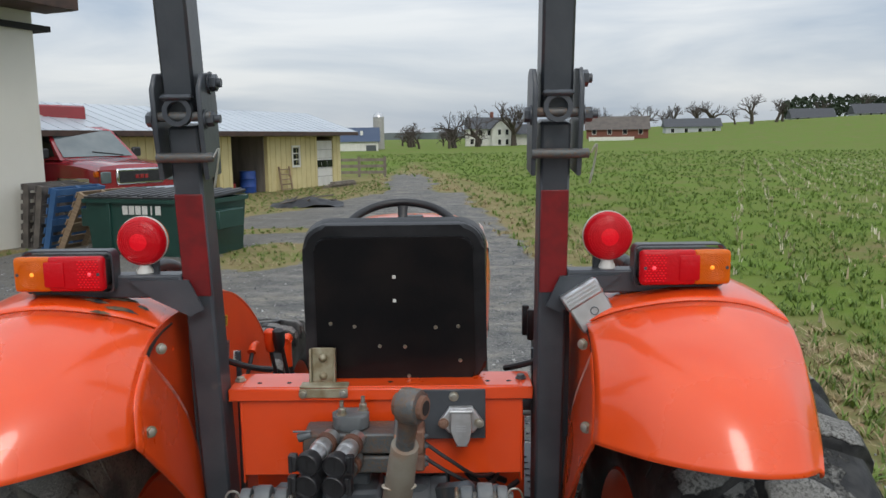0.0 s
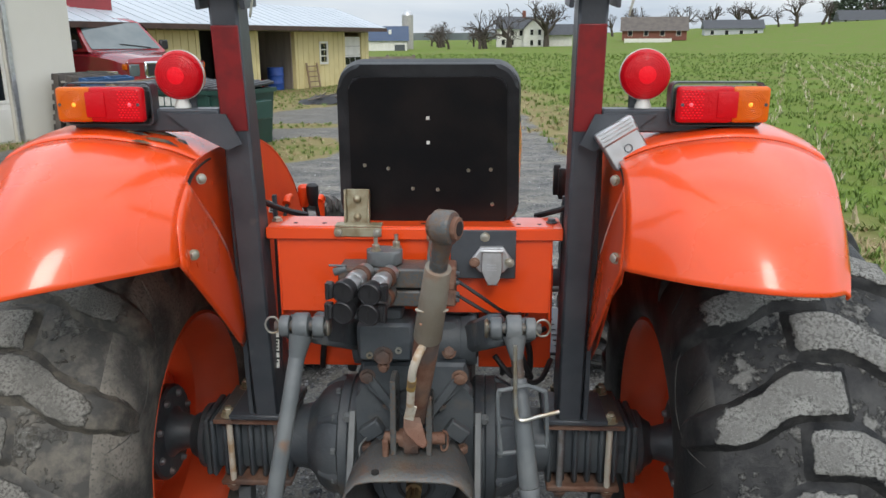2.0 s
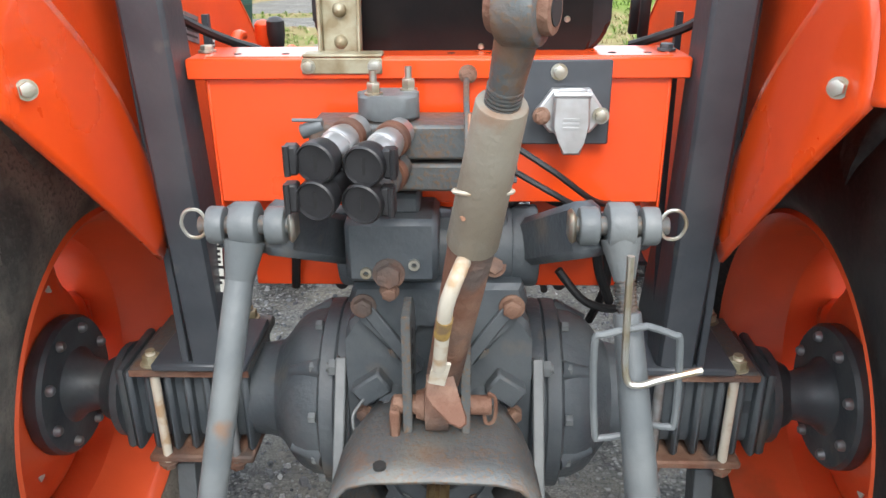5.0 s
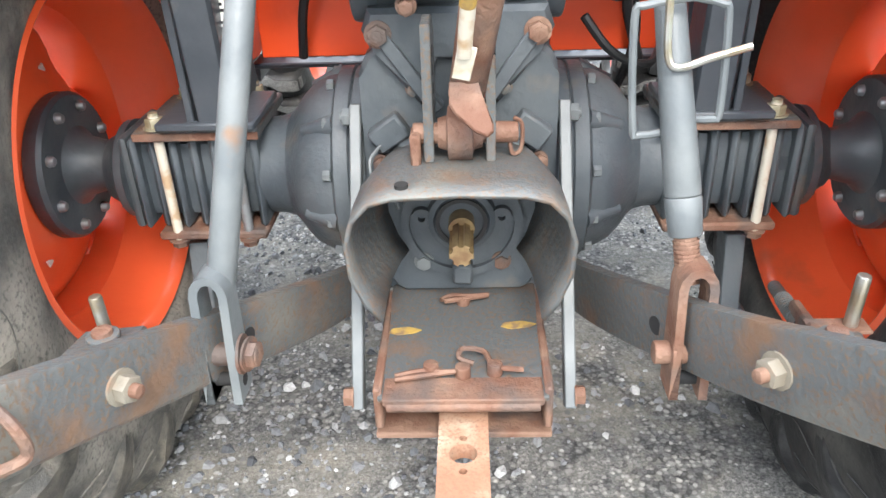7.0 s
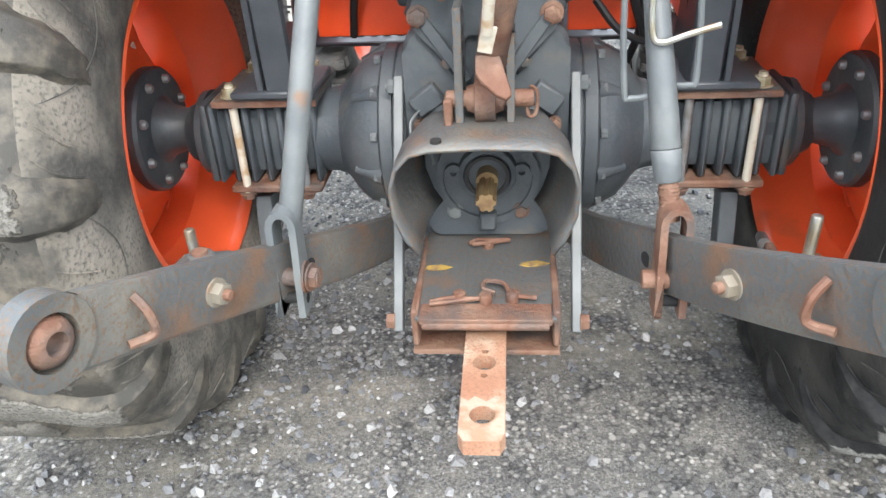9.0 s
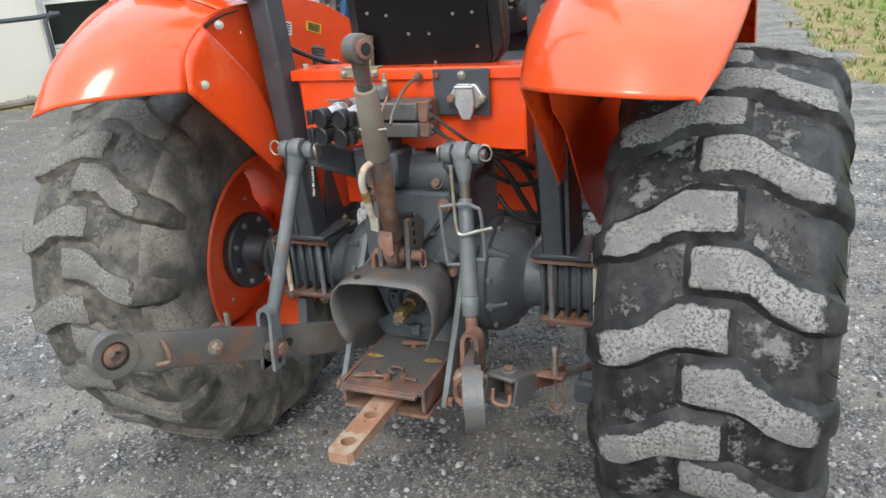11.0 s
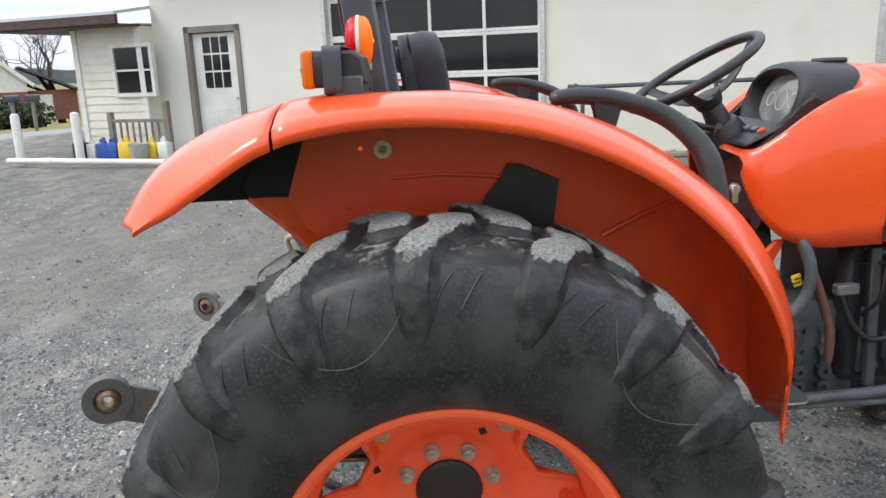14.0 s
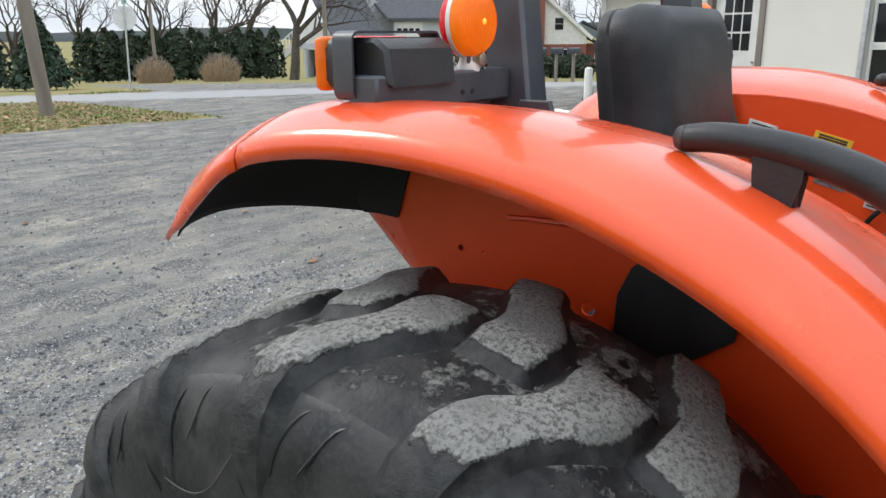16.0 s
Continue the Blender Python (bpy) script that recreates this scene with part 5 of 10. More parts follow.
        for k in range(12):
            a = radians(15 + 30 * k)
            m = Matrix.Translation((s * 0.2045, 0.03 + 0.160 * math.cos(a), 0.612 + 0.160 * math.sin(a)))
            if me is None:
                o = part("bell_bolt", bolt((0, 0, 0), (s, 0, 0), 0.0085, 0.012, washer=False), GREY_LIGHT, bell)
                o.matrix_basis, me = m, o.data
            else:
                shared("bell_bolt", me, bell, m)
            if k % 2 == 0:
                part("bell_boss", rod((s * 0.198, 0.03 + 0.156 * math.cos(a), 0.612 + 0.156 * math.sin(a)), (s * 0.255, 0.03 + 0.134 * math.cos(a), 0.612 + 0.134 * math.sin(a)), 0.018, 0.010, seg=12), GREY, bell)
        body = part("axle_trumpet", box(0.235, 0.130, 0.140, (s * 0.4475, 0.03, 0.612), bev=0.02, seg=2), GREY, tractor, "ribbed grey axle trumpet")
        for k in range(7):
            x = 0.345 + 0.034 * k
            part("rib", box(0.014, 0.172, 0.166 - 0.006 * (k % 2), (s * x, 0.03, 0.612), (0, 0, 0), bev=0.006), GREY, body)
        part("end_collar", box(0.018, 0.160, 0.168, (s * 0.566, 0.03, 0.612), bev=0.030, seg=2), AXLE_DARK, body)
        part("end_collar", lathe([(s * 0.572, 0.088), (s * 0.586, 0.086), (s * 0.600, 0.066), (s * 0.618, 0.056), (s * 0.620, 0.04)], "x", 32, (0, 0.02, 0.614)), AXLE_DARK, body)
        part("collar_bolt", bolt((s * 0.579, -0.045, 0.640), (s, 0, 0), 0.010, 0.010), AXLE_DARK, body)
        part("collar_bolt", bolt((s * 0.579, -0.040, 0.575), (s, 0, 0), 0.010, 0.010), AXLE_DARK, body)
        clamp = part("clamp_plate", box(0.205, 0.200, 0.020, (s * 0.430, 0.025, 0.706), bev=0.004), RUST_GREY, tractor, "rusty grey axle clamp plate")
        low = part("clamp_plate_low", box(0.190, 0.190, 0.016, (s * 0.434, 0.025, 0.521), bev=0.004), RUST, tractor, "rusty lower clamp plate")
        part("clamp_edge", box(0.207, 0.003, 0.013, (s * 0.430, -0.0755, 0.705), bev=0.001), RUST, clamp)
        for x in (0.372, 0.497):
            for y in (-0.060, 0.108):
                part("stud", rod((s * x, y, 0.505), (s * x, y, 0.738), 0.0085, seg=12), DIRTY_WHITE if x > 0.4 else STUD_GREY, clamp)
                part("stud_nut", bolt((s * x, y, 0.716), (0, 0, 1), 0.0135, 0.016, shank=0.010), SIGN_OLIVE, clamp)
                part("stud_nut", bolt((s * x, y, 0.513), (0, 0, -1), 0.0125, 0.012), RUST, clamp)
        # lower strut from the clamp to the stabiliser
        drop = part("stabiliser_bracket", bar((s * 0.475, -0.02, 0.49), (s * 0.475, -0.05, 0.33), 0.034, 0.05, up=(0, -1, 0)), GREY, tractor, "grey drop bracket under the axle")
        part("bracket_fork", box(0.07, 0.07, 0.07, (s * 0.475, -0.06, 0.315), bev=0.008), GREY, drop)
        for k in (-1, 1):
            part("fork_bolt", bolt((s * 0.475 + k * 0.036, -0.06, 0.315), (k, 0, 0), 0.013, 0.012), GREY_LIGHT, drop)


axle()


def rear_panel():
    p = part("rear_panel", box(0.652, 0.006, 0.215, (0.0, -0.094, 1.130), bev=0.002), ORANGE, tractor, "orange sheet metal panel between the posts")
    bm = box(0.705, 0.120, 0.006, (0.0, -0.045, 1.233), bev=0.002)
    box(0.705, 0.006, 0.028, (0.0, -0.104, 1.221), bev=0.002, bm=bm)
    cb = part("crossbar", bm, ORANGE, tractor, "orange folded crossbar")
    for x in (-0.339, 0.330):
        part("bolt", bolt((x, -0.045, 1.237), (0, 0, 1), 0.009, 0.008), ZINC if x < 0 else GREY, cb)
    for x in (-0.29, -0.22, 0.02, 0.30, 0.25):
        part("hole", rod((x, -0.06, 1.2355), (x, -0.06, 1.2365), 0.006, seg=12), DARK, cb)
    for s in (-1, 1):
        part("panel_flange", box(0.006, 0.05, 0.235, (s * 0.327, -0.072, 1.12), bev=0.002), ORANGE, p)
        part("lower_panel", box(0.20, 0.006, 0.300, (s * 0.258, 0.14, 0.925), bev=0.002), ORANGE_DULL, tractor, "orange lower shield behind the lift arms")
    # sign holder: a folded bracket with two rivets
    br = part("sign_bracket", box(0.052, 0.005, 0.085, (-0.138, -0.058, 1.277), (-6, 0, 0), bev=0.002), SIGN_OLIVE, tractor, "dull yellow steel sign bracket")
    bm = bmesh.new()
    for k in (-1, 1):
        box(0.005, 0.022, 0.085, (-0.138 + k * 0.028, -0.066, 1.277), (-6, 0, 0), bev=0.0015, bm=bm)
    box(0.112, 0.036, 0.005, (-0.131, -0.090, 1.2395), bev=0.002, bm=bm)
    box(0.112, 0.004, 0.022, (-0.131, -0.109, 1.226), bev=0.0015, bm=bm)
    part("bracket_flange", bm, SIGN_OLIVE, br)
    for x, z in ((-0.138, 1.297), (-0.138, 1.253)):
        part("rivet", lathe([(-0.072, 0.0), (-0.070, 0.006), (-0.064, 0.010), (-0.060, 0.010)], "y", 16, (x, 0, z)), SIGN_OLIVE, br)
    for x in (-0.178, -0.085):
        part("bolt", bolt((x, -0.111, 1.226), (0, -1, 0), 0.007, 0.006), ZINC, br)
    # trailer socket on its black plate
    pl = part("socket_plate", box(0.154, 0.006, 0.118, (0.165, -0.116, 1.176), bev=0.002), CHARCOAL, tractor, "charcoal plate with a trailer socket")
    part("bolt", bolt((0.169, -0.118, 1.219), (0, -1, 0), 0.008, 0.007), ZINC, pl)
    part("bolt", bolt((0.100, -0.118, 1.219), (0, -1, 0), 0.007, 0.006), RUST, pl)
    sk = part("socket_body", prism([(-0.050, -0.004), (-0.026, 0.030), (0.026, 0.030), (0.050, -0.004), (0.028, -0.030), (-0.028, -0.030)], 0.020, Matrix.Translation((0.185, -0.129, 1.168)) @ XZ, bev=0.003), ALU_SOCKET, tractor, "cast aluminium trailer socket with a spring lid")
    part("socket_lid", prism([(-0.024, 0.024), (0.024, 0.024), (0.026, -0.020), (0.016, -0.040), (0.014, -0.058), (-0.010, -0.058), (-0.016, -0.040), (-0.026, -0.020)], 0.012, Matrix.Translation((0.185, -0.146, 1.168)) @ XZ, bev=0.003), ALU_SOCKET, sk)
    part("lid_hinge", rod((0.160, -0.150, 1.193), (0.210, -0.150, 1.193), 0.0045, seg=10, bm=box(0.038, 0.008, 0.010, (0.185, -0.148, 1.197), bev=0.002)), ALU_SOCKET, sk)
    for k in range(3):
        part("lid_print", box(0.022, 0.001, 0.003, (0.185, -0.1525, 1.160 - 0.006 * k)), ALU, sk, smooth=0)
    part("bolt", bolt((0.145, -0.140, 1.163), (0, -1, 0), 0.0085, 0.008), RUST, sk)
    part("bolt", bolt((0.226, -0.140, 1.163), (0, -1, 0), 0.0080, 0.007), ZINC, sk)


rear_panel()


def hydraulics():
    """Rusty remote valve block with four capped couplers, and its grey cover."""
    vb = part("valve_block", box(0.240, 0.085, 0.046, (-0.045, -0.165, 1.142), bev=0.004), RUST_GREY, tractor, "rusty steel hydraulic valve block")
    part("block_low", box(0.145, 0.085, 0.038, (0.002, -0.165, 1.094), bev=0.004), RUST_GREY, vb)
    part("block_end", box(0.03, 0.07, 0.055, (0.088, -0.165, 1.140), bev=0.004), RUST, vb)
    part("block_end", box(0.03, 0.07, 0.040, (0.088, -0.165, 1.094), bev=0.004), RUST, vb)
    for z in (1.15, 1.128, 1.10, 1.086):
        part("bolt", bolt((0.103, -0.185, z), (1, 0, 0), 0.005, 0.006), GREY, vb)
    bm = prism(rounded(0.082, 0.060, 0.026), 0.034, Matrix.Translation((-0.062, -0.165, 1.184)), bev=0.004)
    cap = part("block_cover", bm, GREY_LIGHT, vb, "oval grey cover plate")
    for x, y in ((-0.080, -0.180), (-0.036, -0.150)):
        part("stud", rod((x, y, 1.20), (x, y, 1.232), 0.005, seg=10, bm=bolt((x, y, 1.200), (0, 0, 1), 0.0085, 0.014)), ZINC, vb)
    part("pivot", rod((-0.175, -0.20, 1.155), (-0.145, -0.20, 1.165), 0.010, seg=12, bev=0.002, bm=rod((-0.185, -0.205, 1.172), (-0.145, -0.205, 1.172), 0.0025, seg=8)), GREY_LIGHT, vb)
    for (x, z), bodymat in (((-0.132, 1.151), ALU), ((-0.076, 1.147), ALU), ((-0.135, 1.105), BLACK), ((-0.080, 1.101), RUST_GREY)):
        face = Vector((x, -0.330, z))
        d = Vector((-0.28, -1, -0.10)).normalized()
        back = face - d * 0.125
        cp = part("coupler", rod(back, face - d * 0.01, 0.019, seg=24, bev=0.002, bm=rod(face - d * 0.075, face - d * 0.055, 0.0215, seg=24, bev=0.002)), bodymat, tractor, "hydraulic quick coupler with a black dust cap")
        part("coupler_ring", rod(face - d * 0.10, face - d * 0.085, 0.0235, seg=24, bev=0.002), COPPER_PIPE, cp)
        m, _ = frame_to(face, face + d)
        bm = lathe([(-0.022, 0.0235), (-0.006, 0.026), (0.004, 0.0255), (0.006, 0.0235), (0.002, 0.022), (0.001, 0.0)], "z", 32)
        put(bm, bm.verts, Matrix.Translation(face) @ m.to_3x3().to_4x4())
        dc = part("dust_cap", bm, BLACK, cp, "black plastic dust cap")
        sx = -1 if x < -0.1 else 1
        bm = box(0.018, 0.020, 0.036, (x + sx * 0.030, -0.322, z + 0.002), (0, 0, 0), bev=0.003)
        rod((x + sx * 0.034, -0.332, z - 0.016), (x + sx * 0.034, -0.332, z + 0.020), 0.004, seg=8, bm=bm)
        part("cap_hinge", bm, BLACK, dc)
        part("cap_print", box(0.004, 0.001, 0.022, tuple(face + d * 0.0018), (8, 0, 12)), HOSE, dc, smooth=0)
    # control cables running out of the block
    for k in (0, 1):
        part("control_cable", tube([(0.10, -0.18, 1.135 - 0.035 * k), (0.16, -0.20, 1.10 - 0.03 * k), (0.22, -0.17, 1.05 - 0.02 * k), (0.27, -0.05, 1.01 - 0.02 * k), (0.30, 0.15, 0.98)], 0.0045, 8), HOSE, tractor, "black control cable")
    part("rod_link", tube([(0.042, -0.112, 1.215), (0.042, -0.19, 1.20), (0.044, -0.27, 1.16), (0.046, -0.30, 1.13)], 0.004, 8), RUST_GREY, tractor, "thin steel link rod")
    part("rod_bolt", bolt((0.044, -0.110, 1.215), (0, -1, 0), 0.009, 0.016, shank=0.012), RUST, tractor)
    for pts in (((0.12, -0.02, 1.06), (0.17, 0.0, 1.00), (0.24, 0.02, 0.97), (0.30, 0.06, 0.93)), ((0.06, -0.06, 1.05), (0.10, -0.05, 1.09), (0.14, 0.0, 1.07), (0.16, 0.06, 1.02)),
                ((0.20, -0.04, 1.00), (0.25, -0.02, 0.93), (0.27, 0.02, 0.86), (0.30, 0.06, 0.78)), ((0.22, 0.06, 0.98), (0.28, 0.08, 0.90), (0.30, 0.10, 0.80), (0.28, 0.14, 0.70)),
                ((-0.17, 0.02, 1.02), (-0.22, 0.05, 0.96), (-0.26, 0.08, 0.88), (-0.28, 0.12, 0.78))):
        part("hose", tube(pts, 0.0085, 8), HOSE, tractor, "black hydraulic hose")
    # hoses low on the far side
    for pts in (((0.20, 0.02, 0.86), (0.25, 0.02, 0.80), (0.32, 0.06, 0.77), (0.36, 0.14, 0.80)), ((0.18, 0.0, 0.93), (0.26, 0.06, 0.88), (0.34, 0.12, 0.90)), ((-0.42, -0.07, 1.32), (-0.37, 0.0, 1.27), (-0.33, 0.05, 1.24), (-0.30, 0.10, 1.22)), ((0.42, -0.10, 1.33), (0.38, 0.0, 1.27), (0.33, 0.03, 1.245), (0.30, 0.06, 1.23))):
        part("hose", tube(pts, 0.0075, 8), HOSE, tractor, "black hose")


hydraulics()


def lift_arm(s):
    """Rockshaft arm, its pin, and the lift rod down to the lower link."""
    base, tip = Vector((s * 0.128, -0.075, 0.950)), Vector((s * 0.196, -0.292, 1.056))
    arm = part("lift_arm", bar(base + Vector((0, 0.02, -0.012)), tip, 0.044, 0.072, bev=0.010), GREY, tractor, "dark grey lift arm")
    part("arm_hub", rod((s * 0.110, -0.075, 0.945), (s * 0.152, -0.075, 0.945), 0.064, seg=28, bev=0.006), GREY, arm)
    part("arm_eye", rod((s * 0.180, -0.300, 1.062), (s * 0.205, -0.300, 1.062), 0.024, seg=24, bev=0.004), GREY_LIGHT, arm)
    part("arm_eye", rod((s * 0.256, -0.300, 1.062), (s * 0.278, -0.300, 1.062), 0.024, seg=24, bev=0.004), GREY_LIGHT, arm)
    part("arm_cheek", bar((s * 0.170, -0.19, 1.00), (s * 0.266, -0.285, 1.055), 0.026, 0.055, bev=0.006), GREY, arm)
    part("pin", rod((s * 0.172, -0.300, 1.062), (s * 0.290, -0.300, 1.062), 0.012, seg=14, bev=0.002), RUST_GREY, arm)
    part("pin_head", box(0.009, 0.034, 0.038, (s * 0.172, -0.300, 1.062), bev=0.006), ZINC, arm)
    part("ring", tube([(s * (0.292 + 0.016 * math.cos(t)), -0.312, 1.068 + 0.019 * math.sin(t)) for t in (0, 1.05, 2.1, 3.14, 4.19, 5.24)], 0.0024, 6, closed=True), ZINC, arm, "bright wire ring of a lynch pin")
    top, low = Vector((s * 0.231, -0.300, 1.062)), Vector((-0.302, -0.448, 0.600) if s < 0 else (0.281, -0.446, 0.600))
    d = low - top
    eye = part("rod_eye", rod(top + Vector((-0.017, 0, 0)), top + Vector((0.017, 0, 0)), 0.030, seg=28, bev=0.005), GREY_LIGHT, tractor)
    if s < 0:
        part("lift_rod", rod(top + d * 0.05, top + d * 0.90, 0.0175, 0.0185, seg=20, bev=0.002), GREY_LIGHT, tractor, "light grey solid lift rod")
        part("rod_neck", rod(top + d * 0.04, top + d * 0.14, 0.026, 0.018, seg=20), GREY_LIGHT, tractor)
    else:
        lr = part("lift_rod", rod(top + d * 0.22, top + d * 0.70, 0.0175, 0.022, seg=20, bev=0.003), GREY_LIGHT, tractor, "light grey adjustable lift rod")
        part("rod_neck", rod(top + d * 0.03, top + d * 0.14, 0.026, 0.013, seg=20), GREY_LIGHT, lr)
        bm = rod(top + d * 0.10, top + d * 0.23, 0.0115, seg=14)
        for k in range(9):
            rod(top + d * (0.125 + 0.010 * k), top + d * (0.130 + 0.010 * k), 0.0135, seg=14, bm=bm)
        part("thread", bm, RUST_GREY, lr)
        part("rod_sleeve", rod(top + d * 0.70, top + d * 0.80, 0.0225, 0.020, seg=20, bev=0.003), GREY_LIGHT, lr)
        bm = rod(top + d * 0.78, top + d * 0.92, 0.0135, seg=14)
        for k in range(7):
            rod(top + d * (0.81 + 0.011 * k), top + d * (0.816 + 0.011 * k), 0.0155, seg=14, bm=bm)
        part("thread", bm, RUST, lr)
        # turning handle and its locking hook
        a = top + d * 0.34
        part("handle", tube([(a.x + 0.012, a.y - 0.018, a.z + 0.055), (a.x - 0.04, a.y - 0.03, a.z + 0.05), (a.x - 0.052, a.y - 0.03, a.z + 0.035), (a.x - 0.044, a.y - 0.03, a.z - 0.085), (a.x - 0.034, a.y - 0.03, a.z - 0.098), (a.x + 0.012, a.y - 0.02, a.z - 0.095)], 0.0046, 8, smooth=4), GREY_LIGHT, lr)
        part("handle", tube([(a.x + 0.012, a.y - 0.018, a.z + 0.055), (a.x + 0.040, a.y - 0.03, a.z + 0.050), (a.x + 0.049, a.y - 0.03, a.z + 0.036), (a.x + 0.054, a.y - 0.03, a.z - 0.068), (a.x + 0.046, a.y - 0.03, a.z - 0.080), (a.x + 0.020, a.y - 0.02, a.z - 0.082)], 0.0046, 8, smooth=4), GREY_LIGHT, lr)
        part("hook", tube([(a.x - 0.018, a.y - 0.028, a.z + 0.15), (a.x - 0.016, a.y - 0.030, a.z + 0.06), (a.x - 0.012, a.y - 0.032, a.z - 0.005), (a.x + 0.002, a.y - 0.034, a.z - 0.018), (a.x + 0.035, a.y - 0.034, a.z - 0.008), (a.x + 0.078, a.y - 0.034, a.z + 0.004)], 0.0045, 8, smooth=4), ZINC, lr)
    # fork round the lower link
    c = low
    mt = GREY_LIGHT if s < 0 else RUST
    path = [(-0.018, -0.105), (-0.018, -0.04), (-0.018, 0.03)] + [(-0.018 * math.cos(a), 0.045 + 0.022 * math.sin(a)) for a in (0.0, 0.5, 1.05, 1.57, 2.09, 2.64, 3.14)] + [(0.018, 0.03), (0.018, -0.04), (0.018, -0.105)]
    rows = []
    for i, (u, w) in enumerate(path):
        du, dw = [path[min(i + 1, len(path) - 1)][q] - path[max(i - 1, 0)][q] for q in (0, 1)]
        ln = math.hypot(du, dw)
        nu, nw = -dw / ln * 0.0055, du / ln * 0.0055
        deep = 0.024 if w < 0 else 0.020
        rows.append([c + Vector((u + a * nu, b * deep - 0.08 * (0.045 - w), w + a * nw)) for a, b in ((-1, -1), (1, -1), (1, 1), (-1, 1), (-1, -1))])
    bm = grid(rows)
    bmesh.ops.holes_fill(bm, edges=bm.edges)
    fk = part("rod_fork", bm, mt, tractor, "forked end of the lift rod, rusty at the pin")
    p = Vector((-0.304, -0.456, 0.554) if s < 0 else (0.286, -0.456, 0.550))
    part("fork_pin", rod(p + Vector((-0.048, 0, 0)), p + Vector((0.048, 0, 0)), 0.015, seg=12, bev=0.003), RUST, fk)
    part("fork_pin_head", bolt(p + Vector((0.034, -0.0, 0)), (1, -0.2, 0), 0.016, 0.012), RUST, fk)
    part("fork_hole", rod(p + Vector((-0.0262, -0.004, -0.036)), p + Vector((0.0262, -0.004, -0.036)), 0.009, seg=12), DARK, fk)
    for k in (-1, 1):
        part("fork_plate", plate_with_hole(0.026, 0.015, 0.004, Matrix.Translation(p + Vector((k * 0.027, 0, 0))) @ YZ, 20), RUST, fk)


for s in (-1, 1):
    lift_arm(s)


def lower_link(s):
    """Lower link: a flat bar from under the axle out to its ball."""
    pts = [(-0.155, -0.02, 0.415), (-0.215, -0.20, 0.470), (-0.296, -0.394, 0.540), (-0.369, -0.600, 0.622), (-0.440, -0.800, 0.698)] if s < 0 else \
          [(0.150, -0.02, 0.425), (0.200, -0.20, 0.478), (0.264, -0.394, 0.550), (0.334, -0.600, 0.636), (0.424, -0.812, 0.735)]
    pts = [Vector(p) for p in pts]
    line = spline(pts, 5)
    hgt, th = 0.046, 0.011
    rows = []
    for i, p in enumerate(line):
        d = (line[min(i + 1, len(line) - 1)] - line[max(0, i - 1)]).normalized()
        side = d.cross(Vector((0, 0, 1))).normalized()
        up = side.cross(d)
        h = hgt * (0.85 + 0.15 * smooth01(0, 8, i))
        rows.append([p + side * a * th + up * b * h for a, b in ((-1, -0.9), (-0.8, -1), (0.8, -1), (1, -0.9), (1, 0.9), (0.8, 1), (-0.8, 1), (-1, 0.9), (-1, -0.9))])
    bm = grid(rows)
    lk = part("lower_link", bm, RUST_GREY, tractor, "dark grey lower link bar, worn and rusty", smooth=30)
    end = pts[-1]
    dirv = (pts[-1] - pts[-2]).normalized()
    side = dirv.cross(Vector((0, 0, 1))).normalized()
    eye_c = end + dirv * 0.035
    m, _ = frame_to(eye_c, eye_c + side)
    m = Matrix.Translation(eye_c) @ m.to_3x3().to_4x4()
    part("link_eye", plate_with_hole(0.055 if s < 0 else 0.060, 0.034, 0.030 if s < 0 else 0.036, m, 32), RUST_GREY, lk)
    part("link_ball", lathe([(-0.020, 0.014), (-0.020, 0.018), (-0.014, 0.027), (0.0, 0.033), (0.014, 0.027), (0.020, 0.018), (0.020, 0.014)], "z", 28, closed=True), BRASS if s > 0 else RUST, lk, "worn steel ball").matrix_basis = m
    q = pts[3]
    for k in (-1, 1):
        nut = part("link_bolt", bolt(q + side * k * th, side * k, 0.0145, 0.015), LINK_OLIVE, lk, "pale rusty hex nut on the link")
        part("stud", rod(q + side * k * (th + 0.010), q + side * k * (th + 0.027), 0.0082, seg=12, bev=0.002), RUST, nut, "rusty threaded stud")
    h = pts[2]
    part("link_hole", rod(h - side * (th + 0.0008), h + side * (th + 0.0008), 0.013, seg=16), DARK, lk)
    # hook of bent bar lying on the link
    c = pts[3] + (pts[4] - pts[3]) * 0.62
    out = -side if (side.y > 0) else side
    part("hook", tube([c + out * 0.012 + Vector((0, 0, 0.03)), c + out * 0.03 + Vector((0, 0, 0.01)), c + out * 0.03 + Vector((0, 0, -0.02)), c + out * 0.016 + Vector((0, 0, -0.032)) + dirv * 0.03], 0.006, 8), RUST, lk)
    # stabiliser: turnbuckle from the link to the drop bracket
    a, b = (Vector((0.405, -0.548, 0.597)), Vector((0.520, -0.130, 0.440))) if s > 0 else (pts[3] + Vector((-0.03, 0.06, -0.02)), Vector((-0.475, -0.085, 0.325)))
    st = part("stabiliser", bar(a, a + (b - a) * 0.55, 0.016, 0.044, bev=0.004), RUST, tractor, "rusty stabiliser bar beside the wheel")
    bm = rod(a + (b - a) * 0.4, b, 0.011, seg=12)
    for k in range(10):
        rod(a + (b - a) * (0.5 + 0.03 * k), a + (b - a) * (0.508 + 0.03 * k), 0.013, seg=12, bm=bm)
    part("thread", bm, RUST_GREY, st)
    yaw = math.degrees(math.atan2(-(b - a).x, (b - a).y))
    for dz in (-0.030, 0.030):
        part("clevis", box(0.072, 0.085, 0.010, tuple(a + Vector((0, 0, dz))), (-16, 0, yaw), bev=0.003), RUST_GREY, st, "worn square steel clevis")
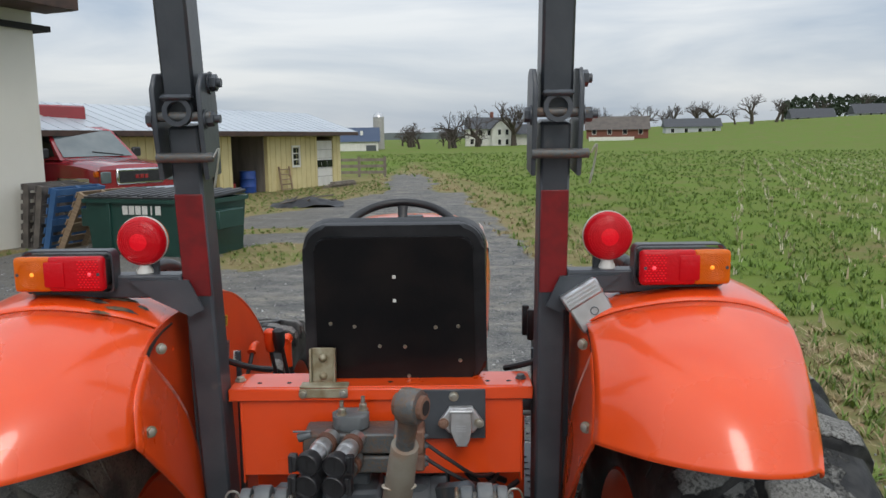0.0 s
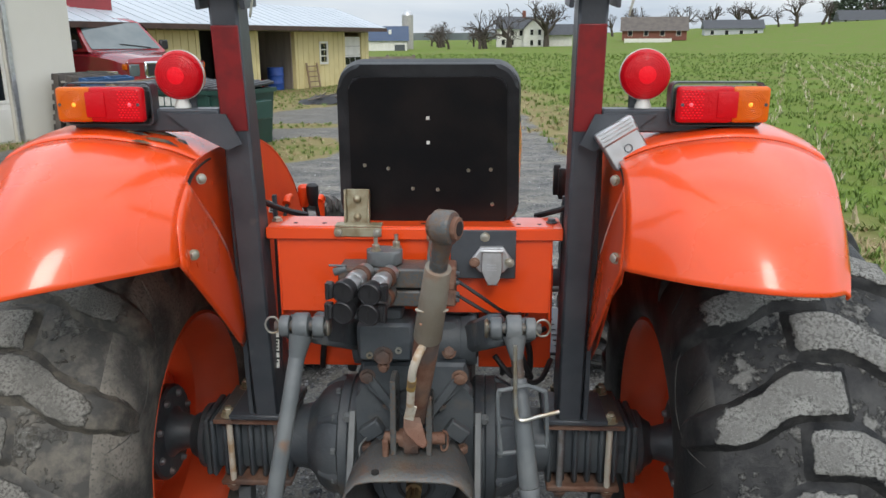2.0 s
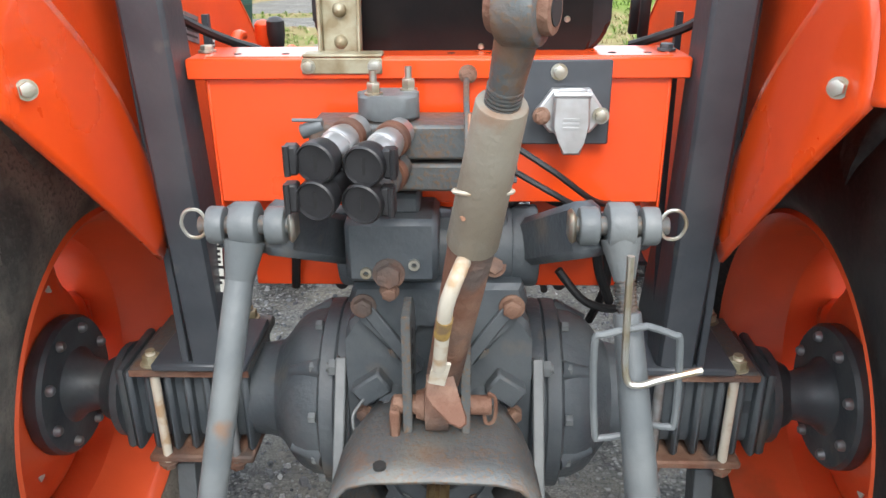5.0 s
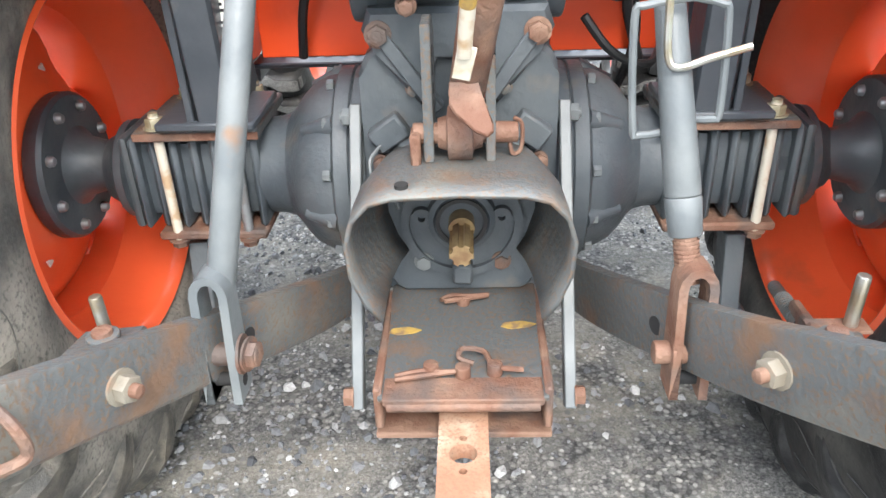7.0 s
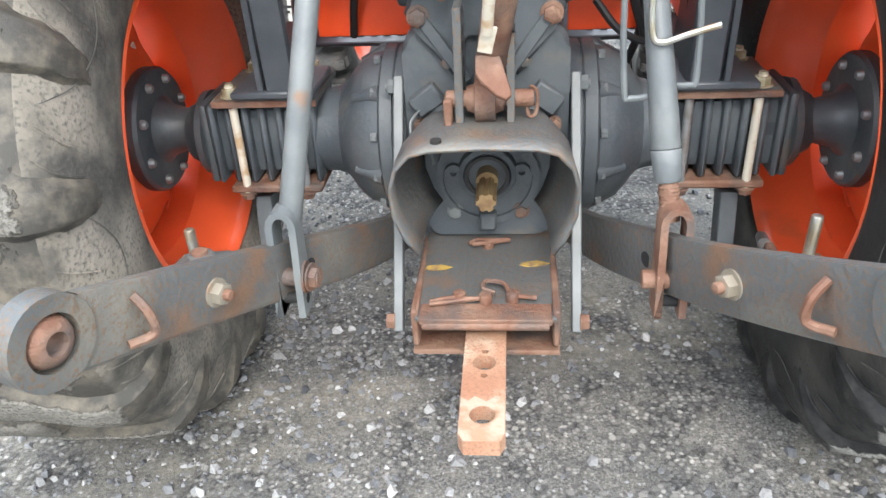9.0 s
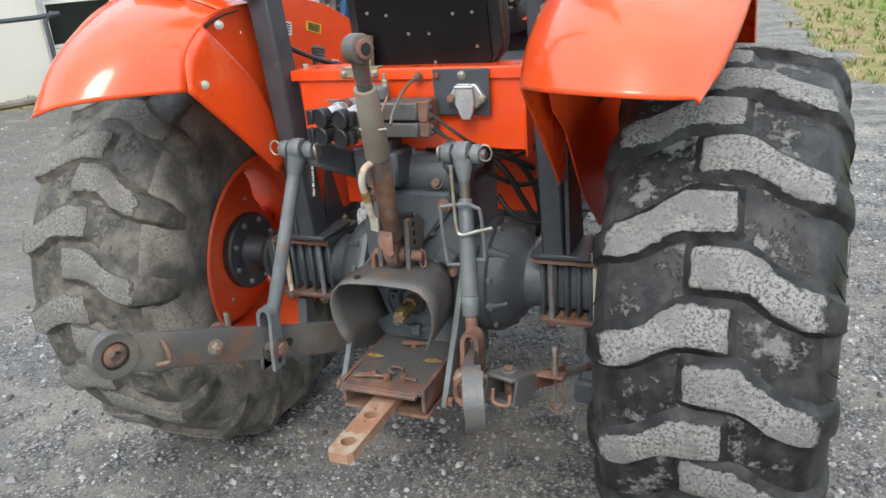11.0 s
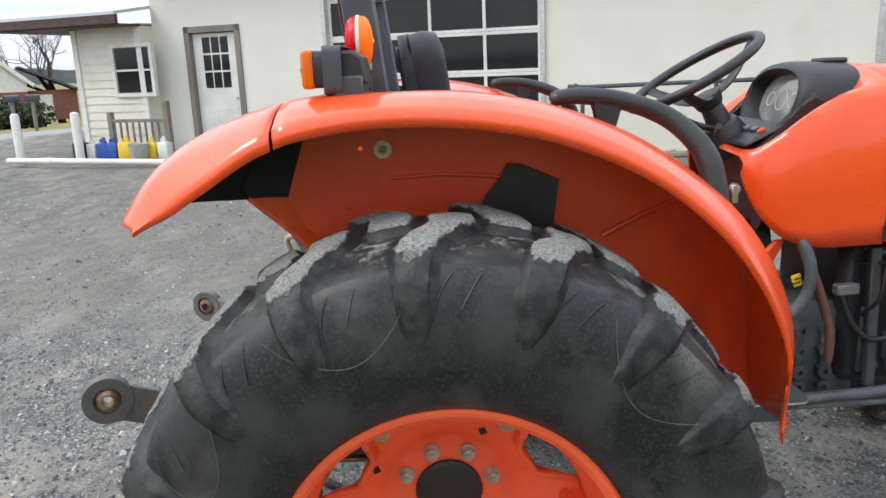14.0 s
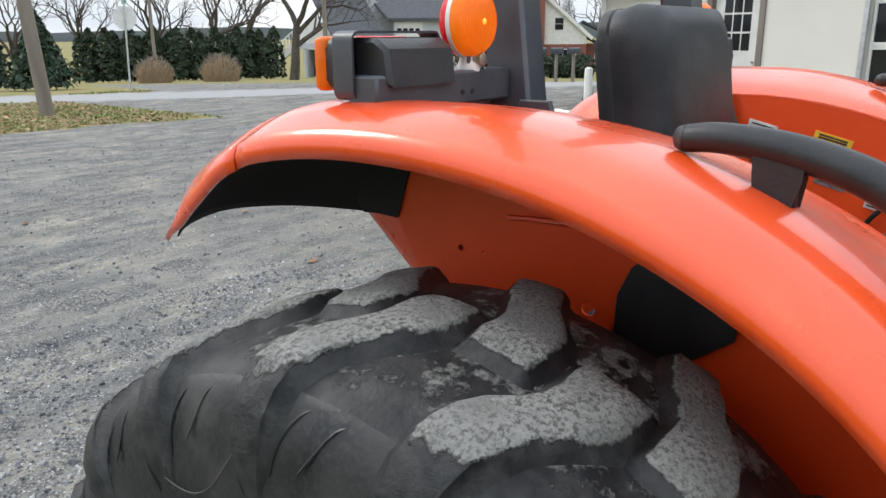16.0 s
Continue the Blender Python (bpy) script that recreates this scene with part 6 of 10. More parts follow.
    for dx in (-0.034, 0.034):
        part("clevis", box(0.008, 0.080, 0.056, tuple(a + Vector((dx, 0, 0))), (-16, 0, yaw), bev=0.002), RUST_GREY, st)
    part("clevis_pin", rod(a + Vector((0, 0, -0.045)), a + Vector((0, 0, 0.050)), 0.012, seg=12, bev=0.003), RUST, st)
    part("pin_head", rod(a + Vector((0, 0, 0.036)), a + Vector((0, 0, 0.044)), 0.019, seg=14, bev=0.003), RUST_GREY, st)
    part("spring_clip", tube([a + Vector((-0.020, -0.05, 0.020)), a + Vector((-0.020, -0.055, -0.010)), a + Vector((0.012, -0.055, -0.014)), a + Vector((0.018, -0.052, 0.010))], 0.004, 7), RUST_LIGHT, st)
    p = a + (b - a) * 0.26 + Vector((s * 0.045, 0, 0.012))
    part("locking_pin", rod(p, p + Vector((s * 0.002, 0, 0.080)), 0.0085, seg=12, bev=0.003), ZINC, st, "bright locking pin standing upright")
    part("pin_tab", box(0.075, 0.030, 0.005, tuple(p + Vector((-s * 0.015, 0, 0.006))), bev=0.001), RUST, st)
    loop = [p + Vector(v) for v in ((s * 0.012, 0, 0.008), (s * 0.020, 0.004, -0.030), (s * 0.016, 0.010, -0.075), (-s * 0.004, 0.014, -0.100), (-s * 0.016, 0.012, -0.092), (-s * 0.006, 0.008, -0.060), (s * 0.004, 0, 0.004))]
    part("chain", tube(loop, 0.0028, 6), RUST, st, "thin looped retaining wire")


for s in (-1, 1):
    lower_link(s)


def top_link():
    ball, foot = Vector((0.090, -0.503, 1.336)), Vector((0.002, -0.252, 0.768))
    d = foot - ball
    eye = part("top_link_eye", rod(ball + Vector((-0.018, 0.008, 0)), ball + Vector((0.018, -0.008, 0)), 0.032, seg=28, bev=0.006), RUST_GREY, tractor, "worn round eye of the top link")
    part("eye_ball", rod(ball + Vector((-0.027, 0.012, 0)), ball + Vector((0.027, -0.012, 0)), 0.0215, seg=20, bev=0.003), RUST, eye)
    part("eye_bore", rod(ball + Vector((-0.028, 0.0125, 0)), ball + Vector((0.028, -0.0125, 0)), 0.0135, seg=18), DARK, eye)
    part("eye_neck", rod(ball + d * 0.04, ball + d * 0.15, 0.020, 0.016, seg=18), RUST_GREY, eye)
    bm = bmesh.new()
    for k in range(6):
        rod(ball + d * (0.125 + 0.007 * k), ball + d * (0.1285 + 0.007 * k), 0.018, seg=18, bm=bm)
    rod(ball + d * 0.12, ball + d * 0.17, 0.016, seg=18, bm=bm)
    part("thread", bm, RUST_GREY, eye)
    up = part("top_link", rod(ball + d * 0.155, ball + d * 0.46, 0.0260, 0.0300, seg=24, bev=0.003), LINK_OLIVE, tractor, "grey and rusty top link tube")
    low = part("top_link_channel", rod(ball + d * 0.44, ball + d * 0.90, 0.0275, 0.0235, seg=22, bev=0.004), RUST, tractor, "rusty lower half of the top link")
    part("wire_wrap", tube([(ball + d * 0.335) + Vector((0.031 * math.cos(t), 0.028 * math.sin(t), -0.006 * math.sin(t))) for t in (0, 1.05, 2.1, 3.14, 4.19, 5.24)], 0.0028, 6, closed=True), DIRTY_WHITE, low, "pale cord tied round the top link")
    part("cord", tube([(0.046, -0.30, 1.20), (0.046, -0.36, 1.16), (0.036, -0.41, 1.125), (0.04, -0.435, 1.12)], 0.0024, 6), RUST_LIGHT, low)
    part("handle", tube([(0.050, -0.350, 1.060), (0.036, -0.425, 1.058), (0.022, -0.430, 1.02), (0.016, -0.405, 0.97), (0.010, -0.375, 0.905)], 0.0088, 12, smooth=5), DIRTY_WHITE, low, "worn white and yellow handle rod")
    part("handle_rust", tube([(0.019, -0.4185, 0.995), (0.015, -0.402, 0.965)], 0.0096, 12, smooth=2), OCHRE, low)
    # spoon-shaped stop and the rusty ball at the foot
    part("stop_tongue", prism([(-0.020, 0.02), (0.018, 0.02), (0.022, -0.008), (0.034, -0.034), (0.034, -0.044), (0.026, -0.050), (0.012, -0.044), (-0.012, -0.022), (-0.020, -0.008)], 0.010, Matrix.Translation((0.010, -0.322, 0.838)) @ pose(0, 0, 0, -38) @ XZ, bev=0.002), RUST, low)
    part("foot_ball", lathe([(-0.030, 0.020), (-0.018, 0.024), (-0.016, 0.037), (0.016, 0.037), (0.018, 0.024), (0.030, 0.020)], "x", 28, tuple(foot)), RUST, tractor, "rusty ball joint of the top link")
    for x, z1 in ((-0.040, 0.915), (0.043, 0.87)):
        pl = part("link_bracket", prism([(-0.275, 0.735), (-0.205, 0.735), (-0.175, 0.80), (-0.165, z1 - 0.03), (-0.20, z1), (-0.262, z1), (-0.268, 0.80)], 0.013, Matrix.Translation((x, 0, 0)) @ YZ, bev=0.002), RUST_GREY, tractor, "upright bracket plate with a row of holes")
        for k in range(4):
            part("bracket_hole", rod((x - 0.0072, -0.235, 0.80 + 0.025 * k), (x + 0.0072, -0.235, 0.80 + 0.025 * k), 0.008, seg=12), DARK, pl)
    part("foot_pin", rod((-0.062, foot.y, foot.z), (0.080, foot.y, foot.z), 0.0145, seg=16, bev=0.002), RUST, tractor)
    part("paper_tag", box(0.022, 0.004, 0.045, (0.010, -0.372, 0.895), (20, 12, 0), bev=0.001), DIRTY_WHITE, low, "torn pale tag on the handle")
    part("pin_handle", box(0.014, 0.045, 0.05, (-0.058, foot.y - 0.008, foot.z - 0.018), bev=0.003), RUST, tractor)
    part("lynch_pin", tube([(0.074, foot.y, foot.z + 0.02), (0.085, foot.y, foot.z + 0.01), (0.084, foot.y, foot.z - 0.025), (0.072, foot.y, foot.z - 0.03), (0.068, foot.y, foot.z)], 0.003, 6), RUST, tractor)
    # cast carrier the bracket hangs from
    bm = prism([(-0.125, 0.03), (0.125, 0.03), (0.135, 0.0), (0.118, -0.03), (0.055, -0.11), (0.035, -0.03), (-0.035, -0.03), (-0.055, -0.11), (-0.118, -0.03), (-0.135, 0.0)], 0.05, Matrix.Translation((0, -0.135, 0.885)) @ XZ, bev=0.008)
    cr = part("link_carrier", bm, GREY, tractor, "grey cast top link carrier")
    for s in (-1, 1):
        part("bolt", bolt((s * 0.111, -0.162, 0.881), (0, -1, 0), 0.0135, 0.012, shank=0.004), RUST, cr)
    part("wire_clip", tube([(-0.118, -0.17, 0.72), (-0.132, -0.19, 0.705), (-0.128, -0.20, 0.68), (-0.108, -0.20, 0.69), (-0.10, -0.20, 0.655), (-0.094, -0.20, 0.63)], 0.0025, 6), GREY_LIGHT, cr)


top_link()


def pto_and_drawbar():
    prof = [(-0.108, 0.545), (-0.128, 0.572), (-0.145, 0.615), (-0.148, 0.662), (-0.138, 0.695), (-0.115, 0.719), (-0.085, 0.727), (0, 0.730), (0.085, 0.727), (0.115, 0.719), (0.138, 0.695), (0.148, 0.662), (0.145, 0.615), (0.128, 0.570), (0.110, 0.545)]
    rows = []
    for y, k, dz in ((-0.375, 1.0, 0.0), (-0.33, 0.995, 0.002), (-0.27, 0.97, 0.003), (-0.215, 0.90, 0.0), (-0.165, 0.80, -0.006)):
        rows.append([Vector((x * k, y, z + dz)) for x, z in prof])
    sh = solid(part("pto_shield", grid(rows), RUST_GREY, tractor, "arched grey shield over the power take-off", smooth=60), 0.006, 0)
    part("shield_hole", rod((-0.073, -0.348, 0.726), (-0.073, -0.348, 0.7365), 0.009, seg=14), DARK, sh)
    bp = part("pto_backplate", prism(rounded(0.225, 0.235, 0.02), 0.02, Matrix.Translation((0, -0.155, 0.585)) @ XZ, bev=0.003), GREY, tractor, "dark grey plate round the power take-off")
    part("bearing_ring", plate_with_hole(0.095, 0.082, 0.012, Matrix.Translation((0, -0.168, 0.59)) @ XZ, 36), GREY, bp)
    part("bearing_cap", lathe([(-0.165, 0.055), (-0.18, 0.052), (-0.184, 0.044), (-0.178, 0.038), (-0.176, 0.0)], "y", 32, (0, 0, 0.598)), GREY, bp)
    part("seal", plate_with_hole(0.040, 0.034, 0.004, Matrix.Translation((0, -0.186, 0.598)) @ XZ, 28), HOSE, bp)
    for s in (-1, 1):
        part("cap_ear", plate_with_hole(0.016, 0.006, 0.012, Matrix.Translation((s * 0.062, -0.172, 0.602)) @ XZ, 16), GREY, bp)
        part("bolt", bolt((s * 0.062, -0.166, 0.520), (0, -1, 0), 0.011, 0.010), RUST if s > 0 else GREY_LIGHT, bp)
    part("drain_plug", box(0.032, 0.03, 0.034, (0, -0.175, 0.505), bev=0.004), GREY, bp)
    # splined shaft
    bm = bmesh.new()
    prof = []
    for k in range(6):
        a = radians(60 * k)
        for da, r in ((-16, 0.0135), (-15, 0.0185), (15, 0.0185), (16, 0.0135)):
            prof.append((r * math.cos(a + radians(da)), r * math.sin(a + radians(da))))
    prism(prof, 0.080, Matrix.Translation((0, -0.237, 0.590)) @ XZ, bm, bev=0.001)
    rod((0, -0.15, 0.598), (0, -0.205, 0.596), 0.020, seg=20, bm=bm)
    part("pto_shaft", bm, BRASS, tractor, "splined steel power take-off shaft, rusty yellow")
    # drawbar carrier: sloping plate over an open box
    bm = box(0.235, 0.29, 0.010, (0, -0.275, 0.452), (2.5, 0, 0), bev=0.002)
    dc = part("drawbar_carrier", bm, RUST_GREY, tractor, "grey drawbar carrier plate with yellow marks")
    part("carrier_side", box(0.012, 0.26, 0.07, (-0.118, -0.285, 0.425), bev=0.003), RUST, dc)
    part("carrier_side", box(0.012, 0.26, 0.07, (0.118, -0.285, 0.425), bev=0.003), RUST, dc)
    part("carrier_floor", box(0.25, 0.25, 0.010, (0, -0.285, 0.372), bev=0.002), RUST, dc)
    part("carrier_lip", rod((-0.105, -0.425, 0.440), (0.105, -0.425, 0.440), 0.0085, seg=12, bev=0.002), RUST, dc)
    part("carrier_front", box(0.22, 0.05, 0.012, (0, -0.405, 0.448), bev=0.002), RUST, dc)
    for x, y, w in ((-0.088, -0.275, 0.050), (0.085, -0.262, 0.055)):
        part("yellow_mark", prism([(-w / 2, -0.004), (-w * 0.2, -0.010), (w * 0.3, -0.005), (w / 2, 0.002), (w * 0.1, 0.010), (-w * 0.4, 0.006)], 0.0015, Matrix.Translation((x, y, 0.4595)) @ pose(0, 0, 0, 2.5)), OCHRE, dc, smooth=0)
    for pts in (((0.015, -0.36, 0.462), (-0.005, -0.352, 0.466), (0.0, -0.333, 0.468), (0.03, -0.34, 0.468), (0.045, -0.372, 0.466), (0.085, -0.375, 0.462)),
                ((-0.095, -0.385, 0.460), (-0.06, -0.378, 0.463), (-0.02, -0.380, 0.463), (0.0, -0.376, 0.463), (-0.095, -0.393, 0.460)),
                ((-0.035, -0.205, 0.470), (-0.02, -0.195, 0.472), (0.01, -0.200, 0.474), (0.04, -0.195, 0.472), (-0.03, -0.212, 0.472))):
        part("hitch_clip", tube(pts, 0.0042, 6), RUST, dc)
    for x, y in ((-0.045, -0.372), (0.045, -0.372), (0.0, -0.378), (0.0, -0.20)):
        part("carrier_pin", rod((x, y, 0.45), (x, y, 0.472), 0.011, seg=12, bev=0.002), RUST, dc)
    # the drawbar itself
    out = [(-0.034, 0.30), (-0.034, -0.160), (-0.026, -0.176), (0.026, -0.176), (0.034, -0.160), (0.034, 0.30)]
    part("drawbar", pierced(out, ((0, 0.0, 0.0185), (0, -0.122, 0.0190), (0, 0.028, 0.0055), (0, -0.032, 0.0055)), 0.026, Matrix.Translation((0, -0.484, 0.397))), RUST_LIGHT, tractor, "flat rusty drawbar with drilled holes", smooth=0)
    tip = [(-0.033, -0.085), (-0.033, -0.159), (-0.025, -0.1755), (0.025, -0.1755), (0.033, -0.159), (0.033, -0.092), (0.020, -0.080), (0.006, -0.094), (-0.012, -0.082), (-0.022, -0.092)]
    part("worn_tip", pierced(tip, ((0, -0.122, 0.0192),), 0.0012, Matrix.Translation((0, -0.484, 0.4108))), WORN_TIP, tractor, "bare scraped end of the drawbar", smooth=0)
    for s in (-1, 1):
        stp = part("side_strap", bar((s * 0.157, -0.118, 0.765), (s * 0.155, -0.360, 0.380), 0.017, 0.026, up=(0, -1, 0.6)), GREY_LIGHT, tractor, "light grey flat strap beside the shield")
        part("bolt", bolt((s * 0.163, -0.118, 0.747), (s, 0, 0), 0.013, 0.014, shank=0.006), GREY_LIGHT, stp)
        part("bolt", bolt((s * 0.161, -0.351, 0.396), (s, 0, 0), 0.013, 0.014), RUST, stp)


pto_and_drawbar()


def scuffs():
    """Paint scraped off the left fender, down to dark metal; each scrape lies on the curve of the skin."""
    sc = material("scraped_paint", (0.16, 0.10, 0.05), 0.7, second=(0.03, 0.03, 0.032), scale=40, contrast=(0.4, 0.6))
    skin = [v for row in loft([[(-x, y, z) for x, y, z in q] for q in FENDER_SECTIONS], 12, 10) for v in row]
    rng = random.Random(12)

    def lie(x, y):
        near = sorted(skin, key=lambda v: (v.x - x) ** 2 + (v.y - y) ** 2)[:4]
        w = [1 / (1e-5 + (v.x - x) ** 2 + (v.y - y) ** 2) for v in near]
        return sum(v.z * q for v, q in zip(near, w)) / sum(w) + 0.0085
    for x, y, w, h, a in ((-0.560, -0.170, 0.085, 0.026, 12), (-0.590, -0.215, 0.060, 0.014, -6), (-0.530, -0.235, 0.070, 0.018, 14), (-0.600, -0.140, 0.035, 0.010, 30), (-0.50, -0.19, 0.03, 0.012, 0), (-0.555, -0.275, 0.040, 0.008, 8)):
        bm = bmesh.new()
        ca, sa = math.cos(radians(a)), math.sin(radians(a))
        rings = []
        for f in (0.0, 0.5, 1.0):
            ring = []
            for k in range(16):
                t = 2 * math.pi * k / 16
                q = f * (1.0 if f < 1 else rng.uniform(0.6, 1.15))
                u, v = 0.5 * w * q * math.cos(t), 0.5 * h * q * math.sin(t)
                px, py = x + u * ca - v * sa, y + u * sa + v * ca
                ring.append(bm.verts.new((px, py, lie(px, py) - (0.004 if f == 1.0 else 0.0))))
            rings.append(ring)
        for p, q in zip(rings, rings[1:]):
            for k in range(16):
                bm.faces.new((p[k], p[(k + 1) % 16], q[(k + 1) % 16], q[k]))
        bmesh.ops.remove_doubles(bm, verts=bm.verts, dist=0.0002)
        part("paint_scrape", bm, sc, tractor, "dark scrape in the orange paint")


scuffs()

# ---------------------------------------------------------------- seat, lamps, controls
def seat():
    m = Matrix.Translation((0.034, -0.032, 1.418)) @ pose(0, 0, 0, 8) @ Matrix.Diagonal((0.965, 1, 0.97, 1))
    shell = part("seat_back", prism([(x * (1.0 - 0.04 * smooth01(0, 0.2, y)), y) for x, y in rounded(0.450, 0.405, 0.060, 8)], 0.030, m @ XZ, bev=0.008), BLACK_SEAT, tractor, "black seat back with a rolled edge")
    part("seat_shell", prism([(x * (1.0 - 0.04 * smooth01(0, 0.2, y)), y) for x, y in rounded(0.392, 0.372, 0.030, 6)], 0.012, m @ Matrix.Translation((0, -0.018, -0.012)) @ XZ, bev=0.003), BLACK_SHELL, shell, "black back panel of the seat")
    # uncut holes: the brightness seen through them is a small white plate
    for x, z in ((0.0, 0.078), (0.0, 0.018)):
        part("square_hole", prism([(-0.004, -0.004), (0.004, -0.004), (0.004, 0.004), (-0.004, 0.004)], 0.002, m @ Matrix.Translation((x, -0.0255, z)) @ XZ), STICKER, shell, smooth=0)
    for x, z in ((-0.158, -0.040), (-0.100, -0.048), (0.098, -0.052), (0.153, -0.050), (-0.040, -0.100), (0.022, -0.102), (-0.158, -0.135), (0.158, -0.140), (0.03, -0.180)):
        part("screw", lathe([(-0.0285, 0.0), (-0.028, 0.004), (-0.0245, 0.005)], "y", 10, (0, 0, 0)), ZINC, shell).matrix_basis = m @ Matrix.Translation((x, 0, z))
    rows = []
    for k, (dy, w, h, r) in enumerate(((0.014, 0.44, 0.40, 0.06), (0.05, 0.452, 0.41, 0.07), (0.085, 0.43, 0.39, 0.08), (0.098, 0.36, 0.32, 0.08))):
        rows.append([m @ Vector((x, dy, z)) for x, z in rounded(w, h, r, 6)])
    bm = bmesh.new()
    vs = [[bm.verts.new(p) for p in r] for r in rows]
    n = len(vs[0])
    for a, b in zip(vs, vs[1:]):
        for j in range(n):
            bm.faces.new((a[j], a[(j + 1) % n], b[(j + 1) % n], b[j]))
    bm.faces.new(vs[-1])
    bm.faces.new(vs[0][::-1])
    part("backrest_cushion", bm, BLACK_SEAT, tractor, "black vinyl backrest cushion", smooth=60)
    part("seat_cushion", box(0.47, 0.43, 0.12, (0.034, 0.32, 1.13), (4, 0, 0), bev=0.045, seg=4), BLACK_SEAT, tractor, "black vinyl seat cushion")
    part("seat_base", box(0.36, 0.34, 0.12, (0.034, 0.30, 1.02), bev=0.02), BLACK, tractor)
    part("seat_post", box(0.26, 0.30, 0.34, (0.0, 0.32, 0.90), bev=0.02), CHARCOAL, tractor)


seat()


def lamp(s):
    """Bracket arm with the boxed tail lamp and the round double-faced lamp."""
    br = part("lamp_bracket", box(0.325, 0.055, 0.050, (s * 0.580, -0.156, 1.495), bev=0.004), CHARCOAL, tractor, "dark grey channel carrying the lamps")
    part("bracket_gusset", prism([(-0.07, 0.02), (0.06, 0.02), (0.09, -0.045), (0.06, -0.06), (-0.02, -0.02)], 0.006, Matrix.Translation((s * 0.46, -0.188, 1.490)) @ Matrix.Diagonal((-s, 1, 1, 1)) @ XZ), CHARCOAL, br)
    for x in (0.525, 0.550):
        part("hole", rod((s * x, -0.127, 1.488), (s * x, -0.1285, 1.488), 0.004, seg=10), DARK, br)
    part("bracket_tab", box(0.045, 0.006, 0.050, (s * 0.500, -0.140, 1.532), bev=0.003), CHARCOAL, br)
    part("bolt", bolt((s * 0.500, -0.136, 1.535), (0, 1, 0), 0.010, 0.010), ZINC, br)
    # tail lamp: black case, red and amber lens, with the guard strap round it
    zc = 1.534
    tl = part("tail_lamp", prism(rounded(0.180, 0.070, 0.014), 0.036, Matrix.Translation((s * 0.652, -0.204, zc)) @ XZ, bev=0.003), BLACK, tractor, "rectangular rear lamp with red and amber lens")
    red = part("red_lens", box(0.117, 0.024, 0.074, (s * 0.6165, -0.233, zc), bev=0.009, seg=3), LENS_RED, tl, "ribbed red lens")
    amber = part("amber_lens", box(0.078, 0.0236, 0.0736, (s * 0.707, -0.233, zc), bev=0.009, seg=3), LENS_AMBER, tl, "ringed amber lens")
    part("reflector", box(0.043, 0.012, 0.054, (s * 0.659, -0.243, zc), bev=0.004, seg=2), LENS_RED, tl, "raised plain red reflector")
    for r in (0.009, 0.013, 0.017, 0.021, 0.025, 0.029):
        ring = [(s * 0.708 + r * math.cos(t) * (0.93 if r > 0.026 else 1), -0.2449, zc + r * math.sin(t)) for t in [2 * math.pi * j / 18 for j in range(18)]]
        part("lens_ring", tube(ring, 0.0009, 5, smooth=2, closed=True), LENS_AMBER, amber)
    bm = bmesh.new()
    for i in range(6):
        for j in range(11):
            box(0.0042, 0.002, 0.0030, (s * (0.568 + 0.0075 * i + 0.0037 * (j % 2)), -0.2450, zc - 0.027 + 0.0054 * j), bev=0.0007, bm=bm)
    part("lens_prism", bm, LENS_RED_LIT, red, "sparkling prisms over the bulb", smooth=0)
    part("bulb_glow", lathe([(-0.2475, 0.0), (-0.2466, 0.003), (-0.2440, 0.005)], "y", 16, (s * 0.586, 0, 0)), BULB, red, "bright spot of the lit bulb").matrix_basis = Matrix.Translation((0, 0, zc))
    part("bulb_glow", lathe([(-0.2468, 0.0), (-0.2460, 0.003), (-0.2440, 0.0055)], "y", 16, (s * 0.706, 0, 0)), BULB_AMBER, amber, "pale spot of the bulb").matrix_basis = Matrix.Translation((0, 0, zc))
    for k in (-1, 1):
        part("lens_screw", rod((s * 0.652 + k * 0.084, -0.240, zc), (s * 0.652 + k * 0.084, -0.2465, zc), 0.0035, seg=10), CHARCOAL, tl)
    # strap guard: a bent band standing round the housing
    outer, inner = rounded(0.194, 0.092, 0.014), rounded(0.187, 0.085, 0.011)
    bm = bmesh.new()
    m = Matrix.Translation((s * 0.651, -0.185, zc - 0.002)) @ XZ
    ra = [[bm.verts.new(m @ Vector((p[0], p[1], h))) for p in o] for o, h in ((outer, -0.018), (outer, 0.018), (inner, 0.018), (inner, -0.018))]
    for a in range(4):
        for j in range(len(outer)):
            q = (j + 1) % len(outer)
            bm.faces.new((ra[a][j], ra[a][q], ra[(a + 1) % 4][q], ra[(a + 1) % 4][j]))
    bmesh.ops.recalc_face_normals(bm, faces=bm.faces)
    part("lamp_guard", bm, CHARCOAL, tl, "grey strap guard round the lamp")
    part("lamp_box", prism([(-0.028, -0.030), (0.040, -0.030), (0.032, 0.020), (0.012, 0.034), (-0.028, 0.034)], 0.150, Matrix.Translation((s * 0.648, -0.160, zc)) @ YZ, bev=0.006), BLACK, tl, "sloped black lamp housing")
    # round lamp: red to the rear, amber to the front
    c = (s * 0.508, -0.148, 1.591)
    rl = part("round_lamp", lathe([(-0.005, 0.050), (-0.004, 0.0545), (0.003, 0.0545), (0.004, 0.050)], "y", 40, c), LIGHT_PLASTIC, tractor, "round double-faced lamp, red behind and amber in front")
    part("red_lens", lathe([(-0.030, 0.0), (-0.0295, 0.012), (-0.027, 0.030), (-0.022, 0.045), (-0.014, 0.0520), (-0.004, 0.0535)], "y", 40, c), LENS_RED, rl)
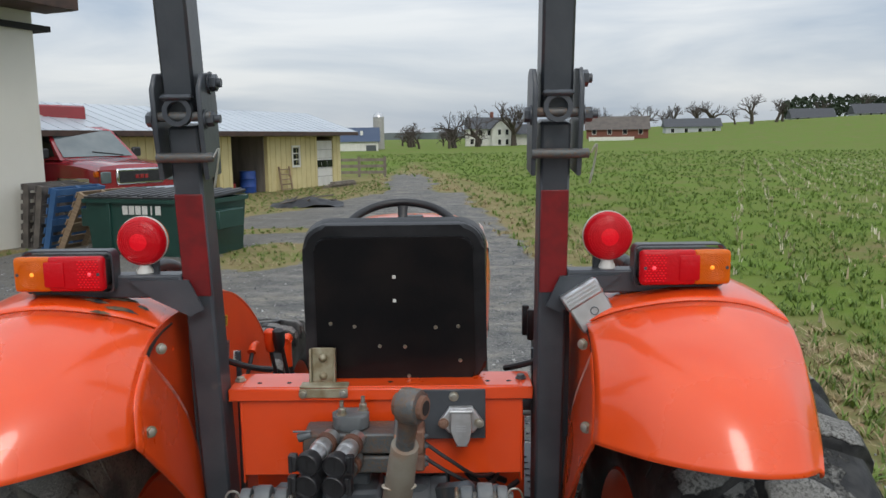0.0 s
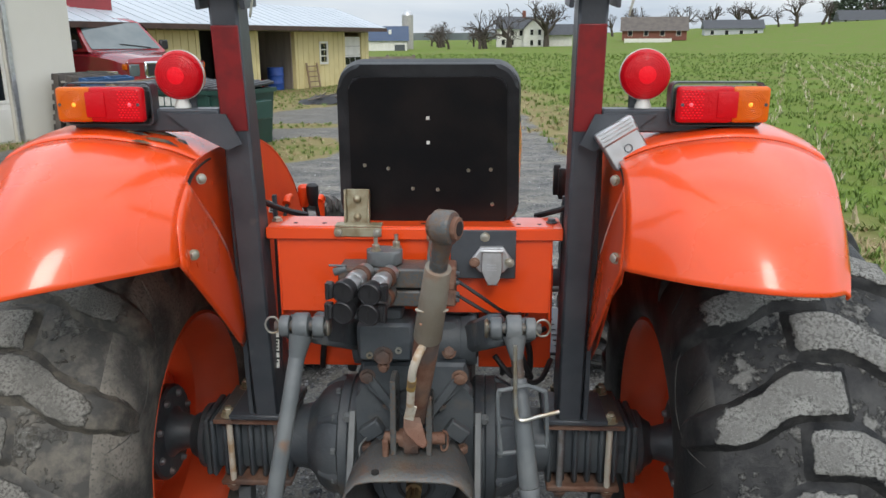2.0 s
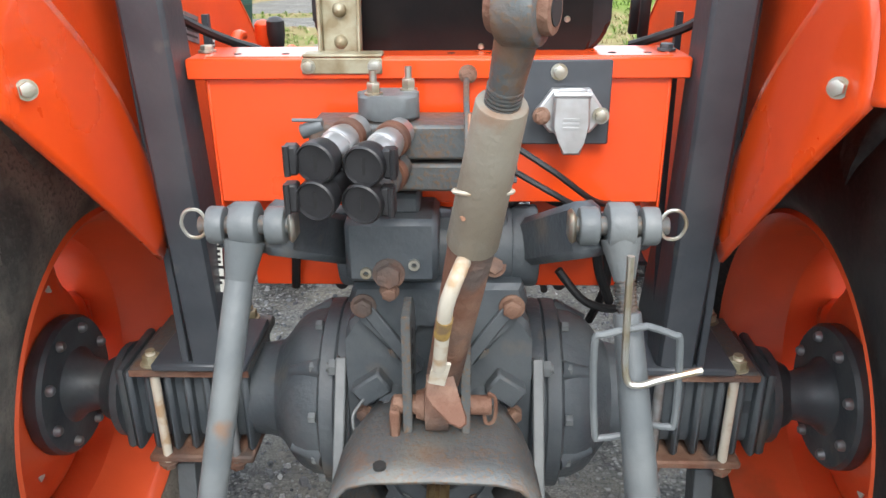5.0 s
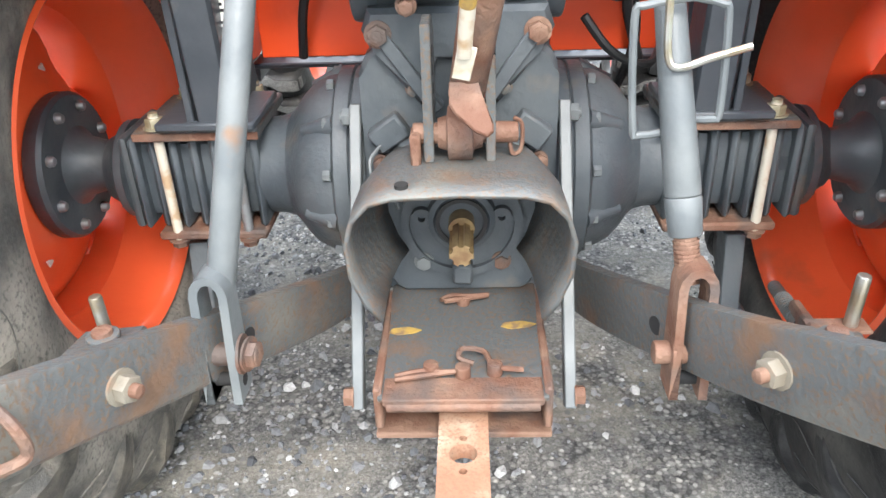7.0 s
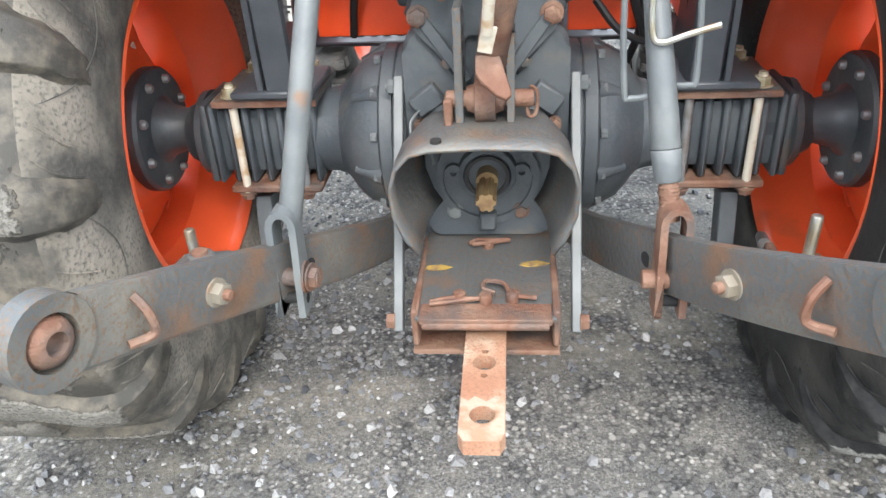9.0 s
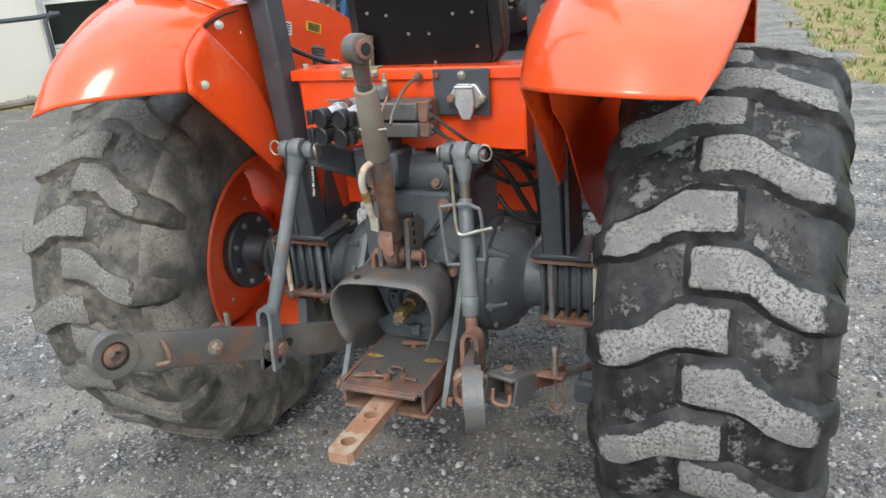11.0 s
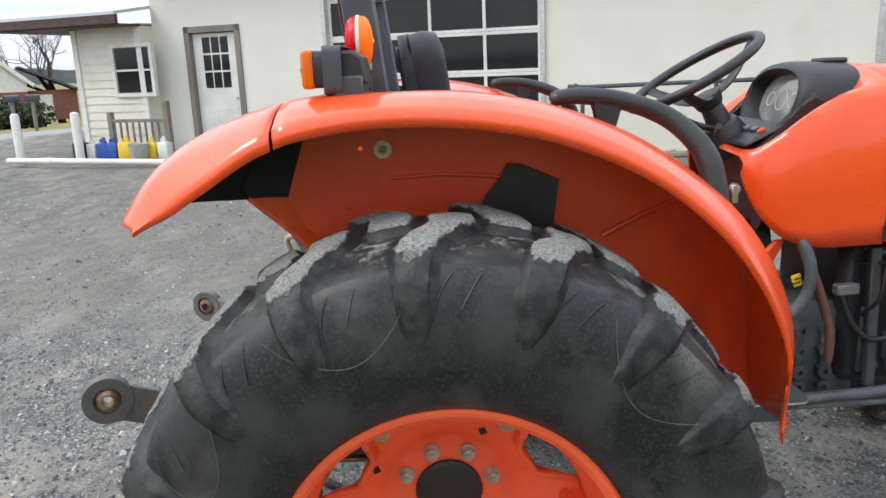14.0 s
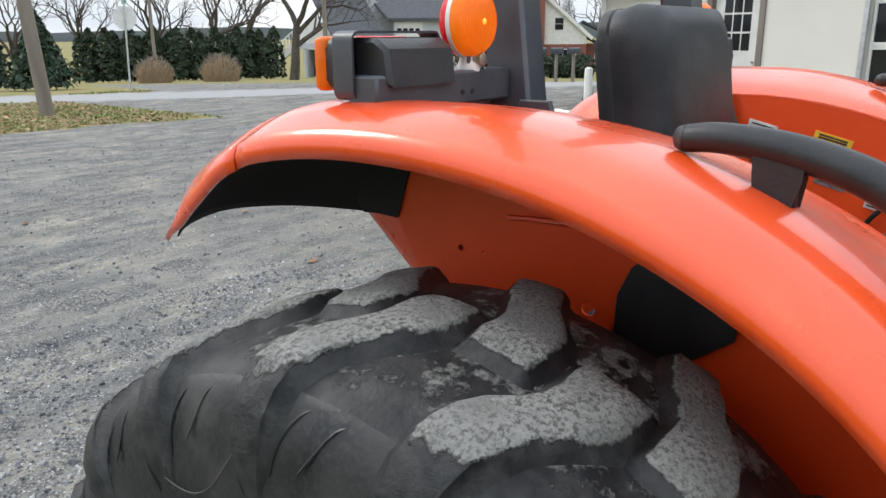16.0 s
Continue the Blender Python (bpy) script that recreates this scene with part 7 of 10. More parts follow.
    part("amber_lens", lathe([(0.030, 0.0), (0.0295, 0.012), (0.027, 0.030), (0.022, 0.045), (0.014, 0.0520), (0.003, 0.0535)], "y", 40, c), LENS_AMBER_LIT, rl)
    part("bulb_glow", lathe([(0.0325, 0.0), (0.0318, 0.003), (0.0295, 0.005)], "y", 14, c), BULB_AMBER, rl)
    for r in (0.010, 0.015, 0.020, 0.025, 0.030, 0.035, 0.040, 0.045):
        for k, mt in ((-1, LENS_RED), (1, LENS_AMBER_LIT)):
            y = k * (0.0298 - 0.0078 * (r / 0.045) ** 2.4)
            part("lens_ring", tube([(c[0] + r * math.cos(t), c[1] + y, c[2] + r * math.sin(t)) for t in [2 * math.pi * j / 16 for j in range(16)]], 0.0006, 5, smooth=2, closed=True), mt, rl)
    part("bulb_glow", lathe([(-0.0312, 0.0), (-0.0310, 0.010), (-0.0290, 0.019)], "y", 20, c), LENS_RED_LIT, rl)
    part("lamp_stem", lathe([(1.515, 0.019), (1.526, 0.018), (1.534, 0.014), (1.55, 0.014)], "z", 16, (s * 0.508, -0.148, 0)), LIGHT_PLASTIC, rl)


for s in (-1, 1):
    lamp(s)


def switch_box():
    m = Matrix.Translation((0.458, -0.205, 1.448)) @ pose(0, 0, 0, -8, -32, 0)
    b = part("switch_box", box(0.082, 0.060, 0.088, bev=0.004), ALU, tractor, "grey metal switch box hung askew on the post")
    b.matrix_basis = m
    part("box_lid", box(0.086, 0.064, 0.036, (0, -0.001, 0.030), bev=0.004), ALU, b)
    bm = bmesh.new()
    for k in range(4):
        box(0.070, 0.003, 0.004, (0, -0.0335, 0.018 + 0.008 * k), bev=0.001, bm=bm)
    part("lid_rib", bm, ALU, b)
    part("knob", plate_with_hole(0.009, 0.007, 0.002, Matrix.Translation((0.004, -0.0315, -0.012)) @ XZ, 20), CHARCOAL, b)
    part("cover_rear", box(0.078, 0.006, 0.03, (0, 0.033, -0.02), bev=0.001), ALU, b)
    part("conduit", tube([(0.50, -0.19, 1.43), (0.53, -0.18, 1.44), (0.55, -0.17, 1.46)], 0.006, 8), HOSE, tractor)


switch_box()


def grab_rail(s):
    x = s * 0.655
    line = [(x, 0.258, 1.458), (x, 0.30, 1.461), (x, 0.371, 1.453), (x, 0.443, 1.432), (x + s * 0.010, 0.500, 1.402), (x + s * 0.035, 0.543, 1.357), (x + s * 0.056, 0.562, 1.312), (x + s * 0.074, 0.570, 1.240)]
    g = part("grab_rail", tube(line, 0.0175, 14, smooth=6, radii=(0.0155, 0.0270)), BLACK, tractor, "black bent grab rail on the fender")
    part("rail_foot", prism([(-0.020, -0.050), (0.021, -0.050), (0.021, 0.000), (0.034, 0.016), (0.034, 0.030), (-0.034, 0.030), (-0.030, 0.016), (-0.018, 0.004)], 0.026, Matrix.Translation((x, 0.360, 1.425)) @ YZ, bev=0.006), BLACK, g, "flared upright foot")
    part("rail_tip", lathe([(-0.016, 0.0), (-0.010, 0.012), (0.0, 0.0165)], "y", 12, (x, 0.258, 1.458)), BLACK, g)


for s in (-1, 1):
    grab_rail(s)


def fender_controls():
    """Levers on the inner side of the fenders, stickers and slots."""
    for x, y, z, dx, mt in ((-0.395, 0.50, 1.19, 0.0, ORANGE_DULL), (-0.352, 0.47, 1.20, -0.03, BLACK)):
        lv = part("control_lever", rod((x + 0.02, y + 0.02, 1.02), (x, y, z - 0.03), 0.006, seg=10), BLACK, tractor, "control lever with a plastic knob")
        part("knob", lathe([(-0.035, 0.010), (-0.03, 0.014), (0.0, 0.019), (0.028, 0.019), (0.036, 0.012), (0.038, 0.0)], "z", 16, (x + dx * 0.3, y, z)), mt, lv)
    cl = part("control_lever", tube([(-0.420, 0.285, 1.12), (-0.412, 0.312, 1.168), (-0.410, 0.340, 1.200)], 0.006, 8), BLACK, tractor, "black lever with a red crossbar handle")
    part("handle", tube([(-0.410, 0.332, 1.200), (-0.410, 0.350, 1.212), (-0.410, 0.380, 1.212), (-0.410, 0.404, 1.206)], 0.010, 10, radii=(0.013, 0.007)), ORANGE_DULL, cl, "worn red plastic handle")
    sh = part("gear_lever", tube([(-0.36, 0.845, 0.80), (-0.38, 0.825, 0.90), (-0.40, 0.790, 1.03)], 0.008, 10), BLACK, tractor, "black gear lever with a red hand knob")
    bm = tube([(-0.40, 0.792, 1.02), (-0.402, 0.786, 1.06), (-0.404, 0.784, 1.095), (-0.404, 0.782, 1.112)], 0.0125, 12, radii=(0.010, 0.017))
    tube([(-0.404, 0.764, 1.116), (-0.404, 0.775, 1.121), (-0.404, 0.793, 1.123), (-0.404, 0.804, 1.116)], 0.015, 12, bm=bm, radii=(0.012, 0.016))
    part("knob", bm, ORANGE_DULL, sh, "worn red plastic hand knob")
    part("boot", lathe([(0.78, 0.05), (0.81, 0.035), (0.85, 0.013)], "z", 16, (-0.365, 0.84, 0)), BLACK, sh)
    for x, y, z in ((0.412, 0.488, 1.235), (0.400, 0.528, 1.240)):
        part("lever_tab", box(0.022, 0.016, 0.10, (x, y, z), (6, 0, 0), bev=0.005, seg=2), BLACK, tractor, "short black lever tab")
    for y, z, w, h, mt in ((0.045, 1.343, 0.070, 0.038, STICKER), (0.205, 1.326, 0.085, 0.030, STICKER_YELLOW), (0.215, 1.243, 0.072, 0.048, STUD_GREY), (0.310, 1.195, 0.040, 0.034, STICKER)):
        m = Matrix.Translation((-0.4505, y, z)) @ pose(0, 0, 0, -14, 0, 0)
        st = part("warning_sticker", box(0.0030, w, h, bev=0.0003), mt, tractor, "printed warning sticker on the fender wall", smooth=0)
        st.matrix_basis = m
        for k in range(4):
            part("print_bar", box(0.0008, w * 0.75, 0.004, (0.0018, 0, h * 0.30 - k * h * 0.2)), STICKER_DARK, st, smooth=0)


fender_controls()


def dashboard():
    """Steering console: orange cowl sides, black instrument hood, wheel and column."""
    secs = []
    for y, zt, zb, w in ((0.842, 1.262, 1.215, 0.205), (0.853, 1.272, 1.165, 0.222), (0.880, 1.284, 1.105, 0.240), (0.93, 1.318, 1.050, 0.262), (0.99, 1.368, 1.026, 0.280), (1.05, 1.425, 1.022, 0.294), (1.11, 1.466, 1.026, 0.304), (1.178, 1.488, 1.030, 0.312)):
        t = smooth01(0.98, 1.15, y)
        drop = 0.012 + 0.09 * t
        dip = 0.085 * smooth01(0.86, 0.92, y) * (1 - smooth01(1.10, 1.17, y))
        secs.append([(-w, y, zb), (-w - 0.010, y, (zb + zt) / 2), (-w + 0.004, y, zt - drop), (-w * 0.90, y, zt - 0.4 * drop), (-w * 0.5, y, zt - dip), (0, y, zt + 0.004 - dip), (w * 0.5, y, zt - dip), (w * 0.90, y, zt - 0.4 * drop), (w - 0.004, y, zt - drop), (w + 0.010, y, (zb + zt) / 2), (w, y, zb)])
    solid(part("cowl", grid(loft(secs, 4, 3)), ORANGE, tractor, "orange steering console cowl", smooth=50), 0.006)
    part("cowl_back", grid(loft([[(0.97 * x, y + 0.012, z - 0.004) for x, y, z in secs[k]] for k in (0, 2)] + [[(0.6 * x, 0.90, 1.02 + 0.05 * (z > 1.2)) for x, y, z in secs[2]]], 3, 2)), BLACK, tractor, "black plastic back of the steering console", smooth=50)
    part("console_lower", box(0.22, 0.11, 0.44, (0, 0.955, 0.83), (8, 0, 0), bev=0.02, seg=2), BLACK, tractor, "black lower steering console")
    # instrument hood: a thick arched rim round the sunk oval gauge glass
    def oval(cy, cz, wa, hb, n=36):
        out = []
        for j in range(n):
            th = 2 * math.pi * j / n
            ct, st = math.cos(th), math.sin(th)
            e = 0.80
            u, w = wa * math.copysign(abs(ct) ** e, ct), hb * math.copysign(abs(st) ** e, st)
            out.append(Vector((u, cy + 0.33 * w, cz + 0.94 * w)))
        return out
    bm = bmesh.new()
    rings = [[bm.verts.new(p) for p in oval(*q)] for q in ((1.195, 1.400, 0.222, 0.096), (1.14, 1.400, 0.214, 0.104), (1.08, 1.398, 0.200, 0.110), (1.022, 1.396, 0.184, 0.114), (0.998, 1.395, 0.176, 0.110), (0.991, 1.394, 0.162, 0.097), (1.000, 1.394, 0.150, 0.086), (1.040, 1.396, 0.138, 0.074))]
    for p, q in zip(rings, rings[1:]):
        for j in range(36):
            bm.faces.new((p[j], p[(j + 1) % 36], q[(j + 1) % 36], q[j]))
    part("instrument_hood", bm, BLACK_SEAT, tractor, "black instrument hood with a thick arched rim", smooth=60)
    bm = bmesh.new()
    bm.faces.new([bm.verts.new(p) for p in oval(1.038, 1.396, 0.141, 0.077)])
    gp = solid(part("gauge_panel", bm, GAUGE, tractor, "glossy instrument panel with round dials", smooth=0), 0.004)
    for x, r in ((-0.068, 0.022), (0.0, 0.032), (0.068, 0.022)):
        part("dial", plate_with_hole(r, r * 0.93, 0.0015, Matrix.Translation((x, 1.033, 1.396)) @ pose(0, 0, 0, -19) @ XZ, 24), STICKER, gp)
    for k in (-1, 1):
        part("hood_cheek", prism([(0.86, 1.262), (0.95, 1.262), (1.08, 1.36), (1.08, 1.40), (1.03, 1.425), (0.995, 1.385), (0.965, 1.338), (0.92, 1.308)], 0.034, Matrix.Translation((k * 0.180, 0, 0)) @ YZ, bev=0.012), BLACK_SEAT, tractor, "black cheek of the instrument hood")
    sp = part("switch_panel", box(0.37, 0.130, 0.014, (0, 0.912, 1.312), (24, 0, 0), bev=0.006), BLACK, tractor, "black switch panel under the gauges")
    for x, w, mt in ((0.105, 0.032, CHARCOAL), (0.06, 0.030, CHARCOAL), (0.15, 0.012, ORANGE_DULL), (-0.10, 0.03, CHARCOAL)):
        part("switch", box(w, 0.022, 0.012, (x, 0.912, 1.323), (24, 0, 0), bev=0.003), mt, sp)
    part("key_switch", rod((0.190, 0.828, 1.175), (0.222, 0.820, 1.175), 0.014, seg=18, bev=0.003, bm=box(0.004, 0.02, 0.05, (0.238, 0.812, 1.165), (0, 0, 12), bev=0.002)), ZINC, tractor, "ignition switch with its key")
    part("light_stalk", rod((0.12, 0.80, 1.32), (0.20, 0.775, 1.345), 0.007, 0.009, seg=10), BLACK, tractor)
    # column and wheel
    c = Vector((0.0, 0.770, 1.482))
    ax = Vector((0, -0.50, 0.87)).normalized()
    col = part("steering_column", rod(c - ax * 0.24, c - ax * 0.105, 0.045, 0.030, seg=20, bev=0.004), BLACK, tractor, "black steering column")
    part("column_boot", rod(c - ax * 0.26, c - ax * 0.165, 0.078, 0.048, seg=20, bev=0.01), BLACK, col)
    part("stalk", tube([c - ax * 0.185 + Vector((0.02, -0.02, 0)), c - ax * 0.180 + Vector((0.03, -0.07, 0.004)), c - ax * 0.172 + Vector((0.035, -0.11, 0.014))], 0.010, 10), BLACK, col, "short black stalk")
    u, v = Vector((1, 0, 0)), ax.cross(Vector((1, 0, 0))).normalized()
    R = 0.195
    sw = part("steering_wheel", tube([c + R * (math.cos(a) * u + math.sin(a) * v) for a in [2 * math.pi * k / 24 for k in range(24)]], 0.0145, 12, smooth=3, closed=True), BLACK, tractor, "black three-spoke steering wheel")
    part("wheel_hub", rod(c - ax * 0.115, c - ax * 0.072, 0.036, 0.048, seg=24, bev=0.008), BLACK, sw)
    for a in (90, 210, 330):
        e = math.cos(radians(a)) * u + math.sin(radians(a)) * v
        across = ax.cross(e)
        rows = []
        for r, dip, w in ((0.02, 0.082, 0.034), (0.06, 0.080, 0.026), (0.10, 0.066, 0.021), (0.14, 0.042, 0.018), (0.17, 0.020, 0.017), (0.192, 0.002, 0.020)):
            q = c + e * r - ax * dip
            rows.append([q + across * w * p + ax * h for p, h in ((-1, 0.0), (-0.8, 0.006), (0.8, 0.006), (1, 0.0), (0.8, -0.006), (-0.8, -0.006), (-1, 0.0))])
        part("spoke", grid(loft(rows, 3, 1)), BLACK, sw, "flat dished spoke", smooth=60)


dashboard()


# ---------------------------------------------------------------- hood, engine, front axle
def hood_section(y):
    """Half widths and heights of the hood at y: (top, bottom, top half width, bottom half width)."""
    pts = ((1.182, 1.490, 1.035, 0.236, 0.315), (1.40, 1.488, 1.035, 0.238, 0.318), (1.62, 1.474, 1.012, 0.236, 0.318), (1.70, 1.466, 0.985, 0.234, 0.317), (1.80, 1.455, 0.800, 0.232, 0.315),
           (1.95, 1.435, 0.795, 0.228, 0.310), (2.10, 1.402, 0.805, 0.222, 0.300), (2.20, 1.362, 0.820, 0.214, 0.290), (2.27, 1.300, 0.835, 0.204, 0.275), (2.31, 1.200, 0.845, 0.192, 0.255))
    for a, b in zip(pts, pts[1:]):
        if a[0] <= y <= b[0]:
            t = (y - a[0]) / (b[0] - a[0])
            return [a[i] + (b[i] - a[i]) * t for i in range(1, 5)]
    return pts[-1][1:]


def hood():
    secs = []
    for y in (1.182, 1.30, 1.45, 1.60, 1.68, 1.74, 1.78, 1.80, 1.84, 1.95, 2.05, 2.14, 2.20, 2.25, 2.29, 2.31):
        zt, zb, wt, wb = hood_section(y)
        half = [(wb, zb), (wb + 0.004, zb + 0.33 * (zt - 0.10 - zb)), (wb + 0.002, zb + 0.7 * (zt - 0.10 - zb)), (wt + 0.062, zt - 0.115), (wt + 0.045, zt - 0.075), (wt + 0.010, zt - 0.030), (wt * 0.8, zt - 0.010), (wt * 0.4, zt - 0.001), (0, zt)]
        secs.append([(-w, y, z) for w, z in half] + [(w, y, z) for w, z in half[-2::-1]])
    rows = []
    for a in secs:
        rows.append([Vector(p) for p in a])
    h = solid(part("hood", grid(rows), ORANGE, tractor, "glossy orange engine hood", smooth=45), 0.005)
    part("nose", prism([(-0.25, 0.845), (0.25, 0.845), (0.235, 1.05), (0.19, 1.195), (-0.19, 1.195), (-0.235, 1.05)], 0.02, Matrix.Translation((0, 2.305, 0)) @ XZ), BLACK, tractor, "black radiator grille")
    for s in (-1, 1):
        # black side grille panel, lamp, seam, decals
        rows = []
        for y0, y1, z in ((1.845, 2.175, 1.345), (1.855, 2.20, 1.28), (1.90, 2.225, 1.20), (1.97, 2.238, 1.10), (2.00, 2.242, 1.00), (2.02, 2.240, 0.945)):
            row = []
            for k in range(7):
                y = y0 + (y1 - y0) * k / 6
                zt, zb, wt, wb = hood_section(y)
                f = (z - zb) / (zt - 0.10 - zb)
                w = wb + 0.004 if f < 0.33 else (wb + 0.002 if f < 0.8 else wb + 0.002 + (f - 0.8) / 0.2 * (wt + 0.058 - wb))
                row.append(Vector((s * (w + 0.005), y, z)))
            rows.append(row)
        part("side_grille", grid(rows), CHARCOAL, tractor, "black mesh side grille", smooth=50)
        part("headlight", box(0.02, 0.075, 0.14, (s * 0.268, 2.255, 1.19), (0, 0, s * -22), bev=0.01), GAUGE, tractor, "headlight beside the grille")
        m = Matrix(((0, 0, s, s * 0.3235), (s, 0, 0, 0), (0, 1, 0, 0), (0, 0, 0, 1)))

        def on_hood(y, z, tilt=0.0):
            return Matrix(((0, 0, s, s * 0.3235), (s, 0, 0, y), (0, 1, 0, z), (0, 0, 0, 1))) @ pose(0, 0, 0, tilt)
        words("M5640", 0.090, on_hood(1.375, 1.345), DECAL_CREAM, "model_number", h, 0.0008, "cream model number on the hood side", 0.0024, 0.25)
        words("SU", 0.066, on_hood(1.555, 1.335), DECAL, "model_number", h, 0.0008, "grey model letters on the hood side", 0.002, 0.25)
        for k in range(6):
            bm = prism([(-0.022, -0.027), (0.016, -0.027), (0.022, 0.027), (-0.016, 0.027)], 0.0012, Matrix.Translation((s * 0.3085, 1.262 + 0.056 * k, 1.425 - 0.0035 * k)) @ pose(0, 0, 0, 0, -s * 16, 0) @ Matrix(((0, 0, s, 0), (s, 0, 0, 0), (0, 1, 0, 0), (0, 0, 0, 1))) @ Matrix.Diagonal((s, 1, 1, 1)))
            part("brand_block", bm, DECAL, h, "plain silver block on the hood side")
        st = part("sticker", box(0.0014, 0.088, 0.058, (s * 0.3235, 1.262, 1.283)), STICKER, h, "small black sticker with a pale border", smooth=0)
        part("sticker_print", box(0.0014, 0.080, 0.050, (s * 0.3242, 1.262, 1.283)), STICKER_DARK, st, smooth=0)
        part("sticker_print", prism([(-0.022, -0.012), (0.022, -0.012), (0.006, 0.014), (-0.006, 0.014)], 0.001, on_hood(1.262, 1.287) @ Matrix.Translation((0, 0, 0.0018))), GREY_LIGHT, st, smooth=0)
        part("hood_seam", bar((s * 0.318, 1.180, 1.04), (s * 0.319, 1.180, 1.375), 0.010, 0.005, bev=0, up=(s, 0, 0)), DARK, h, smooth=0)
        part("crease", tube([(s * (hood_section(y)[2] + 0.0605), y, hood_section(y)[0] - 0.112) for y in (1.19, 1.4, 1.6, 1.8, 1.95)], 0.0022, 6, smooth=3), ORANGE, h)
    part("exhaust_cap", box(0.075, 0.075, 0.016, (0.03, 1.15, 1.502), bev=0.006), BLACK, tractor, "small black cap on the hood")


hood()


def engine():
    """What shows under the hood side: block, filter, alternator, hoses, clutch housing."""
    part("engine_block", box(0.40, 0.95, 0.44, (0, 1.62, 0.80), bev=0.03), BLACK, tractor, "dark grey engine block")
    part("clutch_housing", box(0.35, 0.40, 0.36, (0, 1.03, 0.66), bev=0.04, seg=2), AXLE_DARK, tractor, "dark grey clutch housing with bolt bosses")
    part("gearbox", box(0.30, 0.60, 0.38, (0, 0.56, 0.68), bev=0.04, seg=2), AXLE_DARK, tractor, "dark grey gearbox")
    part("frame_rail", box(0.44, 1.15, 0.09, (0, 1.85, 0.70), bev=0.01), CHARCOAL, tractor, "dark front frame")
    part("front_bumper", box(0.42, 0.16, 0.16, (0, 2.30, 0.74), bev=0.015), CHARCOAL, tractor)
    rng = random.Random(3)
    for s in (-1, 1):
        x = s * 0.20
        f = part("oil_filter", rod((s * 0.235, 1.80, 0.845), (s * 0.320, 1.825, 0.835), 0.046, seg=24, bev=0.008), STICKER, tractor, "white oil filter")
        part("alternator", rod((s * 0.215, 1.36, 0.905), (s * 0.215, 1.52, 0.905), 0.052, seg=24, bev=0.008), CHARCOAL, tractor, "dark ribbed starter motor")
        part("starter_band", rod((s * 0.215, 1.40, 0.905), (s * 0.215, 1.42, 0.905), 0.055, seg=24), GREY_LIGHT, tractor)
        part("fuel_pump", box(0.05, 0.12, 0.10, (s * 0.215, 1.62, 0.93), bev=0.012), GREY, tractor)
        for pts, r, mt in ((((x, 1.20, 0.99), (x + s * 0.05, 1.35, 0.995), (x + s * 0.05, 1.55, 0.985), (x, 1.70, 0.99)), 0.009, HOSE),
                           (((x, 1.24, 0.96), (x + s * 0.05, 1.30, 0.92), (x + s * 0.055, 1.34, 0.82), (x + s * 0.05, 1.50, 0.795), (x, 1.62, 0.80)), 0.010, HOSE),
                           (((x + s * 0.07, 1.325, 0.780), (x + s * 0.08, 1.394, 0.773), (x + s * 0.08, 1.543, 0.756), (x + s * 0.07, 1.70, 0.768), (x, 1.86, 0.80)), 0.011, GREY_LIGHT),
                           (((x + s * 0.07, 1.325, 0.757), (x + s * 0.08, 1.394, 0.752), (x + s * 0.08, 1.546, 0.722), (x + s * 0.08, 1.627, 0.726), (x + s * 0.06, 1.74, 0.75)), 0.011, GREY_LIGHT),
                           (((x + s * 0.04, 1.124, 0.868), (x + s * 0.05, 1.151, 0.793), (x + s * 0.05, 1.203, 0.740), (x + s * 0.05, 1.265, 0.742), (x + s * 0.05, 1.315, 0.774)), 0.009, HOSE),
                           (((x + s * 0.03, 1.210, 0.983), (x + s * 0.04, 1.270, 0.981), (x + s * 0.04, 1.310, 0.972), (x + s * 0.04, 1.324, 0.936)), 0.006, GREY_LIGHT),
                           (((x + s * 0.03, 1.280, 0.998), (x + s * 0.04, 1.352, 0.990), (x + s * 0.04, 1.375, 0.940)), 0.006, GREY),
                           (((x + s * 0.04, 1.221, 0.955), (x + s * 0.04, 1.350, 0.938), (x + s * 0.04, 1.481, 0.920), (x + s * 0.04, 1.648, 0.922)), 0.0035, STUD_GREY),
                           (((x + s * 0.05, 0.975, 1.06), (x + s * 0.08, 0.990, 1.01), (x + s * 0.08, 1.038, 0.902), (x + s * 0.08, 1.078, 0.775), (x + s * 0.08, 1.078, 0.690)), 0.013, COPPER_PIPE),
                           (((x, 1.55, 0.94), (x + s * 0.05, 1.62, 0.99), (x + s * 0.05, 1.75, 0.97), (x, 1.80, 0.90)), 0.006, HOSE)):
            part("engine_hose", tube(pts, r, 10), mt, tractor, "engine hose or pipe")
        # ribs and bolts of the block, injector lines, a belt guard and clipped wiring
        for k in range(7):
            part("block_rib", box(0.016, 0.030, 0.20, (s * 0.205, 1.22 + 0.085 * k, 0.72), bev=0.005), AXLE_DARK, tractor)
            part("bolt", bolt((s * 0.204, 1.255 + 0.085 * k, 0.640 + 0.02 * (k % 2)), (s, 0, 0), 0.009, 0.012), GREY, tractor)
        for k in range(4):
            part("injector_line", tube([(s * 0.235, 1.60 + 0.02 * k, 0.97), (s * 0.265, 1.57 + 0.03 * k, 1.005), (s * 0.235, 1.50 + 0.06 * k, 1.02), (s * 0.19, 1.46 + 0.08 * k, 1.02)], 0.004, 6), STUD_GREY, tractor, "thin steel injector line")
        part("starter_body", rod((s * 0.265, 1.285, 0.885), (s * 0.265, 1.44, 0.885), 0.040, seg=20, bev=0.006), GREY, tractor, "dark cylindrical starter body")
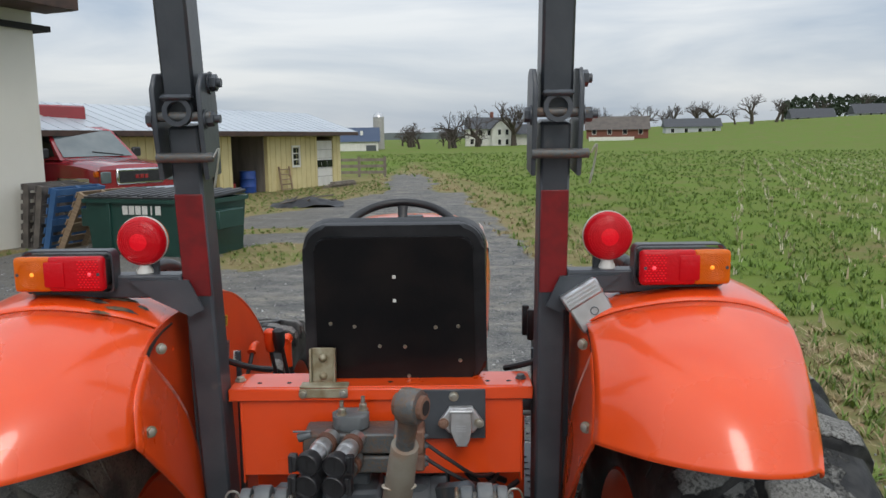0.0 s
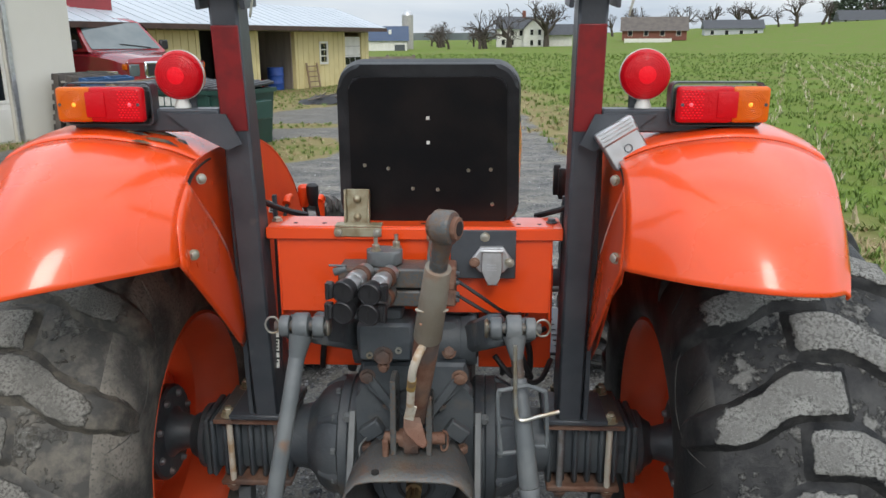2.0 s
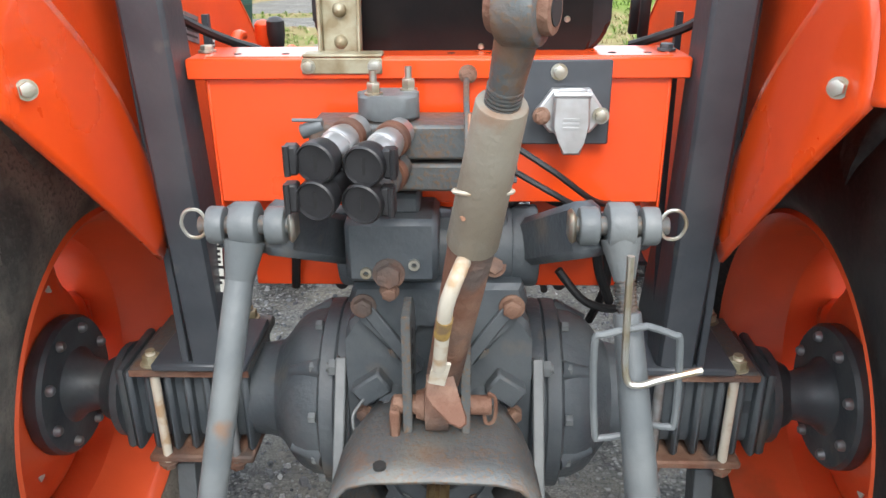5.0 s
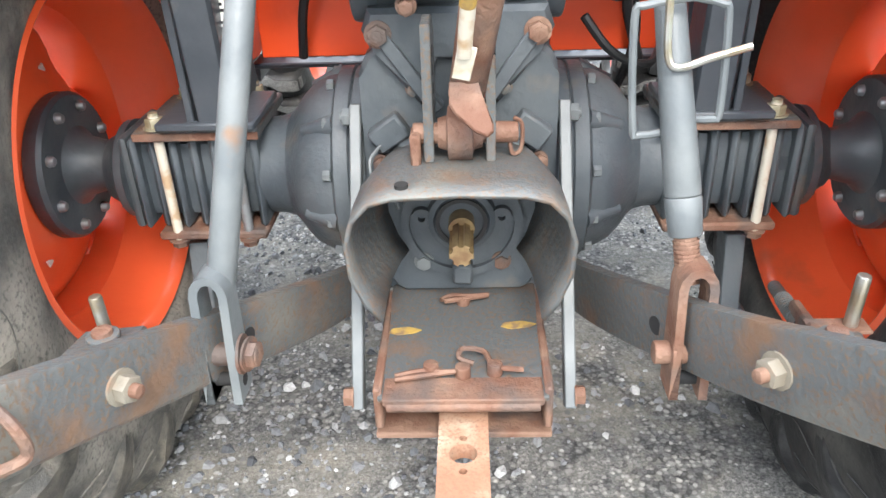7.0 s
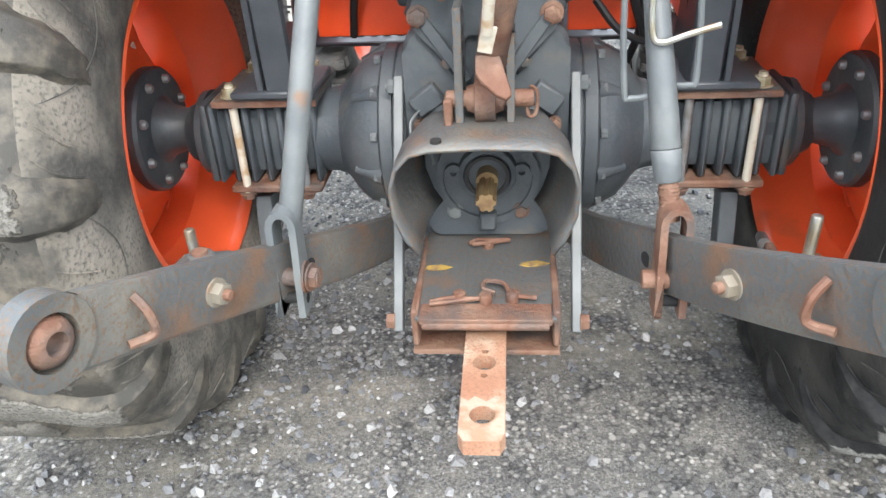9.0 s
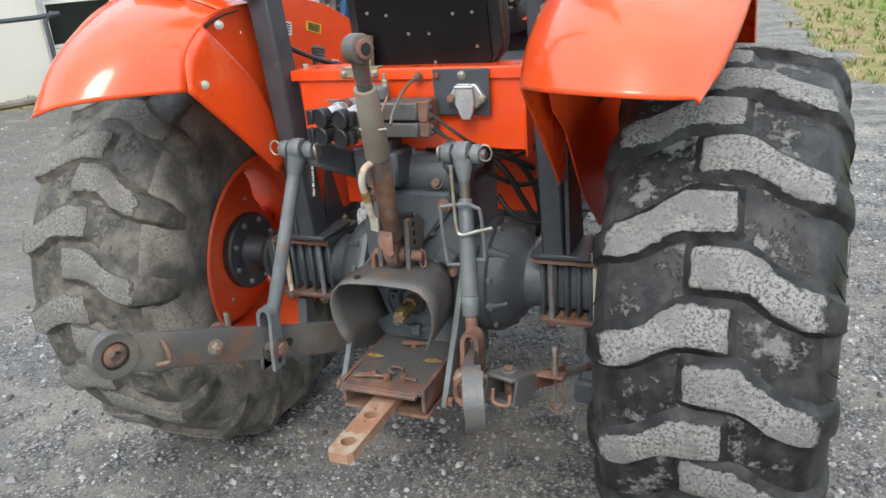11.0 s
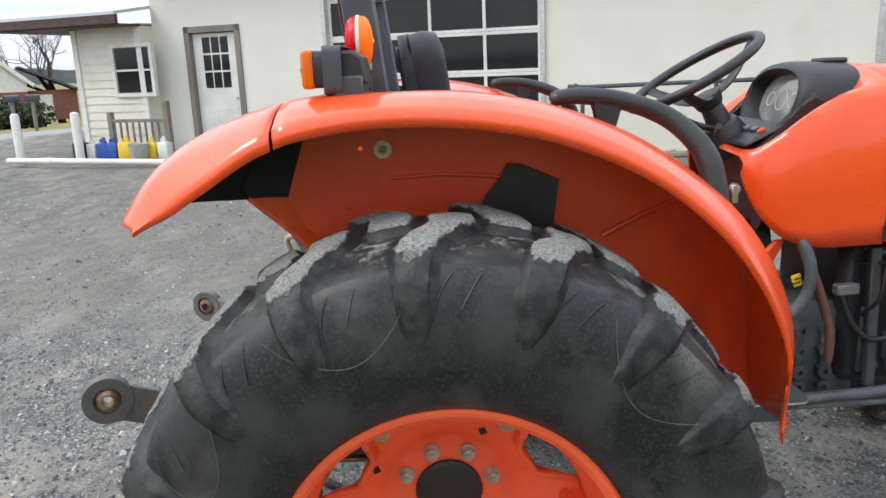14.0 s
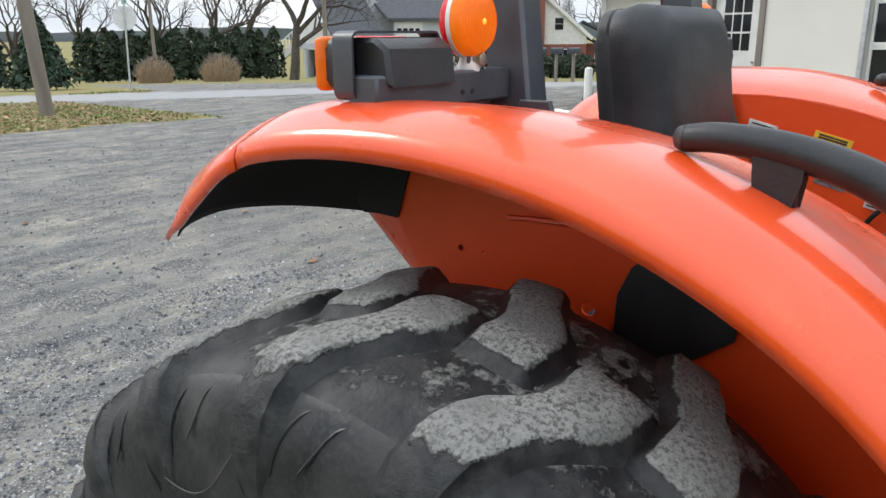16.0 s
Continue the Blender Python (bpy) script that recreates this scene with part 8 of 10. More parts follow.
        for k in range(5):
            part("cooling_fin", rod((s * 0.265, 1.300 + 0.03 * k, 0.885), (s * 0.265, 1.306 + 0.03 * k, 0.885), 0.044, seg=20), AXLE_DARK, tractor)
        part("down_pipe", tube([(s * 0.25, 1.312, 0.84), (s * 0.28, 1.312, 0.78), (s * 0.28, 1.318, 0.67), (s * 0.28, 1.308, 0.615), (s * 0.28, 1.265, 0.594), (s * 0.28, 1.05, 0.580), (s * 0.28, 0.60, 0.560)], 0.017, 12), GREY, tractor, "dark steel pipe down the engine side")
        part("wire_loom", tube([(s * 0.21, 1.18, 0.95), (s * 0.275, 1.26, 0.965), (s * 0.28, 1.40, 0.975), (s * 0.26, 1.52, 0.955), (s * 0.24, 1.66, 0.985)], 0.0045, 6), HOSE, tractor, "thin wiring loom")
        part("wire_loom", tube([(s * 0.22, 1.20, 0.80), (s * 0.27, 1.215, 0.86), (s * 0.27, 1.225, 0.93), (s * 0.24, 1.25, 0.98)], 0.006, 6), HOSE, tractor, "thin wiring loom")
        part("hose_clamp", box(0.030, 0.022, 0.052, (s * 0.280, 1.394, 0.763), bev=0.004), ZINC, tractor)
        part("belt_cover", box(0.03, 0.10, 0.09, (s * 0.24, 1.70, 0.915), (0, 0, 8), bev=0.012), BLACK, tractor)
        part("wiring_block", box(0.03, 0.066, 0.030, (s * 0.265, 1.122, 0.893), (0, 0, 8), bev=0.004), GREY_LIGHT, tractor)
        part("engine_strut", box(0.022, 0.030, 0.41, (s * 0.238, 1.218, 0.797), (2, 0, 0), bev=0.004), AXLE_DARK, tractor, "upright dark strut beside the engine")
        # bolt bosses on the clutch housing, brake rods, pedals
        for y in (1.045, 1.120):
            for z in (0.575, 0.623, 0.687, 0.750):
                part("boss", plate_with_hole(0.021, 0.008, 0.030, Matrix.Translation((s * 0.186, y, z)) @ YZ, 14), AXLE_DARK, tractor)
            part("boss_rib", box(0.020, 0.024, 0.19, (s * 0.180, y, 0.663), bev=0.005), AXLE_DARK, tractor)
        part("brake_rod", rod((s * 0.245, 0.62, 0.535), (s * 0.245, 1.50, 0.545), 0.009, seg=10), GREY_LIGHT, tractor, "grey brake rod")
        part("spring", tube([(s * (0.262 + 0.007 * math.cos(2.1 * k)), 0.985 + 0.005 * k, 0.556 + 0.007 * math.sin(2.1 * k)) for k in range(15)], 0.0022, 5, smooth=2), CHARCOAL, tractor)
        for p0, p1 in (((0.30, 0.905, 0.822), (0.26, 0.86, 0.715)), ((0.27, 0.960, 0.835), (0.22, 0.84, 0.71)), ((0.22, 1.00, 0.80), (0.21, 0.95, 0.66))):
            part("pedal_rod", rod((s * p0[0], p0[1], p0[2]), (s * p1[0], p1[1], p1[2]), 0.005, seg=8), GREY_LIGHT, tractor, "thin grey pedal rod")
        corner = [(0.045 * math.cos(radians(a)), 0.045 * math.sin(radians(a))) for a in range(0, 91, 15)]
        edge = [(-0.18, -0.19), (0.145, -0.19)] + [(0.100 + u, 0.205 + v) for u, v in corner] + [(-0.10, 0.250), (-0.18, 0.10)]
        if s < 0:
            edge = [(-u, v) for u, v in reversed(edge)]
        step = part("step_plate", prism(edge, 0.012, Matrix.Translation((s * 0.342, 0.690, 0.662)), bev=0.003), CHARCOAL, tractor, "dark footplate with a worn rounded corner")
        part("step_edge", box(0.010, 0.345, 0.042, (s * 0.481, 0.700, 0.640), bev=0.003), CHARCOAL, step)
        part("worn_edge", tube([(s * 0.4875, 0.72, 0.6675), (s * 0.4875, 0.892, 0.6675), (s * 0.475, 0.926, 0.6675), (s * 0.443, 0.9405, 0.6675)], 0.0028, 6), ZINC, step, "bare worn metal edge")
        stud = None
        for i in range(6):
            for j in range(6):
                p = Matrix.Translation((s * (0.245 + 0.036 * i), 0.56 + 0.05 * j, 0.6695))
                if stud is None:
                    o = part("tread_stud", box(0.018, 0.012, 0.004), CHARCOAL, step, smooth=0)
                    o.matrix_basis, stud = p, o.data
                else:
                    shared("tread_stud", stud, step, p)
        if s > 0:
            arm = [(0.25, 0.975, 1.06), (0.28, 0.992, 1.02), (0.29, 1.008, 0.955), (0.29, 1.000, 0.892), (0.29, 0.965, 0.842), (0.295, 0.925, 0.832), (0.31, 0.890, 0.846)]
            pads = ((0.293, 0.875, 0.872), (0.348, 0.880, 0.876))
        else:
            arm = [(-0.25, 0.975, 1.00), (-0.28, 0.974, 0.944), (-0.28, 0.962, 0.895), (-0.28, 0.930, 0.862), (-0.28, 0.885, 0.858)]
            pads = ((-0.285, 0.866, 0.893),)
        pd = part("pedal_arm", tube(arm, 0.017, 10), GREY if s > 0 else BLACK, tractor, "curved grey pedal arm with a ribbed pad")
        for at in pads:
            m = Matrix.Translation(at) @ pose(0, 0, 0, 38, 0, 0)
            bm = box(0.052, 0.066, 0.014, bev=0.004)
            for k in range(5):
                box(0.046, 0.005, 0.006, (0, -0.024 + 0.012 * k, 0.009), bev=0.001, bm=bm)
            part("pedal_pad", bm, RUBBER, pd, "ribbed rubber pad").matrix_basis = m
        tag = part("yellow_tag", box(0.008, 0.026, 0.034, (s * 0.268, 0.982, 0.925), (18, 0, 0), bev=0.002), STICKER_YELLOW, tractor)
        for k in range(2):
            part("print_bar", box(0.0096, 0.022, 0.004, (s * 0.268, 0.984 - 0.004 * k, 0.931 - 0.012 * k), (18, 0, 0)), STICKER_DARK, tag, smooth=0)
        part("red_latch", prism([(-0.012, -0.030), (0.010, -0.034), (0.018, -0.010), (0.030, 0.020), (0.044, 0.040), (0.020, 0.040), (-0.004, 0.014), (-0.014, -0.010)], 0.020, Matrix.Translation((s * 0.205, 0.925, 0.985)) @ YZ, bev=0.004), ORANGE_DULL, tractor, "small red latch under the dash cowl")
    part("front_axle", rod((-0.66, 2.0, 0.44), (0.66, 2.0, 0.44), 0.062, seg=20, bev=0.005), CHARCOAL, tractor, "dark front axle beam")
    part("axle_centre", lathe([(-0.18, 0.06), (-0.15, 0.10), (-0.05, 0.125), (0.05, 0.125), (0.15, 0.10), (0.18, 0.06)], "x", 28, (0, 2.0, 0.44)), CHARCOAL, tractor)
    part("tie_rod", rod((-0.60, 1.86, 0.44), (0.60, 1.86, 0.44), 0.014, seg=10), GREY_LIGHT, tractor)


engine()


def front_wheel(s):
    """Front wheel with close stepped bars."""
    c = Matrix.Translation((s * 0.745, 2.0, 0.440)) @ pose(0, 0, 0, 0, 0, -5)
    bm = lathe([(v.x, v.z) for v in spline([(a, 0, b) for a, b in tyre_profile(0, 1, 0.152, 0.418, 0.235)], 3)], "x", 64, cap=False)
    t = part("front_tyre", bm, RUBBER, tractor, "black worn front tyre with stepped bars")
    t.matrix_basis = c
    n = 22
    lines = ((-0.155, -0.030, 0.395, 0.36, 0.026), (-0.150, -0.028, 0.425, 0.37, 0.027), (-0.125, -0.022, 0.444, 0.40, 0.028), (-0.07, -0.016, 0.449, 0.41, 0.027), (-0.045, 0.004, 0.450, 0.41, 0.026), (0.0, 0.014, 0.450, 0.41, 0.026), (0.03, 0.020, 0.450, 0.41, 0.024))
    for k, side in enumerate((-1, 1)):
        me = lug_data([(side * -u if side > 0 else u, cc, rt, rb, hw) for u, cc, rt, rb, hw in lines], 5, "tread_bar", 0.004, 0.44)
        for i in range(n):
            shared("tread_bar", me, t, pose(0, 0, 0, 360 / n * (i + 0.5 * k)))
    r = part("front_rim", lathe([(-0.125, 0.236), (-0.122, 0.250), (-0.10, 0.240), (-0.05, 0.21), (0.04, 0.21), (0.10, 0.240), (0.122, 0.250), (0.125, 0.236), (0.06, 0.195), (-0.06, 0.195)], "x", 48, closed=True), ORANGE_RIM, tractor, "orange front rim")
    r.matrix_basis = c
    d = part("front_disc", lathe([(s * 0.03, 0.0), (s * 0.03, 0.10), (s * 0.05, 0.13), (s * 0.055, 0.20), (s * 0.045, 0.20), (s * 0.03, 0.14), (s * 0.01, 0.11), (s * 0.01, 0.0)], "x", 40), ORANGE_RIM, tractor, "orange front wheel disc")
    d.matrix_basis = c
    for k in range(6):
        a = radians(60 * k)
        part("wheel_nut", bolt((s * 0.032, 0.075 * math.cos(a), 0.075 * math.sin(a)), (s, 0, 0), 0.011, 0.014), ZINC, d)
    part("hub", lathe([(s * 0.02, 0.06), (s * 0.07, 0.055), (s * 0.08, 0.04), (s * 0.08, 0.0)], "x", 24), CHARCOAL, d)


for s in (-1, 1):
    front_wheel(s)

# ---------------------------------------------------------------- garage surroundings
def frame_box(bm, u0, u1, z0, z1, w, y0, y1):
    """Four bars round an opening in a wall plane."""
    for a, b, c, d in ((u0 - w, u0, z0 - w, z1 + w), (u1, u1 + w, z0 - w, z1 + w), (u0, u1, z0 - w, z0), (u0, u1, z1, z1 + w)):
        box(b - a, y1 - y0, d - c, ((a + b) / 2, (y0 + y1) / 2, (c + d) / 2), bm=bm)
    return bm


def window(parent, u0, u1, z0, z1, y=0.0, cols=1, rows=2, mat=None, name="window"):
    """A framed window on a wall plane (x along, z up, outside at -y)."""
    fr = part(name, frame_box(bmesh.new(), u0, u1, z0, z1, 0.07, y - 0.05, y + 0.04), mat or WHITE, parent, smooth=0)
    cw, rh = (u1 - u0) / cols, (z1 - z0) / rows
    for i in range(cols):
        for j in range(rows):
            part("pane", box(cw - 0.03, 0.02, rh - 0.03, (u0 + (i + 0.5) * cw, y - 0.005, z0 + (j + 0.5) * rh)), PANE, fr, smooth=0)
    bm = bmesh.new()
    for i in range(1, cols):
        box(0.03, 0.03, z1 - z0, (u0 + i * cw, y - 0.015, (z0 + z1) / 2), bm=bm)
    for j in range(1, rows):
        box(u1 - u0, 0.034, 0.04, ((u0 + u1) / 2, y - 0.017, z0 + j * rh), bm=bm)
    if cols * rows > 1:
        part("glazing_bar", bm, mat or WHITE, fr, smooth=0)
    else:
        bm.free()
    return fr


def addition():
    """Low sided wing at the south end of the workshop."""
    t = thing("siding_wing", "low wing with cream horizontal siding and a brown eave", "building wing", gpose(0, 0, 0))
    core = part("wall", box(1.76, 3.6, 2.9, (-19.28, 1.46, 1.15)), SIDING, t, smooth=0)
    back = part("return_wall", box(1.0, 2.4, 2.9, (-20.65, 2.2, 1.15)), SIDING, t, smooth=0)
    for k in range(15):
        z = 0.02 + 0.165 * k
        part("siding_board", prism([(-0.028, 0.0), (0.0, 0.0), (0.0, 0.17), (-0.008, 0.17)], 1.76, Matrix(((0, 0, 1, -19.28), (1, 0, 0, -0.345), (0, 1, 0, z), (0, 0, 0, 1)))), SIDING, core, smooth=0)
        part("siding_board", prism([(-0.028, 0.0), (0.0, 0.0), (0.0, 0.17), (-0.008, 0.17)], 1.0, Matrix(((0, 0, 1, -20.65), (1, 0, 0, 0.995), (0, 1, 0, z), (0, 0, 0, 1)))), SIDING, back, smooth=0)
    part("corner_post", box(0.13, 0.13, 2.65, (-18.47, -0.33, 1.2)), WHITE, t, smooth=0)
    part("corner_post", box(0.13, 0.13, 2.65, (-20.13, -0.33, 1.2)), WHITE, t, smooth=0)
    part("corner_post", box(0.12, 0.12, 2.65, (-21.1, 1.0, 1.2)), WHITE, t, smooth=0)
    window(t, -19.12, -18.22, 1.22, 2.14, -0.37, 1, 2)
    part("eave", box(3.5, 0.08, 0.17, (-20.15, -0.98, 2.66)), BROWN, t, smooth=0)
    part("soffit", box(3.4, 4.2, 0.03, (-20.1, 1.15, 2.56)), BROWN, t, smooth=0)
    part("roof", prism([(-1.03, 2.74), (3.4, 3.35), (3.4, 3.43), (-1.03, 2.80)], 3.5, Matrix(((0, 0, 1, -20.15), (1, 0, 0, 0), (0, 1, 0, 0), (0, 0, 0, 1)))), METAL_ROOF, t, smooth=0)
    rail = thing("ramp_railing", "weathered wooden ramp railing with upright slats", "railing", gpose(0, 0, 0))
    part("top_rail", box(1.35, 0.06, 0.06, (-18.15, -1.0, 0.70)), POLE, rail, smooth=0)
    for k in range(9):
        part("slat", box(0.035, 0.03, 0.66, (-18.78 + 0.155 * k, -1.0, 0.37)), POLE, rail, smooth=0)
    part("post", box(0.10, 0.10, 1.15, (-17.45, -1.0, 0.50)), POLE, rail, smooth=0)
    part("post", box(0.10, 0.10, 0.95, (-18.85, -1.0, 0.40)), POLE, rail, smooth=0)


addition()


def jug(u, out, mat, h, w, label, name="jug"):
    t = thing(name, label, "container", gpose(u, out, -0.03), group="containers by the door")
    part("body", box(w, w * 0.8, h * 0.75, (0, 0, h * 0.375), bev=0.03, seg=2), mat, t)
    part("neck", lathe([(h * 0.75, w * 0.25), (h * 0.88, w * 0.14), (h, w * 0.12)], "z", 14), mat, t)
    part("handle", tube([(0, -w * 0.1, h * 0.78), (0, -w * 0.35, h * 0.92), (0, -w * 0.42, h * 0.78)], 0.012, 6), mat, t)


for u, mat, h, w, lb in ((-20.9, BLACK, 0.45, 0.3, "black plastic can on the ground by the wall"), (-20.55, LIGHT_PLASTIC, 0.42, 0.22, "clear plastic jug on the ground by the wall"), (-20.2, BLUE_PLASTIC, 0.44, 0.26, "blue plastic jug on the ground by the wall"),
                         (-19.9, BLUE_PLASTIC, 0.44, 0.26, "blue plastic jug on the ground by the wall"), (-19.5, YELLOW_PLASTIC, 0.46, 0.30, "yellow plastic jug on the ground by the wall"), (-18.75, YELLOW_PLASTIC, 0.44, 0.24, "yellow plastic jug on the ground by the wall"),
                         (-18.4, LIGHT_PLASTIC, 0.46, 0.24, "half-clear plastic jug with dark contents")):
    jug(-19.35 + (u + 20.9) * 0.82, 1.35, mat, h, w, lb)
bk = thing("bucket", "grey plastic bucket standing by the siding", "bucket", gpose(-17.75, 1.55, -0.03))
part("body", lathe([(0.0, 0.0), (0.0, 0.15), (0.32, 0.19), (0.34, 0.20), (0.32, 0.18), (0.02, 0.14)], "z", 24), CONCRETE, bk)
pp = thing("drain_pipe", "white plastic pipe lying on the ground", "pipe", gpose(-18.35, 2.15, 0.04))
part("pipe", rod((-2.1, 0, 0), (2.2, 0, 0), 0.055, seg=16, bev=0.004), WHITE, pp)
part("pipe_joint", rod((-1.1, 0, 0), (-0.95, 0, 0), 0.065, seg=16, bev=0.004), WHITE, pp)


def guard_rail():
    t = thing("wall_rail", "dark steel pipe rail standing before the workshop wall", "rail", gpose(0, 0, 0))
    part("top_pipe", tube([(-9.45, -0.55, -0.05), (-9.45, -0.55, 1.04), (-9.38, -0.55, 1.10), (-5.4, -0.55, 1.16), (-5.3, -0.55, 1.10), (-5.3, -0.55, -0.05)], 0.035, 10, smooth=3), CHARCOAL, t)
    part("post", rod((-7.4, -0.55, -0.05), (-7.4, -0.55, 1.12), 0.035, seg=10), CHARCOAL, t)
    b = thing("plank", "grey weathered plank lying by the wall", "plank", gpose(-6.6, 0.75, 0.03))
    part("board", box(3.6, 0.22, 0.06, (0, 0, 0.02), (0, 0, 3), bev=0.008), POLE, b)


guard_rail()
for k, (px, py) in enumerate(((-13.29, -8.08), (-13.08, -6.81))):
    t = thing("bollard", "white painted steel bollard", "bollard", pose(px, py, height(px, py)), group="white bollards")
    part("tube", lathe([(-0.1, 0.085), (0.95, 0.085), (1.0, 0.075), (1.02, 0.04), (1.025, 0.0)], "z", 20), WHITE, t)
    part("band", lathe([(0.0, 0.087), (0.08, 0.087)], "z", 20, cap=False), CONCRETE, t)


# ---------------------------------------------------------------- shed, truck, bin and pallets
SU = Vector((0.43, 1, 0)).normalized()
SN = Vector((1, -0.43, 0)).normalized()


def shed():
    m = Matrix((SU, SN * -1, Vector((0, 0, 1)))).transposed().to_4x4()
    m.translation = Vector((-4.2, 29.9, -0.08))
    t = thing("shed", "long yellow farm shed with a pale metal roof and open bays", "shed", m)
    # wall in panels between the openings (u0, u1)
    bays = [(-9.6, -7.55), (-6.9, -4.95)]
    us = [(-18.0, -9.6), (-7.55, -6.9), (-4.95, -1.75), (-0.55, 0.0)]
    for a, b in us:
        w = part("wall", box(b - a, 0.15, 2.2, ((a + b) / 2, 0.08, 1.05)), YELLOW, t, smooth=0)
        n = int((b - a) / 0.3)
        for k in range(n):
            part("siding_batten", box(0.025, 0.02, 2.18, (a + (k + 0.5) * (b - a) / n, -0.005, 1.06)), YELLOW, w, smooth=0)
    part("lintel", box(18.0, 0.16, 0.16, (-9.0, 0.07, 2.10)), POLE, t, smooth=0)
    # inside the bays the shade is put into the walls' near-black colour
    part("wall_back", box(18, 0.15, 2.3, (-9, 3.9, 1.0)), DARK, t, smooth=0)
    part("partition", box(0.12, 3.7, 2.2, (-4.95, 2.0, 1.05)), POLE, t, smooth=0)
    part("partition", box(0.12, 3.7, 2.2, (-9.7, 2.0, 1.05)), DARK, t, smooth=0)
    part("wall_end", prism([(0.16, -0.05), (3.8, -0.05), (3.8, 2.2), (1.9, 2.86), (0.16, 2.25)], 0.15, Matrix(((0, 0, 1, -0.08), (1, 0, 0, 0), (0, 1, 0, 0), (0, 0, 0, 1)))), YELLOW, t, smooth=0)
    part("inner_door", box(0.9, 0.08, 1.7, (-5.7, 2.6, 0.85)), BROWN, t, smooth=0)
    # near black again, for the shade deep in the bay
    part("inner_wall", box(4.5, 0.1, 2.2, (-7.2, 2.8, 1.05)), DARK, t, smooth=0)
    part("roof", prism([(-0.55, 2.12), (1.9, 2.92), (4.4, 2.12), (4.4, 2.2), (1.9, 3.0), (-0.55, 2.2)], 18.8, Matrix(((0, 0, 1, -8.9), (1, 0, 0, 0), (0, 1, 0, 0), (0, 0, 0, 1)))), METAL_ROOF, t, smooth=0)
    bm = bmesh.new()
    for k in range(40):
        box(0.03, 2.56, 0.02, (-18.1 + 0.475 * k, 0.68, 2.605), (18.1, 0, 0), bm=bm)
    part("roof_seam", bm, METAL_ROOF, t, smooth=0)["kind"] = "stuff"
    part("fascia", box(18.8, 0.05, 0.14, (-8.9, -0.56, 2.12)), BROWN, t, smooth=0)
    # roll door with a glazed strip, window, ladder and clutter
    d = part("roll_door", box(1.2, 0.06, 1.85, (-1.15, 0.10, 0.93)), WHITE, t, "white sectional door with a glazed row", smooth=0)
    for k in range(3):
        part("pane", box(0.34, 0.03, 0.28, (-1.55 + 0.40 * k, 0.06, 0.95)), PANE, d, smooth=0)
    for z in (0.45, 0.78, 1.16, 1.5):
        part("door_joint", box(1.2, 0.02, 0.02, (-1.15, 0.068, z)), CONCRETE, d, smooth=0)
    window(t, -3.45, -3.05, 0.95, 1.62, 0.0, 1, 3)
    window(t, -14.9, -14.5, 0.9, 1.65, 0.0, 1, 1, BROWN)
    window(t, -13.6, -12.1, 0.75, 1.15, 0.0, 2, 1, POLE)
    lad = thing("ladder", "short wooden ladder leaning on the yellow wall", "ladder", m @ Matrix.Translation((-4.1, -0.2, 0)) @ pose(0, 0, 0, -8))
    for x in (-0.32, 0.32):
        part("rail", box(0.06, 0.05, 0.95, (x, 0, 0.48)), WOOD, lad, smooth=0)
    for k in range(5):
        part("rung", box(0.62, 0.04, 0.04, (0, -0.02, 0.12 + 0.18 * k)), WOOD, lad, smooth=0)
    br = thing("barrel", "blue steel barrel in the shed opening", "barrel", m @ Matrix.Translation((-5.35, 0.6, -0.02)))
    part("drum", lathe([(0.0, 0.0), (0.0, 0.28), (0.28, 0.28), (0.30, 0.295), (0.32, 0.28), (0.56, 0.28), (0.58, 0.295), (0.60, 0.28), (0.85, 0.28), (0.85, 0.0)], "z", 28), BLUE_PLASTIC, br)
    wp = thing("wood_stack", "low stack of grey boards along the shed wall", "boards", m @ Matrix.Translation((-1.6, -0.9, 0)))
    for k in range(4):
        part("board", box(2.4 - 0.2 * k, 0.22, 0.06, (0.1 * k, 0.06 * (k % 2), 0.05 + 0.065 * k), (0, 0, 2 * k)), POLE, wp, smooth=0)
    rng = random.Random(8)
    for k in range(9):
        u = rng.uniform(-9.3, -7.7) if k < 5 else rng.uniform(-6.7, -5.8)
        j = thing("scrap_part", "dark machine part stored in the shed bay", "machine part", m @ Matrix.Translation((u, rng.uniform(0.5, 1.8), 0)), group="scrap in the shed")
        part("body", box(rng.uniform(0.2, 0.5), rng.uniform(0.2, 0.5), rng.uniform(0.2, 0.6), (0, 0, 0.22), bev=0.04), rng.choice([CHARCOAL, RUST, GREY, TRUCK_RED]), j)
        part("tube", rod((0, 0, 0.3), (rng.uniform(-0.3, 0.3), 0.1, 0.75), 0.04, seg=8), rng.choice([CHARCOAL, ALU]), j)
    # brown post and rail fence past the shed
    f = thing("board_fence", "grey wooden board fence beyond the shed", "fence", m @ Matrix.Translation((4.2, 4.4, 0)) @ pose(0, 0, 0, 0, 0, -66))
    for k in range(4):
        part("post", box(0.12, 0.12, 1.1, (k * 1.25, 0, 0.5)), POLE, f, smooth=0)
    for z in (0.3, 0.6, 0.9):
        part("board", box(3.9, 0.04, 0.14, (1.88, -0.08, z)), POLE, f, smooth=0)


shed()


